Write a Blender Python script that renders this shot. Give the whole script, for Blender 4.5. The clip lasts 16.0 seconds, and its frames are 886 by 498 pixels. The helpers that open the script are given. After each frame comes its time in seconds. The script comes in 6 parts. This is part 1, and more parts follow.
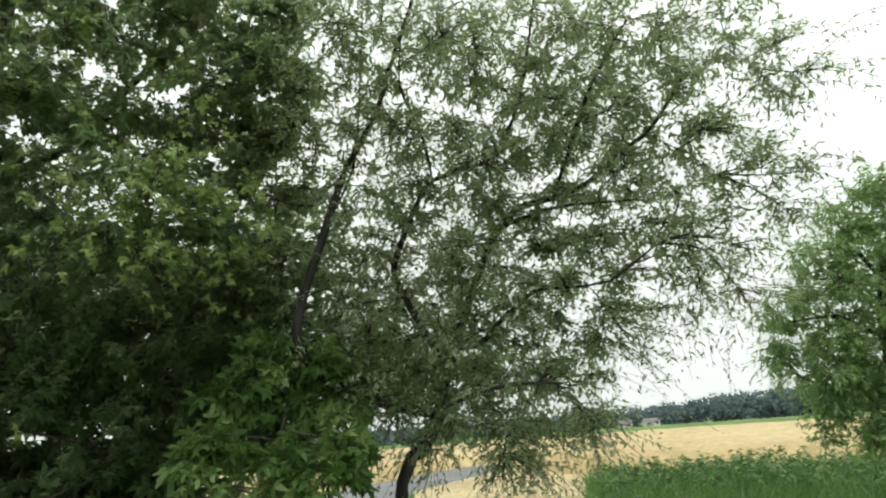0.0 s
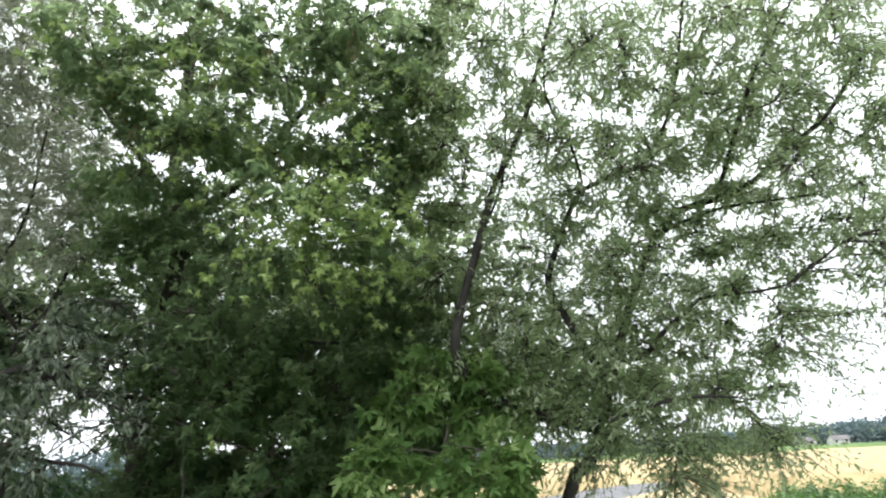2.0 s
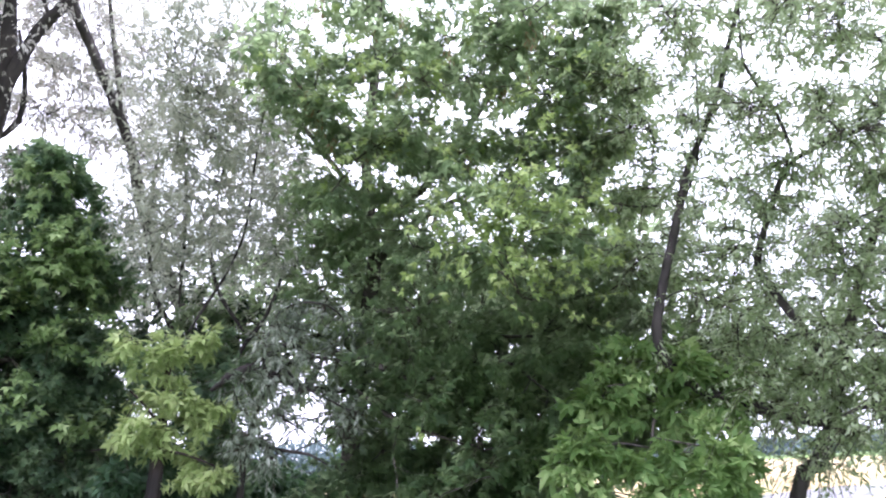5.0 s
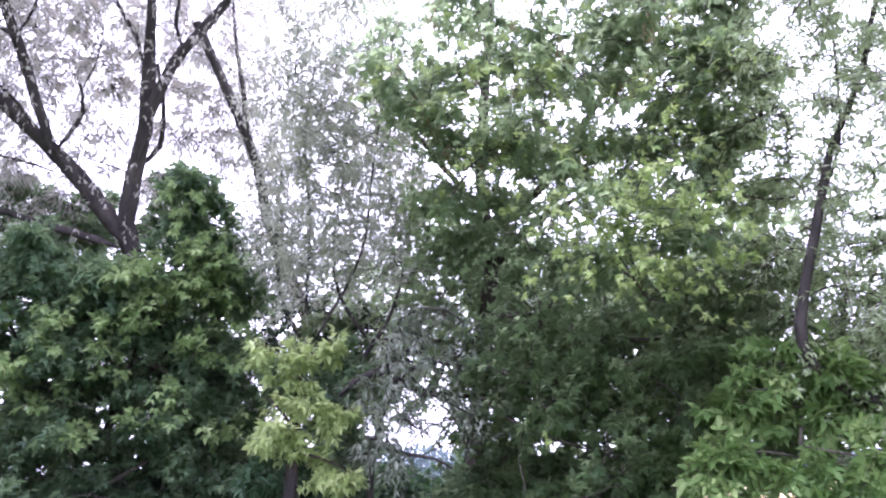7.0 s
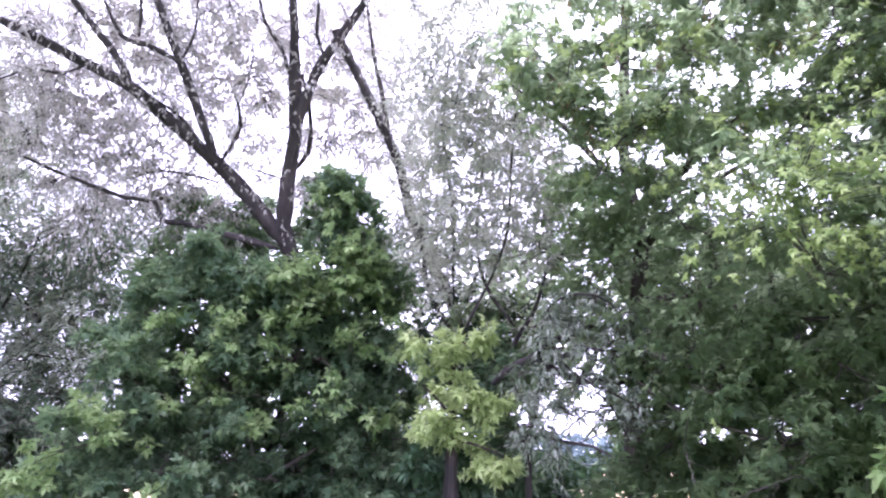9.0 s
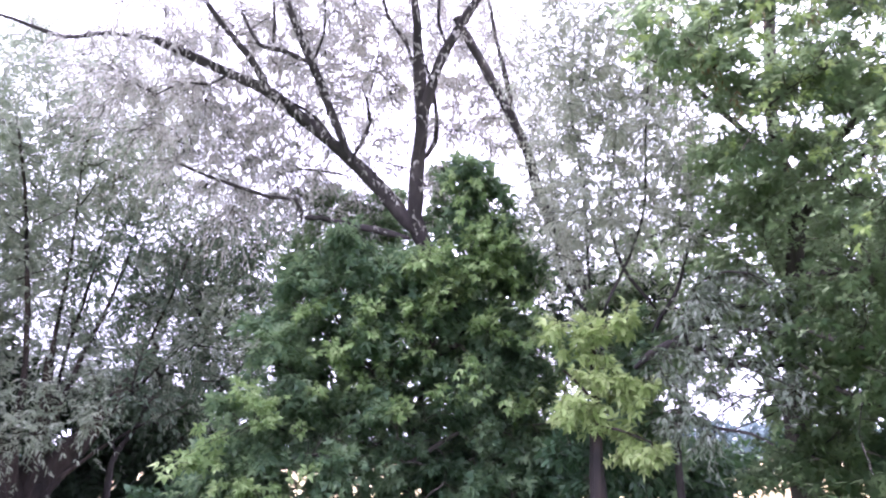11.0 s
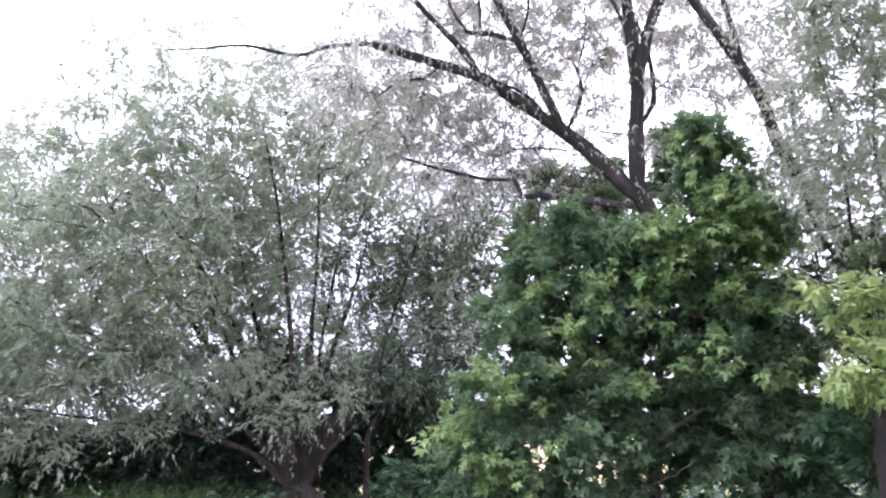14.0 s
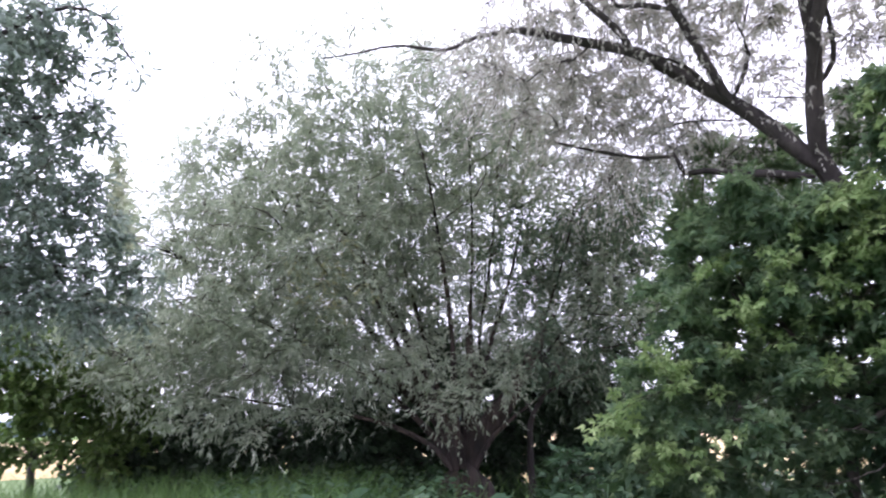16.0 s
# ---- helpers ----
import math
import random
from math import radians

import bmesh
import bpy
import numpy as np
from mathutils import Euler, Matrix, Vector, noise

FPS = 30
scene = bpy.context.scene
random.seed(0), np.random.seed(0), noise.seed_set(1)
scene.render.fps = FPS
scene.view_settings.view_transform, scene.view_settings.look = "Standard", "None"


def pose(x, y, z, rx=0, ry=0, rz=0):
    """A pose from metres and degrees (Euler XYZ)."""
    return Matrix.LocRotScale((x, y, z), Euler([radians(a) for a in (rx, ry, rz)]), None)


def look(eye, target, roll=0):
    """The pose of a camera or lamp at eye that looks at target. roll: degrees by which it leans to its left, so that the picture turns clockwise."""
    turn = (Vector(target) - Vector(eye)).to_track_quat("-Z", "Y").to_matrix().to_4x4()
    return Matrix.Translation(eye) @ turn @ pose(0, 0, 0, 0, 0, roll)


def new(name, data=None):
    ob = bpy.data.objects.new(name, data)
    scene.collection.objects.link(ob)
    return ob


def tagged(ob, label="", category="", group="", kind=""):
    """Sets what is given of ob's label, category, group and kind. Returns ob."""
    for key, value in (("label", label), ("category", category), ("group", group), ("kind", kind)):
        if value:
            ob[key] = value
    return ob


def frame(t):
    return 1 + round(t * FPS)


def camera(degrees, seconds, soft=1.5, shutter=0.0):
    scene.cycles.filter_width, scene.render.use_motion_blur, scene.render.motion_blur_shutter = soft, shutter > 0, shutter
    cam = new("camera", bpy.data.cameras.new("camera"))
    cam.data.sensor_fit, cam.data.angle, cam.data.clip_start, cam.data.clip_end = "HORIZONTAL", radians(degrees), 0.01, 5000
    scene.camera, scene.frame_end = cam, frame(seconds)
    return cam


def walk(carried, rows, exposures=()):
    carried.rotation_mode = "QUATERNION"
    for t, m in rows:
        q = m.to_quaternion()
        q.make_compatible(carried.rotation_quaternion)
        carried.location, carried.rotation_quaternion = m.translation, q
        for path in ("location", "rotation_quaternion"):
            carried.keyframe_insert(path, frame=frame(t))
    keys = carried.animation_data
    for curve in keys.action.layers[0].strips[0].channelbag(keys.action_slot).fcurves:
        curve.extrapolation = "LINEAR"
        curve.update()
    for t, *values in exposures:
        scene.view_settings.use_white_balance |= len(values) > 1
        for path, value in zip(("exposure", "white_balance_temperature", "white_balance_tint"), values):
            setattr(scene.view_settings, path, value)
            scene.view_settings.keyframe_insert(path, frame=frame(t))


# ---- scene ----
# ---- camera and walk ----
cam = camera(67.01, 16.0, soft=2.0, shutter=0.4)
ROWS = [
    (0.0, -0.0, -0.001, 1.599, 104.53, 4.24, 1.1),
    (0.5, -0.008, 0.002, 1.597, 104.75, 3.64, 4.23),
    (1.0, -0.018, 0.017, 1.599, 105.48, 3.22, 7.72),
    (1.5, -0.027, 0.012, 1.604, 105.98, 3.3, 10.92),
    (2.0, -0.034, 0.005, 1.606, 106.48, 3.44, 14.0),
    (2.5, -0.045, 0.004, 1.608, 106.83, 3.24, 16.8),
    (3.0, -0.076, -0.005, 1.611, 107.07, 2.76, 18.86),
    (3.5, -0.099, -0.009, 1.611, 107.03, 2.8, 21.05),
    (4.0, -0.123, -0.013, 1.608, 106.77, 2.92, 23.7),
    (6.5, -0.229, -0.046, 1.614, 107.43, 1.91, 35.92),
    (7.0, -0.251, -0.057, 1.609, 107.59, 1.86, 38.17),
    (7.5, -0.27, -0.071, 1.615, 107.49, 1.88, 40.97),
    (8.0, -0.292, -0.089, 1.618, 107.16, 1.76, 43.95),
    (8.5, -0.312, -0.095, 1.609, 107.27, 1.69, 46.61),
    (9.0, -0.328, -0.109, 1.615, 106.94, 1.55, 50.01),
    (11.5, -0.427, -0.185, 1.621, 105.89, 1.02, 63.58),
    (12.0, -0.444, -0.215, 1.623, 105.71, 1.0, 66.7),
    (12.5, -0.459, -0.238, 1.629, 105.21, 0.83, 69.53),
    (13.0, -0.474, -0.268, 1.634, 105.0, 1.17, 73.01),
    (13.5, -0.491, -0.284, 1.639, 104.44, 1.38, 75.91),
    (14.0, -0.504, -0.315, 1.639, 104.28, 1.19, 78.83),
    (14.5, -0.507, -0.353, 1.641, 104.3, 0.87, 81.92),
    (15.0, -0.515, -0.383, 1.633, 104.16, 0.55, 84.74),
    (15.5, -0.519, -0.4, 1.64, 104.44, 0.85, 87.77),
    (16.0, -0.52, -0.425, 1.64, 103.49, 0.86, 91.54),
]
EXPOSURES = [(0.0, -0.73, 6650, -3), (0.9, -0.36, 6600, -2), (1.5, -0.13, 6400, 2), (2.5, 0.19, 6080, 9), (4.0, 0.67, 5800, 18), (6.5, 0.95, 5500, 37), (9.0, 1.18, 5450, 43), (12.5, 1.14, 5600, 36), (14.5, 0.82, 5700, 30), (16.0, 0.46, 5750, 28)]
walk(cam, [(t, pose(x, y, z, rx, ry, rz)) for t, x, y, z, rx, ry, rz in ROWS], EXPOSURES)

# ---- overcast sky and a weak, wide sun ----
SUN_UP, SUN_TURN = radians(66), radians(200)
world = bpy.data.worlds.new("sky")
scene.world = world
world.use_nodes = True
wn, wl = world.node_tree.nodes, world.node_tree.links
sky = wn.new("ShaderNodeTexSky")
sky.sky_type = "NISHITA"
sky.sun_disc = False
sky.sun_elevation, sky.sun_rotation = SUN_UP, SUN_TURN
sky.air_density, sky.dust_density = 1.0, 4.0
back = wn["Background"]
dim = wn.new("ShaderNodeMix")
dim.data_type, dim.blend_type = "RGBA", "MULTIPLY"
dim.inputs[0].default_value = 1.0
dim.inputs[7].default_value = (0.1, 0.1, 0.1, 1)
veil = wn.new("ShaderNodeMix")
veil.data_type = "RGBA"
veil.inputs[0].default_value = 0.9
# an overcast sky is about three times as bright overhead as at the horizon
way = wn.new("ShaderNodeTexCoord")
height = wn.new("ShaderNodeSeparateXYZ")
cloud = wn.new("ShaderNodeMapRange")
cloud.inputs["From Min"].default_value, cloud.inputs["From Max"].default_value = 0.0, 1.0
cloud.inputs["To Min"].default_value, cloud.inputs["To Max"].default_value = 1.8, 3.6
tone = wn.new("ShaderNodeMix")
tone.data_type, tone.blend_type = "RGBA", "MULTIPLY"
tone.inputs[0].default_value = 1.0
tone.inputs[7].default_value = (1.0, 0.99, 1.03, 1)
wl.new(way.outputs["Generated"], height.inputs[0])
wl.new(height.outputs["Z"], cloud.inputs["Value"])
wl.new(cloud.outputs["Result"], tone.inputs[6])
wl.new(tone.outputs[2], veil.inputs[7])
wl.new(sky.outputs[0], dim.inputs[6])
wl.new(dim.outputs[2], veil.inputs[6])
wl.new(veil.outputs[2], back.inputs[0])
back.inputs[1].default_value = 1.0
lamp = bpy.data.lights.new("sun", "SUN")
lamp.energy, lamp.angle, lamp.color = 1.2, radians(25), (1.0, 0.96, 0.9)
sun = new("sun", lamp)
sun.matrix_world = look((math.sin(SUN_TURN) * 60, math.cos(SUN_TURN) * 60, 60 * math.tan(SUN_UP)), (0, 0, 0))


# ---- materials ----
def material(name, rough=0.8):
    m = bpy.data.materials.new(name)
    m.use_nodes = True
    n, l = m.node_tree.nodes, m.node_tree.links
    n["Principled BSDF"].inputs["Roughness"].default_value = rough
    return m, n, l, n["Principled BSDF"]


def ramp(n, stops):
    r = n.new("ShaderNodeValToRGB")
    e = r.color_ramp.elements
    while len(e) < len(stops):
        e.new(0.5)
    for i, (p, c) in enumerate(stops):
        e[i].position, e[i].color = p, (*c, 1)
    return r


def leaf_material(name, dark, mid, light, through_colour, share=0.4, rough=0.5, gloss=0.4):
    """Leaves: colour by island and by place, a waxy top and light let through."""
    m, n, l, b = material(name, rough)
    geo, info = n.new("ShaderNodeNewGeometry"), n.new("ShaderNodeObjectInfo")
    add = n.new("ShaderNodeMath")
    add.operation = "ADD"
    fract = n.new("ShaderNodeMath")
    fract.operation = "FRACT"
    l.new(geo.outputs["Random Per Island"], add.inputs[0])
    l.new(info.outputs["Random"], add.inputs[1])
    l.new(add.outputs[0], fract.inputs[0])
    tex = n.new("ShaderNodeTexNoise")
    tex.inputs["Scale"].default_value, tex.inputs["Detail"].default_value = 2.6, 1.0
    l.new(geo.outputs["Position"], tex.inputs["Vector"])
    mix = n.new("ShaderNodeMath")
    mix.operation = "MULTIPLY_ADD"
    mix.inputs[1].default_value = 0.5
    l.new(fract.outputs[0], mix.inputs[0])
    half = n.new("ShaderNodeMapRange")
    half.inputs["From Min"].default_value, half.inputs["From Max"].default_value = 0.3, 0.7
    half.inputs["To Max"].default_value = 0.5
    l.new(tex.outputs["Fac"], half.inputs["Value"])
    l.new(half.outputs[0], mix.inputs[2])
    col = ramp(n, [(0.15, dark), (0.5, mid), (0.85, light)])
    l.new(mix.outputs[0], col.inputs[0])
    l.new(col.outputs[0], b.inputs["Base Color"])
    b.inputs["Specular IOR Level"].default_value = gloss
    tr = n.new("ShaderNodeBsdfTranslucent")
    tint = n.new("ShaderNodeMix")
    tint.data_type, tint.blend_type = "RGBA", "MIX"
    tint.inputs[0].default_value = 0.6
    tint.inputs[7].default_value = (*through_colour, 1)
    l.new(col.outputs[0], tint.inputs[6])
    l.new(tint.outputs[2], tr.inputs["Color"])
    both = n.new("ShaderNodeMixShader")
    both.inputs[0].default_value = share
    l.new(b.outputs[0], both.inputs[1])
    l.new(tr.outputs[0], both.inputs[2])
    l.new(both.outputs[0], n["Material Output"].inputs["Surface"])
    return m


def bark_material(name, dark, light, scale=14.0, depth=0.03):
    m, n, l, b = material(name, 0.9)
    co = n.new("ShaderNodeTexCoord")
    mp = n.new("ShaderNodeMapping")
    mp.inputs["Scale"].default_value = (scale, scale, scale * 0.22)
    l.new(co.outputs["Object"], mp.inputs[0])
    tex = n.new("ShaderNodeTexNoise")
    tex.inputs["Scale"].default_value, tex.inputs["Detail"].default_value, tex.inputs["Distortion"].default_value = 1.0, 8.0, 0.8
    l.new(mp.outputs[0], tex.inputs["Vector"])
    big = n.new("ShaderNodeTexNoise")
    big.inputs["Scale"].default_value = 2.2
    l.new(co.outputs["Object"], big.inputs["Vector"])
    mul = n.new("ShaderNodeMath")
    mul.operation = "MULTIPLY"
    l.new(tex.outputs["Fac"], mul.inputs[0])
    l.new(big.outputs["Fac"], mul.inputs[1])
    col = ramp(n, [(0.12, dark), (0.42, light)])
    l.new(mul.outputs[0], col.inputs[0])
    l.new(col.outputs[0], b.inputs["Base Color"])
    bump = n.new("ShaderNodeBump")
    bump.inputs["Strength"].default_value, bump.inputs["Distance"].default_value = 0.9, depth
    l.new(tex.outputs["Fac"], bump.inputs["Height"])
    l.new(bump.outputs[0], b.inputs["Normal"])
    return m


def field_material(name, stops, small, large, bump_height=0.1, rough=0.9, stretch=(1, 1, 1)):
    """Ground covers: colour by two sizes of noise, with relief."""
    m, n, l, b = material(name, rough)
    co = n.new("ShaderNodeNewGeometry")
    mp = n.new("ShaderNodeMapping")
    mp.inputs["Scale"].default_value = stretch
    l.new(co.outputs["Position"], mp.inputs[0])
    a, c = n.new("ShaderNodeTexNoise"), n.new("ShaderNodeTexNoise")
    a.inputs["Scale"].default_value, a.inputs["Detail"].default_value = small, 6.0
    c.inputs["Scale"].default_value, c.inputs["Detail"].default_value = large, 3.0
    l.new(mp.outputs[0], a.inputs["Vector"])
    l.new(mp.outputs[0], c.inputs["Vector"])
    mix = n.new("ShaderNodeMix")
    mix.inputs[0].default_value = 0.55
    l.new(a.outputs["Fac"], mix.inputs[2])
    l.new(c.outputs["Fac"], mix.inputs[3])
    col = ramp(n, stops)
    l.new(mix.outputs[0], col.inputs[0])
    l.new(col.outputs[0], b.inputs["Base Color"])
    bump = n.new("ShaderNodeBump")
    bump.inputs["Strength"].default_value, bump.inputs["Distance"].default_value = 0.8, bump_height
    l.new(a.outputs["Fac"], bump.inputs["Height"])
    l.new(bump.outputs[0], b.inputs["Normal"])
    return m


# WILLOW is lightened to take in lens flare.
WILLOW = leaf_material("willow_leaf", (0.125, 0.18, 0.078), (0.285, 0.36, 0.19), (0.52, 0.58, 0.42), (0.45, 0.56, 0.26), 0.56)
ROUGH_WILLOW = leaf_material("rough_willow_leaf", (0.065, 0.09, 0.058), (0.21, 0.255, 0.18), (0.49, 0.525, 0.44), (0.29, 0.36, 0.21), 0.42)
BUSH_WILLOW = leaf_material("bush_willow_leaf", (0.10, 0.18, 0.055), (0.21, 0.32, 0.12), (0.38, 0.47, 0.25), (0.38, 0.55, 0.2), 0.5)
HAWTHORN = leaf_material("hawthorn_leaf", (0.05, 0.09, 0.028), (0.095, 0.15, 0.045), (0.18, 0.24, 0.08), (0.20, 0.32, 0.06), 0.4)
PALE_WILLOW = leaf_material("pale_willow_leaf", (0.22, 0.22, 0.11), (0.37, 0.37, 0.20), (0.52, 0.51, 0.32), (0.42, 0.42, 0.20), 0.5)
SEED = leaf_material("maple_key", (0.12, 0.09, 0.04), (0.20, 0.15, 0.07), (0.30, 0.23, 0.12), (0.28, 0.21, 0.09), 0.35)
# Silver, grey and olive-grey tones are lifted and greyed to imitate veiling glare.
SILVER = leaf_material("silver_willow_leaf_glare", (0.18, 0.225, 0.155), (0.315, 0.36, 0.265), (0.50, 0.53, 0.42), (0.38, 0.44, 0.27), 0.53)
GREY = leaf_material("grey_willow_leaf_glare", (0.30, 0.30, 0.25), (0.49, 0.485, 0.41), (0.66, 0.645, 0.575), (0.58, 0.57, 0.47), 0.58)
ASH = leaf_material("olive_grey_willow_leaf_glare", (0.22, 0.245, 0.17), (0.40, 0.425, 0.325), (0.60, 0.61, 0.51), (0.50, 0.53, 0.38), 0.56)
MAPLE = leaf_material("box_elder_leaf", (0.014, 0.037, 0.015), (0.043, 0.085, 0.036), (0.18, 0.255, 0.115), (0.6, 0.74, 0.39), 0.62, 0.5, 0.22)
# Lighter, bluer copy of MAPLE: the bush's brighter light sits in its colour.
LIT_BLUE_MAPLE = leaf_material("lit_bluish_box_elder_leaf", (0.03, 0.07, 0.038), (0.088, 0.155, 0.084), (0.245, 0.335, 0.175), (0.33, 0.46, 0.2), 0.52, 0.45, 0.35)
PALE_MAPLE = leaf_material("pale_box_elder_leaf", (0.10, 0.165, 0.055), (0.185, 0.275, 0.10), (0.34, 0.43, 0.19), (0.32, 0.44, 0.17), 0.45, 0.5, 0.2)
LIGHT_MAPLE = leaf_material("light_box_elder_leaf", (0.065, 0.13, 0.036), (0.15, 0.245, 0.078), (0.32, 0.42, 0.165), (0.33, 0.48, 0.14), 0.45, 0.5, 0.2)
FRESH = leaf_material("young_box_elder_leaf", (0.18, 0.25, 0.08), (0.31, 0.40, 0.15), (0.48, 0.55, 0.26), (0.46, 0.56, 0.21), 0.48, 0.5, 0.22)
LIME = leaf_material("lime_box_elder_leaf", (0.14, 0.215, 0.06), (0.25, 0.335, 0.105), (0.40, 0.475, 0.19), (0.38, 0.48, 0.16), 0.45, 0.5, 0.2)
FRUIT = leaf_material("orchard_leaf", (0.11, 0.155, 0.13), (0.195, 0.25, 0.215), (0.35, 0.40, 0.355), (0.31, 0.39, 0.25), 0.48)
SALLOW = leaf_material("sallow_leaf", (0.05, 0.08, 0.05), (0.10, 0.145, 0.095), (0.22, 0.27, 0.20), (0.16, 0.25, 0.10), 0.4)
# Leaf tone darkened to stand for deep shade; used by two filler shrubs.
SHADE = leaf_material("shade_toned_leaf", (0.022, 0.04, 0.022), (0.038, 0.065, 0.035), (0.065, 0.10, 0.055), (0.06, 0.12, 0.03), 0.3)
HERB = leaf_material("herb_leaf", (0.032, 0.07, 0.034), (0.055, 0.11, 0.055), (0.10, 0.165, 0.09), (0.10, 0.19, 0.05), 0.35)
BLADE = leaf_material("grass_blade", (0.05, 0.11, 0.03), (0.092, 0.175, 0.046), (0.165, 0.25, 0.08), (0.13, 0.25, 0.045), 0.35)
# Distance haze is mixed into this blue-grey leaf colour.
HAZED_FARLEAF = leaf_material("far_wood_hazed_leaf", (0.13, 0.175, 0.18), (0.147, 0.193, 0.197), (0.17, 0.215, 0.22), (0.15, 0.21, 0.19), 0.2, 0.8, 0.1)
BARK = bark_material("dark_willow_bark", (0.018, 0.0145, 0.0135), (0.072, 0.06, 0.056))
BARK_OLD = bark_material("cracked_pollard_bark", (0.006, 0.004, 0.003), (0.07, 0.05, 0.038), 9.0, 0.1)
BARK_GREY = bark_material("grey_brown_bark", (0.035, 0.03, 0.024), (0.13, 0.112, 0.094))
TWIG = bark_material("willow_twig", (0.035, 0.028, 0.02), (0.11, 0.09, 0.065), 40.0)
SOIL = field_material("grassy_soil", [(0.3, (0.03, 0.05, 0.015)), (0.5, (0.06, 0.11, 0.025)), (0.7, (0.12, 0.17, 0.05))], 3.0, 0.2)
WHEAT = field_material("ripe_wheat", [(0.3, (0.30, 0.215, 0.095)), (0.5, (0.46, 0.35, 0.175)), (0.7, (0.60, 0.49, 0.28))], 2.5, 0.11, 0.2)
STRAW = field_material("dry_verge", [(0.3, (0.24, 0.18, 0.09)), (0.5, (0.42, 0.33, 0.175)), (0.7, (0.56, 0.46, 0.27))], 5.0, 0.3, 0.08)
MAIZE = field_material("green_maize", [(0.3, (0.05, 0.10, 0.02)), (0.5, (0.10, 0.17, 0.035)), (0.7, (0.17, 0.24, 0.06))], 1.5, 0.1, 0.2)
ASPHALT = field_material("worn_asphalt", [(0.3, (0.10, 0.10, 0.10)), (0.5, (0.15, 0.15, 0.15)), (0.7, (0.21, 0.21, 0.21))], 30.0, 0.6, 0.01)
PLASTER = field_material("white_plaster", [(0.3, (0.6, 0.58, 0.55)), (0.7, (0.75, 0.74, 0.7))], 2.0, 0.3, 0.01)
GLASS = material("window_glass", 0.1)[0]
GLASS.node_tree.nodes["Principled BSDF"].inputs["Base Color"].default_value = (0.03, 0.035, 0.04, 1)
ROOFING = field_material("weathered_roof", [(0.3, (0.13, 0.12, 0.12)), (0.7, (0.20, 0.185, 0.18))], 3.0, 0.3, 0.03)


# ---- mesh helpers ----
def mesh_from(name, verts, faces, mat):
    """A mesh from arrays: verts (n, 3), faces (m, 3 or 4)."""
    verts, faces = np.asarray(verts, np.float32), np.asarray(faces, np.int32)
    me = bpy.data.meshes.new(name)
    me.vertices.add(len(verts))
    me.vertices.foreach_set("co", verts.ravel())
    k = faces.shape[1]
    me.loops.add(faces.size)
    me.loops.foreach_set("vertex_index", faces.ravel())
    me.polygons.add(len(faces))
    me.polygons.foreach_set("loop_start", np.arange(0, faces.size, k, dtype=np.int32))
    me.update(calc_edges=True)
    me.materials.append(mat)
    return me


def part(name, me, parent, label="", kind=""):
    ob = new(name, me)
    ob.parent = parent
    return tagged(ob, label=label, kind=kind)


def unit(v):
    return v / np.maximum(np.linalg.norm(v, axis=-1, keepdims=True), 1e-9)


def spline(points, step=0.12):
    """A smooth dense line through the points."""
    p = np.array(points, float)
    p = np.vstack([2 * p[0] - p[1], p, 2 * p[-1] - p[-2]])
    out = []
    for i in range(1, len(p) - 2):
        a, b, c, d = p[i - 1:i + 3]
        n = max(2, int(np.linalg.norm(c - b) / step))
        for u in np.arange(n) / n:
            out.append(0.5 * (2 * b + (c - a) * u + (2 * a - 5 * b + 4 * c - d) * u * u + (3 * b - a - 3 * c + d) * u ** 3))
    out.append(p[-2])
    return np.array(out)


def tubes(lines, radii, sides):
    """Tapered tubes along lines (m, k, 3) with radii (m, k); returns verts, quads."""
    m, k, _ = lines.shape
    tan = unit(np.gradient(lines, axis=1))
    ref = np.eye(3)[np.abs(lines[:, -1] - lines[:, 0]).argmin(1)][:, None]
    u = unit(np.cross(tan, ref))
    v = np.cross(tan, u)
    ang = np.arange(sides) * 2 * math.pi / sides
    ring = u[:, :, None] * np.cos(ang)[:, None] + v[:, :, None] * np.sin(ang)[:, None]
    verts = lines[:, :, None] + ring * radii[:, :, None, None]
    idx = np.arange(m * k * sides).reshape(m, k, sides)
    a, b = idx[:, :-1], idx[:, 1:]
    quads = np.stack([a, np.roll(a, -1, 2), np.roll(b, -1, 2), b], -1)
    return verts.reshape(-1, 3), quads.reshape(-1, 4)


def limb_mesh(name, line, r0, r1, mat, rng, sides=12, flare=0.0, power=0.8):
    """A trunk or limb: a tapered tube with bumps and a flared foot."""
    k = len(line)
    u = np.linspace(0, 1, k)
    rad = r0 + (r1 - r0) * u ** power + flare * np.exp(-u * k * 0.12 / 0.25)
    rad = rad * (1 + 0.08 * np.interp(np.arange(k), np.arange(0, k + 3, 3), rng.randn(len(np.arange(0, k + 3, 3)))))
    wob = np.cumsum(rng.randn(k, 3) * 0.014 * r0 ** 0.5, axis=0)
    wob -= np.linspace(0, 1, k)[:, None] * wob[-1]
    if r1 > r0:
        rad[-5:] *= np.array([1.0, 0.94, 0.8, 0.5, 0.06])
    if not flare:
        rad[:3] *= np.array([0.35, 0.8, 0.95])
    verts, quads = tubes((line + wob)[None], rad[None], sides)
    cen = np.repeat(line + wob, sides, axis=0)
    ang, run = np.tile(np.arange(sides) * 2 * math.pi / sides, k), np.repeat(np.arange(k) * 0.12, sides)
    ridge = sum(a * np.sin(m * ang + ph + w * run) for m, a, ph, w in ((2, 0.07, rng.rand() * 6, 1.1), (3, 0.08, rng.rand() * 6, -1.7), (5, 0.06, rng.rand() * 6, 2.6)))
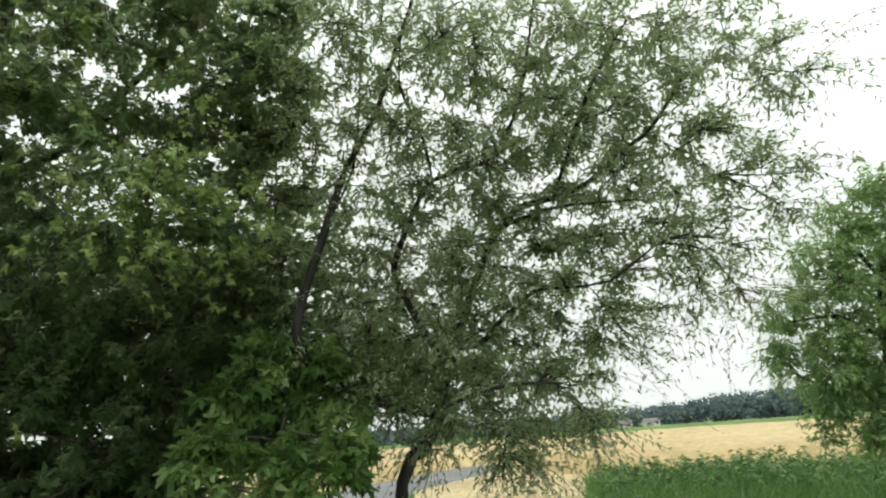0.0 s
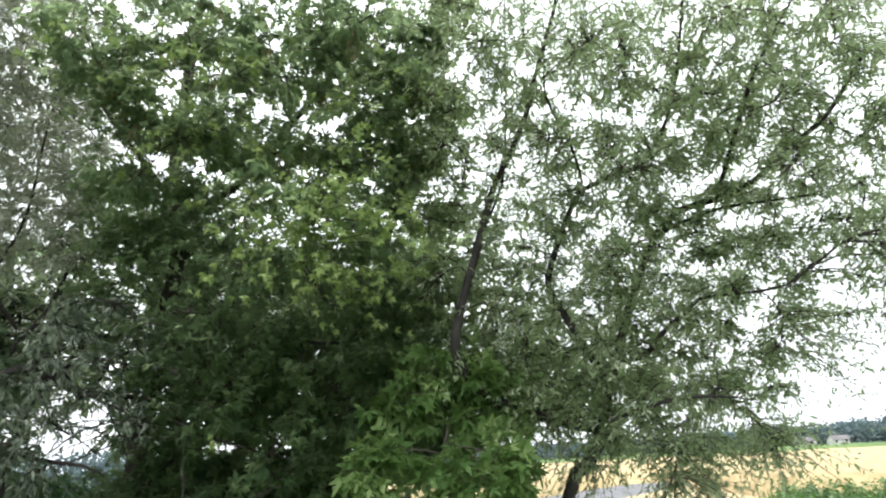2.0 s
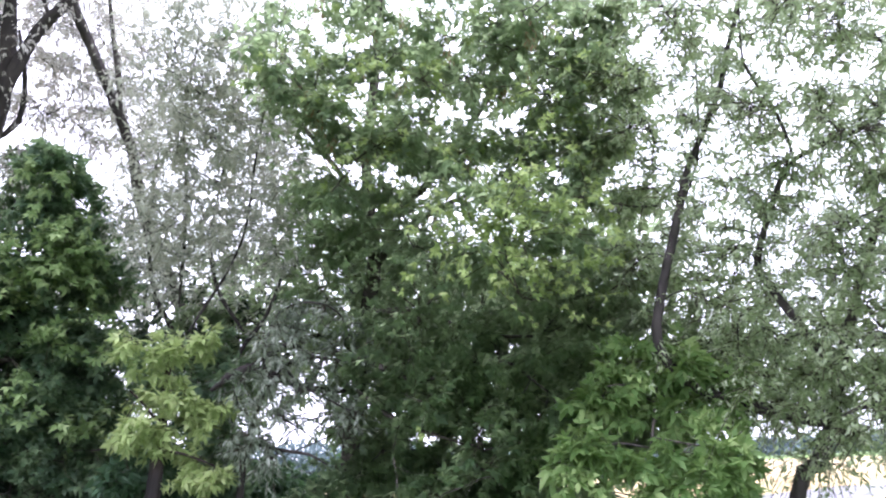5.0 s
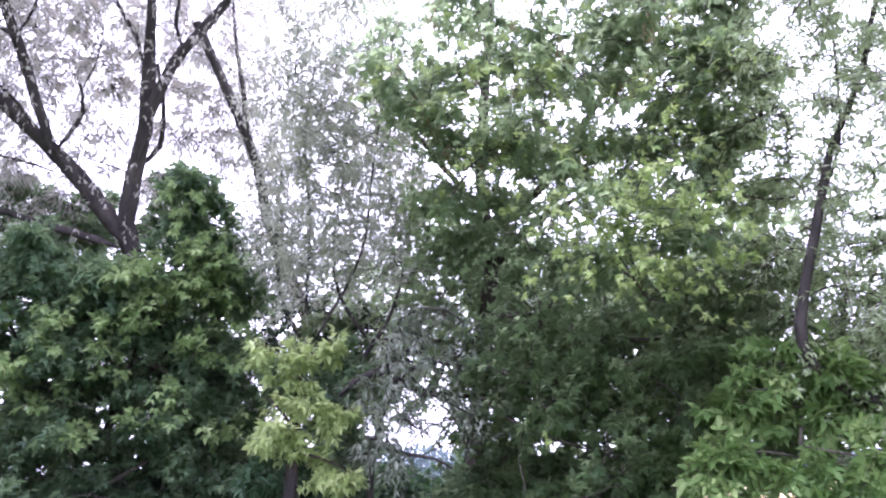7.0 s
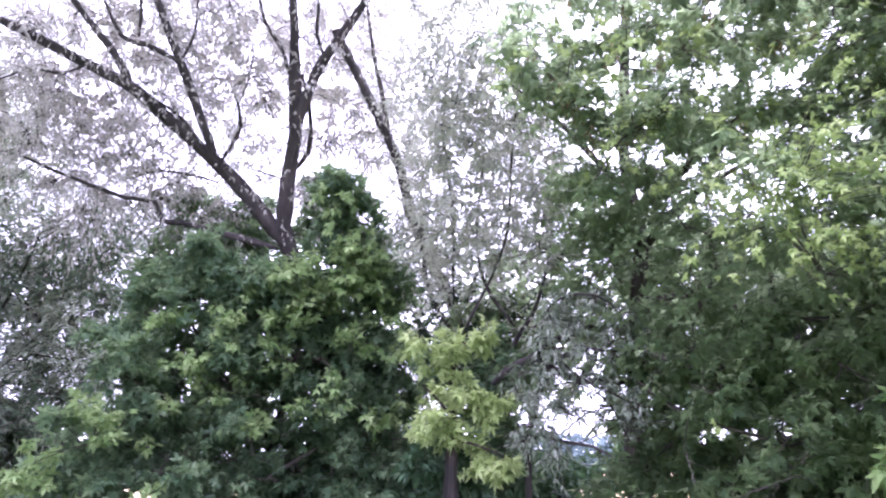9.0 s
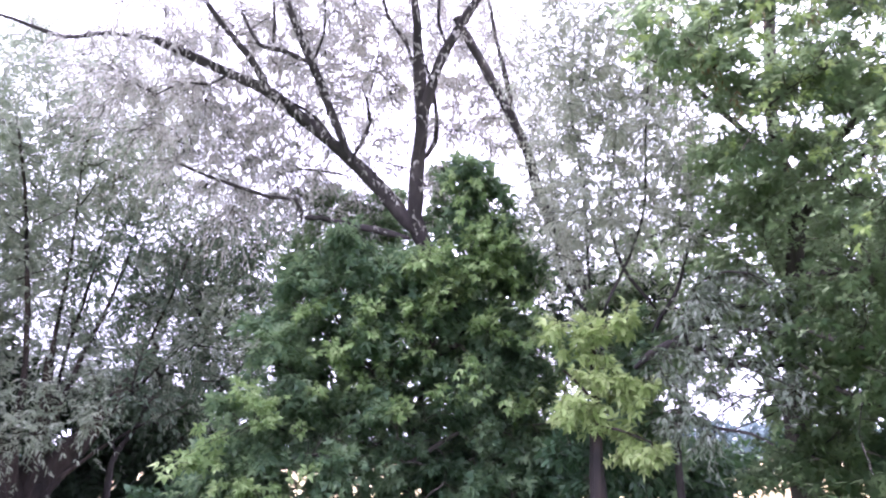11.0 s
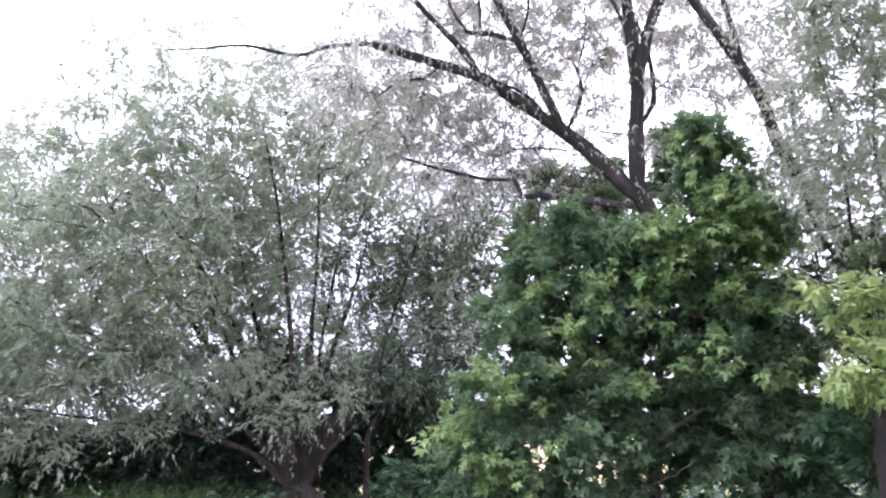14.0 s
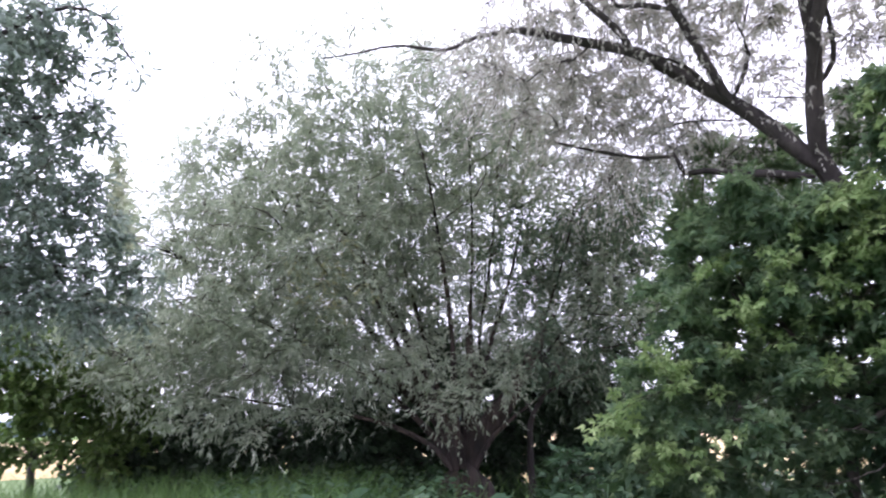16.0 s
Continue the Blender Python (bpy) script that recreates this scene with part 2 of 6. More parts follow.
    old = 3.0 if r0 > 0.2 else 1.0
    verts = cen + (verts - cen) * (1 + old * ridge[:, None] + 0.03 * old * rng.randn(len(verts), 1))
    me = mesh_from(name, verts, quads, mat)
    for p in me.polygons:
        p.use_smooth = True
    return me, line + wob, rad


def bent(start, lead, end, droop, k, rng, wiggle=0.04):
    """Lines (m, k, 3) that leave along lead and bend over to end, sagging by droop."""
    u = np.linspace(0, 1, k)[None, :, None]
    d = np.linalg.norm(end - start, axis=1)[:, None, None]
    mid = start[:, None] + lead[:, None] * d * 0.5
    line = (1 - u) ** 2 * start[:, None] + 2 * u * (1 - u) * mid + u ** 2 * end[:, None]
    line[..., 2:3] -= droop * d * u ** 2
    w = rng.randn(len(start), k, 3) * wiggle
    return line + w * d * np.minimum(u, 0.6)


# one leaf shape per kind: corners (along, across, up) in units of leaf length, and quads
WILLOWY = (np.array([(0, 0, 0), (0.4, 0.15, 0.03), (1, 0.02, -0.1), (0.38, -0.14, 0.03)]), np.array([(0, 1, 2, 3)]))
LANCE = (np.array([(0, 0, 0), (0.4, 0.11, 0.025), (1, 0, -0.08), (0.4, -0.11, 0.025)]), np.array([(0, 1, 2, 3)]))
SLIM = (np.array([(0, 0, 0), (0.36, 0.19, 0.03), (1, -0.02, -0.08)]), np.array([(0, 1, 2)]))
BLUNT = (np.array([(0.02, 0.27, 0.03), (1, 0.03, -0.08), (0.18, -0.31, 0.03)]), np.array([(0, 1, 2)]))
OVAL = (np.array([(0, 0, 0), (0.45, 0.33, 0.05), (1, 0, -0.06), (0.45, -0.33, 0.05)]), np.array([(0, 1, 2, 3)]))


def compound():
    """A pinnate leaf: an end leaflet and one pair, each ovate, pointed and drooping at the tip."""
    v, f = [], []
    for along, turn, size in ((0.42, 0, 0.6), (0.36, 56, 0.5), (0.36, -56, 0.5)):
        c, s = math.cos(radians(turn)), math.sin(radians(turn))
        o = len(v)
        for a, b, z in ((0, 0, 0), (0.42, 0.235, 0.04), (1.05, 0.03, -0.2), (0.38, -0.225, 0.04)):
            a, b = a * size, b * size
            v.append((along + a * c - b * s, a * s + b * c, z * size - 0.05 * along))
        f.append((o, o + 1, o + 2, o + 3))
    return np.array(v), np.array(f)


PINNATE = compound()


def leaves(shape, base, along, size, rng, flat=0.6):
    """All leaves as one set of quads: base points, directions and lengths."""
    n = len(base)
    x = unit(along)
    upish = unit(rng.randn(n, 3) * (1 - flat) + np.array([0, 0, 1.0]) * flat + 1e-4)
    y = unit(np.cross(upish, x))
    z = np.cross(x, y)
    corners, quads = shape
    verts = base[:, None] + size[:, None, None] * (corners[None, :, 0:1] * x[:, None] + corners[None, :, 1:2] * y[:, None] + corners[None, :, 2:3] * z[:, None])
    faces = quads[None] + (np.arange(n) * len(corners))[:, None, None]
    return verts.reshape(-1, 3), faces.reshape(-1, quads.shape[1]), (x, y, z)


def attach(targets, nodes, lift=0.6, rng=None):
    """The index of the node from which a shoot to each target grows: near, and rather below it."""
    out = np.empty(len(targets), int)
    for i in range(0, len(targets), 256):
        d = targets[i:i + 256, None] - nodes[None]
        cost = np.linalg.norm(d, axis=2) + np.maximum(-d[..., 2], 0) * lift
        if rng is not None:
            cost = cost + rng.rand(*cost.shape) * 0.22
        out[i:i + 256] = cost.argmin(1)
    return out


def in_lobes(lobes, per, rng, power=0.45, thin=None):
    """Random points in the lobes (x, y, z, radius): per points for a lobe of 1 m; thin: (low, high, share left at high)."""
    out = []
    for x, y, z, r in lobes:
        n = max(2, int(round(per * r * r * (np.interp(z, thin[:2], (1, thin[2])) if thin else 1))))
        out.append(np.array([x, y, z]) + unit(rng.randn(n, 3)) * r * rng.rand(n, 1) ** power)
    return np.vstack(out)


def tree(name, label, category, limbs, lobes, leaf_mat, bark, seed, shoots=14, twigs=110, per_twig=14, size=0.07,
         twig_droop=0.3, twig_length=0.5, shape=LANCE, flat=0.5, hang=0.3, clumps=0, spray=0.25, spray_depth=0.12, spray_fall=0.25, sprays=0.15, thin=None, scatter=0.05, twig_share=1.0, even=None, core=(), young=(), young_mat=None, young_leaf=None, loose=0, edge=(0, 0), single=None, clear=0.0, follow=0.7):
    """A tree: limbs [(points, r0, r1)], the first one the trunk; shoots, twigs and leaves fill the lobes of its crown.
    clear: how far the leaves keep from the thick limbs.
    loose: how many of the leaves nearest to the plan point edge are objects of their own."""
    rng = np.random.RandomState(seed)
    foot = limbs[0][0][0]
    root = new(name)
    root.empty_display_size = 0.2
    tagged(root, label, category)
    base = np.array(foot)
    root.location = foot
    nodes, dirs = [], []
    for i, (points, r0, r1, *power) in enumerate(limbs):
        line = spline(points)
        me, line, rad = limb_mesh("trunk" if i == 0 else "limb", line, r0, r1, bark, rng, 28 if r0 > 0.2 else 20 if r0 > 0.08 else 10, 0.4 * r0 if i == 0 else 0.0, *power)
        ob = part("trunk" if i == 0 else "limb", me, root)
        ob.matrix_parent_inverse = Matrix.Translation(-Vector(foot))
        start = len(line) // 3 if i == 0 else 2
        nodes.append(line[start:])
        dirs.append(unit(np.gradient(line, axis=0))[start:])
    thick = np.vstack([line[::2] for line, (_, r0, *_) in zip(nodes, limbs) if r0 > 0.03] or [nodes[0]])
    nodes, dirs = np.vstack(nodes), np.vstack(dirs)
    # shoots, from the limbs into the lobes; those far away grow from shoots already grown
    goals = in_lobes(lobes, shoots, rng, 0.6)
    order = np.argsort(np.linalg.norm(goals[:, None] - nodes[None, ::3], axis=2).min(1))
    goals = goals[order]
    lines, radii = [], []
    for part_goals in np.array_split(goals, 6):
        k = attach(part_goals, nodes)
        lead = unit(dirs[k] * 0.6 + unit(part_goals - nodes[k]) * 0.7 + np.array([0, 0, 0.25]))
        new_lines = bent(nodes[k], lead, part_goals, 0.1, 9, rng, 0.025)
        d = np.linalg.norm(part_goals - nodes[k], axis=1)
        lines.append(new_lines)
        radii.append((0.004 + 0.009 * np.minimum(d, 1.6))[:, None] * np.linspace(1, 0.3, 9)[None])
        nodes = np.vstack([nodes, new_lines[:, 3:].reshape(-1, 3)])
        dirs = np.vstack([dirs, unit(np.gradient(new_lines, axis=1))[:, 3:].reshape(-1, 3)])
    lines, radii = np.vstack(lines), np.vstack(radii)
    v, q = tubes(lines, radii, 3)
    ob = part("branch_network", mesh_from("branch_network", v, q, bark), root, kind="stuff")
    ob.matrix_parent_inverse = Matrix.Translation(-Vector(foot))
    # twigs with their leaves: the crown, and its young shoots and lit-toned pads where it has some
    grown = [(lobes, "crown", leaf_mat, single, loose, 1.0)]
    if core:
        grown.append((core, "inner_crown", leaf_mat, None, 0, 1.7))
    if young:
        grown.append((young, "young_crown", young_mat, young_leaf, loose // 3, 1.0))
    for held, crown_name, mat, leaf_mesh, count, large in grown:
        tips = in_lobes(held, twigs / large ** 2.6, rng, 0.36, thin)
        tips = tips + rng.randn(*tips.shape) * scatter
        high = np.interp(tips[:, 2], even, (0, 1)) if even else np.zeros(len(tips))
        pick = rng.rand(len(tips)) < sprays * (1 - 0.85 * high)
        tips = tips + rng.randn(*tips.shape) * 0.22 * high[:, None]
        t = rng.rand(len(tips)) * 2 * math.pi
        reach = spray * np.sqrt(rng.rand(len(tips)))
        off = np.stack([np.cos(t) * reach, np.sin(t) * reach, rng.randn(len(tips)) * spray_depth - reach * spray_fall], -1)
        heads = in_lobes(held, clumps or shoots, rng, 0.5)
        tips = np.where(pick[:, None], heads[rng.randint(len(heads), size=len(tips))] + off, tips)
        if clear:
            gap = np.concatenate([np.linalg.norm(t[:, None] - thick[None], axis=2).min(1) for t in np.array_split(tips, 40)])
            tips, high = tips[gap > clear], high[gap > clear]
        k = attach(tips, nodes, 0.3, rng)
        away = tips - nodes[k]
        far = np.linalg.norm(away, axis=1, keepdims=True)
        start = np.where(far > twig_length, tips - away / np.maximum(far, 1e-6) * twig_length, nodes[k])
        lead = unit(dirs[k] * 0.5 + unit(away) + rng.randn(len(tips), 3) * 0.3 + np.array([0, 0, 0.3]))
        tw = bent(start, lead, tips, twig_droop, 3, rng, 0.03)
        shown = tw[rng.rand(len(tw)) < twig_share]
        v, q = tubes(shown, np.full((len(shown), 1), 0.003) * np.linspace(1, 0.4, 3)[None], 3)
        ob = part("twig_network", mesh_from("twig_network", v, q, TWIG), root, kind="stuff")
        ob.matrix_parent_inverse = Matrix.Translation(-Vector(foot))
        n = len(tips)
        u = 0.35 + np.sort(rng.rand(n, per_twig), axis=1) * 0.63
        seg = np.minimum((u * 2).astype(int), 1)
        f = (u * 2 - seg)[..., None]
        row = np.arange(n)[:, None]
        at = (tw[row, seg] * (1 - f) + tw[row, seg + 1] * f).reshape(-1, 3)
        tan = unit(tw[row, seg + 1] - tw[row, seg]).reshape(-1, 3)
        along = unit(tan * follow + unit(rng.randn(len(at), 3)) * np.array([0.75, 0.75, 0.75 * (1.2 - flat)]) + np.array([0, 0, -hang]))
        length = size * (0.55 + 0.8 * rng.rand(len(at))) * (1 - 0.38 * np.repeat(high, per_twig)) * large
        keep = np.ones(len(at), bool)
        near = np.argsort(np.hypot(at[:, 0] - edge[0], at[:, 1] - edge[1]) + rng.rand(len(at)) * 0.8)[:count]
        keep[near] = False
        v, q, _ = leaves(shape, at[keep], along[keep], length[keep], rng, flat)
        crown = part(crown_name, mesh_from(crown_name, v, q, mat), root, "" if mat == leaf_mat else "lighter leaf clusters", "stuff")
        crown.matrix_parent_inverse = Matrix.Translation(-Vector(foot))
        if count:
            _, _, (x, y, z) = leaves(shape, at[near], along[near], length[near], rng, flat)
            for j, i in enumerate(near):
                m = Matrix((x[j], y[j], z[j])).transposed().to_4x4() @ Matrix.Diagonal((length[i], length[i], length[i], 1))
                part("leaf", leaf_mesh, crown).matrix_basis = Matrix.Translation(at[i]) @ m
    return root


def seed_keys(root, lobes, count, seed):
    """Hanging bunches of dry winged keys between the leaves, as one part."""
    rng = np.random.RandomState(seed)
    heads = in_lobes(lobes, 6, rng)[rng.permutation(sum(max(2, int(round(6 * r * r))) for _, _, _, r in lobes))[:count]]
    at = np.repeat(heads, 22, axis=0) + rng.randn(len(heads) * 22, 3) * np.array([0.025, 0.025, 0.06])
    along = rng.randn(len(at), 3) * 0.35 + np.array([0, 0, -1.0])
    v, q, _ = leaves(LANCE, at, along, 0.045 + 0.02 * rng.rand(len(at)), rng, 0.2)
    ob = part("seed_cover", mesh_from("seed_cover", v, q, SEED), root, "dry brown winged seed bunches", "stuff")
    ob.matrix_parent_inverse = Matrix.Translation(-root.location)


def single_leaf(name, leaflets, mat):
    """One leaf of unit length with pointed, folded leaflets: (along, turn, size, half width)."""
    bm = bmesh.new()
    for along, turn, size, wide in leaflets:
        c, s = math.cos(radians(turn)), math.sin(radians(turn))

        def at(a, b, z):
            a, b = a * size, b * size
            return bm.verts.new((along + a * c - b * s, a * s + b * c, z * size - 0.05 * along))
        rib = [at(0, 0, 0), at(0.35, 0, -0.01), at(0.7, 0, -0.04), at(1, 0, -0.16)]
        for sign in (1, -1):
            e1, e2 = at(0.3, sign * wide, 0.06), at(0.68, sign * wide * 0.72, 0.02)
            for f in ((rib[0], e1, rib[1]), (rib[1], e1, e2, rib[2]), (rib[2], e2, rib[3])):
                bm.faces.new(f if sign < 0 else f[::-1])
    me = bpy.data.meshes.new(name)
    bm.to_mesh(me)
    bm.free()
    me.materials.append(mat)
    return me


PINNAE = ((0.55, 0, 0.52, 0.19), (0.5, 58, 0.45, 0.18), (0.5, -58, 0.45, 0.18), (0.25, 68, 0.4, 0.17), (0.25, -68, 0.4, 0.17))
MAPLE_LEAF = single_leaf("maple_leaf", PINNAE, MAPLE)
PALE_LEAF = single_leaf("pale_maple_leaf", PINNAE, PALE_MAPLE)
LIT_BLUE_LEAF = single_leaf("lit_bluish_maple_leaf", PINNAE, LIT_BLUE_MAPLE)
LIGHT_LEAF = single_leaf("light_maple_leaf", PINNAE, LIGHT_MAPLE)
LIME_LEAF = single_leaf("lime_leaf", PINNAE, LIME)
FRESH_LEAF = single_leaf("young_leaf", PINNAE, FRESH)
WILLOW_LEAF = single_leaf("willow_leaf", ((0, 0, 1.0, 0.11),), WILLOW)


# ---- ground, fields and far wood ----
def land(d):
    """The height of the open land at d metres from the clearing: level, then falling gently away."""
    return np.interp(d, [0, 18, 150, 420, 5000], [0.0, 0.0, -3.6, -9.5, -30.0])


def sheet(name, d0, d1, a0, a1, rings, slices, lift, rough, mat, seed, label, fall=True, near=None):
    """A strip of land between two distances and two bearings (degrees, 0 is +y, positive to -x)."""
    rng = np.random.RandomState(seed)
    d = np.exp(np.linspace(math.log(max(d0, 0.02)), math.log(d1), rings))
    a = np.radians(np.linspace(a0, a1, slices))
    dd, aa = np.meshgrid(d, a, indexing="ij")
    if near is not None:
        first = np.interp(np.degrees(aa), *near)
        dd = first * (d1 / first) ** (np.log(dd / d0) / math.log(d1 / d0))
    z = land(dd) + lift + rng.randn(*dd.shape) * rough * np.minimum(dd, 1)
    if fall:
        z[0], z[:, 0], z[:, -1] = land(dd[0]) - 0.1, land(dd[:, 0]) - 0.1, land(dd[:, -1]) - 0.1
    v = np.stack([-np.sin(aa) * dd, np.cos(aa) * dd, z], -1).reshape(-1, 3)
    i = np.arange(rings * slices).reshape(rings, slices)
    q = np.stack([i[:-1, :-1], i[:-1, 1:], i[1:, 1:], i[1:, :-1]], -1).reshape(-1, 4)
    ob = new(name, mesh_from(name, v, q, mat))
    return tagged(ob, label, name.replace("_", " "), kind="structure")


ground = sheet("ground", 0.02, 4800, 0, 360, 88, 140, 0.0, 0.012, SOIL, 1, "grassy ground falling gently away to the horizon", False)
sheet("wheat_field", 16, 150, -50, 150, 54, 320, 0.55, 0.05, WHEAT, 2, "ripe golden wheat field behind the trees", near=([-12, -8, -4, 0, 3, 8, 14, 20, 98, 106], [16, 20, 28, 28, 26, 20.5, 18, 16, 16, 25]))
sheet("verge", 11, 26, -11, 3.8, 24, 60, 0.03, 0.006, STRAW, 5, "dry straw-coloured verge beside the lane", False)
sheet("maize_strip", 150, 190, -50, 150, 8, 300, 1.0, 0.2, MAIZE, 3, "strip of green maize beyond the wheat")


def lane():
    """A narrow asphalt lane with worn edges, laid a hand above the soil."""
    rng = np.random.RandomState(6)
    mid = spline([(-8.5, 6.5, 0), (-5, 12, 0), (-2.4, 17.6, 0), (-0.9, 21.7, 0), (0.6, 26, 0), (2.6, 32, 0)], 0.6)
    side = unit(np.cross(np.gradient(mid, axis=0), [0, 0, 1.0]))
    z = land(np.hypot(mid[:, 0], mid[:, 1]))[:, None] * np.array([0, 0, 1.0]) + np.array([0, 0, 0.06])
    rows = [mid + z + side * w - np.array([0, 0, drop]) + side * rng.randn(len(mid), 1) * ragged
            for w, drop, ragged in ((-1.5, 0.12, 0.05), (-1.3, 0.0, 0.05), (0, -0.03, 0.0), (1.3, 0.0, 0.05), (1.5, 0.12, 0.05))]
    v = np.stack(rows, 1)
    i = np.arange(v.shape[0] * 5).reshape(-1, 5)
    q = np.stack([i[:-1, :-1], i[:-1, 1:], i[1:, 1:], i[1:, :-1]], -1).reshape(-1, 4)
    tagged(new("road", mesh_from("road", v.reshape(-1, 3), q, ASPHALT)), "narrow worn asphalt lane behind the willow", "road", kind="structure")


lane()


def house(x, y, turn, wide, deep, high, ridge):
    """A far farmhouse: plastered walls under a gabled roof with eaves."""
    d = math.hypot(x, y)
    root = tagged(new("farmhouse"), "far white farmhouse with a weathered grey gabled roof", "house", "far farmhouses")
    root.matrix_world = pose(x, y, float(land(d)), 0, 0, turn)
    a, b = wide / 2, deep / 2
    v = [(-a, -b, 0), (a, -b, 0), (a, b, 0), (-a, b, 0), (-a, -b, high), (a, -b, high), (a, b, high), (-a, b, high)]
    walls = mesh_from("wall", v, [(0, 1, 5, 4), (1, 2, 6, 5), (2, 3, 7, 6), (3, 0, 4, 7)], PLASTER)
    part("wall", walls, root)
    o = 0.5
    v = [(-a - o, -b - o, high - 0.3), (a + o, -b - o, high - 0.3), (a + o, b + o, high - 0.3), (-a - o, b + o, high - 0.3), (-a - o, 0, ridge), (a + o, 0, ridge)]
    roof = part("roof", mesh_from("roof", v, [(0, 1, 5, 4), (2, 3, 4, 5), (1, 2, 5, 5), (3, 0, 4, 4)][:2], ROOFING), root)
    gable = [(-a, -b, high), (-a, b, high), (-a, 0, ridge - 0.3), (a, b, high), (a, -b, high), (a, 0, ridge - 0.3)]
    part("gable", mesh_from("gable", gable[:3], [(0, 1, 2)], PLASTER), root)
    part("gable", mesh_from("gable", gable[3:], [(0, 1, 2)], PLASTER), root)
    for k in (-0.3, 0.3):
        w = [(k * wide - 0.6, -b - 0.02, 1.2), (k * wide + 0.6, -b - 0.02, 1.2), (k * wide + 0.6, -b - 0.02, 2.6), (k * wide - 0.6, -b - 0.02, 2.6)]
        part("window", mesh_from("window", w, [(0, 1, 2, 3)], GLASS), root)


def far_wood():
    """A belt of wood on the skyline: crowns of many small clumps."""
    rng = np.random.RandomState(4)
    base, size = [], []
    for i in range(640):
        a = radians(-50 + 185 * rng.rand()) if i < 560 else radians(135 + 175 * rng.rand())
        a = a if a < math.pi else a - 2 * math.pi
        d = 395 + rng.rand() * 50
        top = 8.5 + 6.5 * math.exp(-((math.degrees(a) + 26) / 10) ** 2) + 11.5 * math.exp(-((math.degrees(a) - 39.5) / 9) ** 2) + rng.randn() * 0.7
        w = 7 + 4 * rng.rand()
        n = 300 if math.degrees(a) < -5 else 80
        p = unit(rng.randn(n, 3)) * np.array([w, w, top * 0.55]) * rng.rand(n, 1) ** 0.35
        p += np.array([-math.sin(a) * d, math.cos(a) * d, land(d) + top * 0.5])
        base.append(p)
        size.append((1.95 if n > 100 else 3.1) + rng.rand(n))
    base = np.vstack(base)
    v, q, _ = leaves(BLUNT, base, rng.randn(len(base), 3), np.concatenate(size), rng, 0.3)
    tagged(new("far_wood", mesh_from("far_wood", v, q, HAZED_FARLEAF)), "belt of deciduous wood on the skyline, haze in its blue-green colour", "woodland", kind="stuff")


far_wood()
for spot in ((101.5, 364.1, 15, 8, 5, 2.6, 4.4), (88.9, 367.4, -20, 7, 5, 2.5, 4.2)):
    house(*spot)


def blades(name, label, category, spots, height, mat, seed, width=0.012, lean=0.35):
    """Grass: bent blades of two quads at the spots (n, 2)."""
    rng = np.random.RandomState(seed)
    n = len(spots)
    d = np.hypot(spots[:, 0], spots[:, 1])
    p = np.stack([spots[:, 0], spots[:, 1], land(d)], -1)
    h = height * (0.5 + 0.8 * rng.rand(n))[:, None]
    t = rng.rand(n) * 2 * math.pi
    side = np.stack([np.cos(t), np.sin(t), 0 * t], -1) * width
    tip = rng.randn(n, 3) * lean
    tip[:, 2] = 1
    mid = p + h * 0.55 * (tip * np.array([0.5, 0.5, 1]))
    v = np.stack([p - side, p + side, mid + side * 0.7, mid - side * 0.7, p + h * tip + side * 0.1, p + h * tip - side * 0.1], 1)
    q = np.array([(0, 1, 2, 3), (3, 2, 4, 5)])[None] + (np.arange(n) * 6)[:, None, None]
    return tagged(new(name, mesh_from(name, v.reshape(-1, 3), q.reshape(-1, 4), mat)), label, category, kind="stuff")


def ring_spots(n, d0, d1, a0, a1, rng):
    d = np.sqrt(rng.rand(n) * (d1 ** 2 - d0 ** 2) + d0 ** 2)
    a = np.radians(a0 + (a1 - a0) * rng.rand(n))
    return np.stack([-np.sin(a) * d, np.cos(a) * d], -1)


spot_rng = np.random.RandomState(11)
blades("meadow_grass", "long green meadow grass on the bank before the wheat", "grass", ring_spots(15500, 9, 15, -45, -10, spot_rng), 0.42, BLADE, 12, 0.014)
blades("grass", "long soft grass in front of the trees", "grass", np.vstack([ring_spots(2600, 4.5, 13.0, 55, 104, spot_rng), ring_spots(14000, 6.0, 10.5, 99, 138, spot_rng)]), 0.8, BLADE, 13, 0.009)


def herbs(name, label, spots, height, mat, seed, per=26, size=0.11):
    """Nettle-like herbs: upright stems with drooping toothed leaves in pairs, as one cover."""
    rng = np.random.RandomState(seed)
    n = len(spots)
    h = height * (0.55 + 0.6 * rng.rand(n))
    u = rng.rand(n, per) ** 0.7
    p = np.stack([spots[:, 0], spots[:, 1], 0 * h], -1)
    lean = rng.randn(n, 3) * 0.12
    lean[:, 2] = 1
    at = (p[:, None] + (lean * h[:, None])[:, None] * u[..., None]).reshape(-1, 3)
    t = rng.rand(len(at)) * 2 * math.pi
    along = np.stack([np.cos(t), np.sin(t), -0.15 - 0.4 * rng.rand(len(at))], -1)
    v, q, _ = leaves(OVAL, at, along, size * (0.6 + 0.7 * rng.rand(len(at))), rng, 0.8)
    tagged(new(name, mesh_from(name, v, q, mat)), label, "undergrowth", kind="stuff")


nettle_spots = ring_spots(3000, 5.6, 10.5, 50, 112, spot_rng)
bearing = np.degrees(np.arctan2(-nettle_spots[:, 0], nettle_spots[:, 1]))
nettle_spots = nettle_spots[(bearing < 87) | (bearing > 92.5)]
herbs("nettles", "bed of dark green nettles under the trees", nettle_spots, 0.85, HERB, 14, 19)
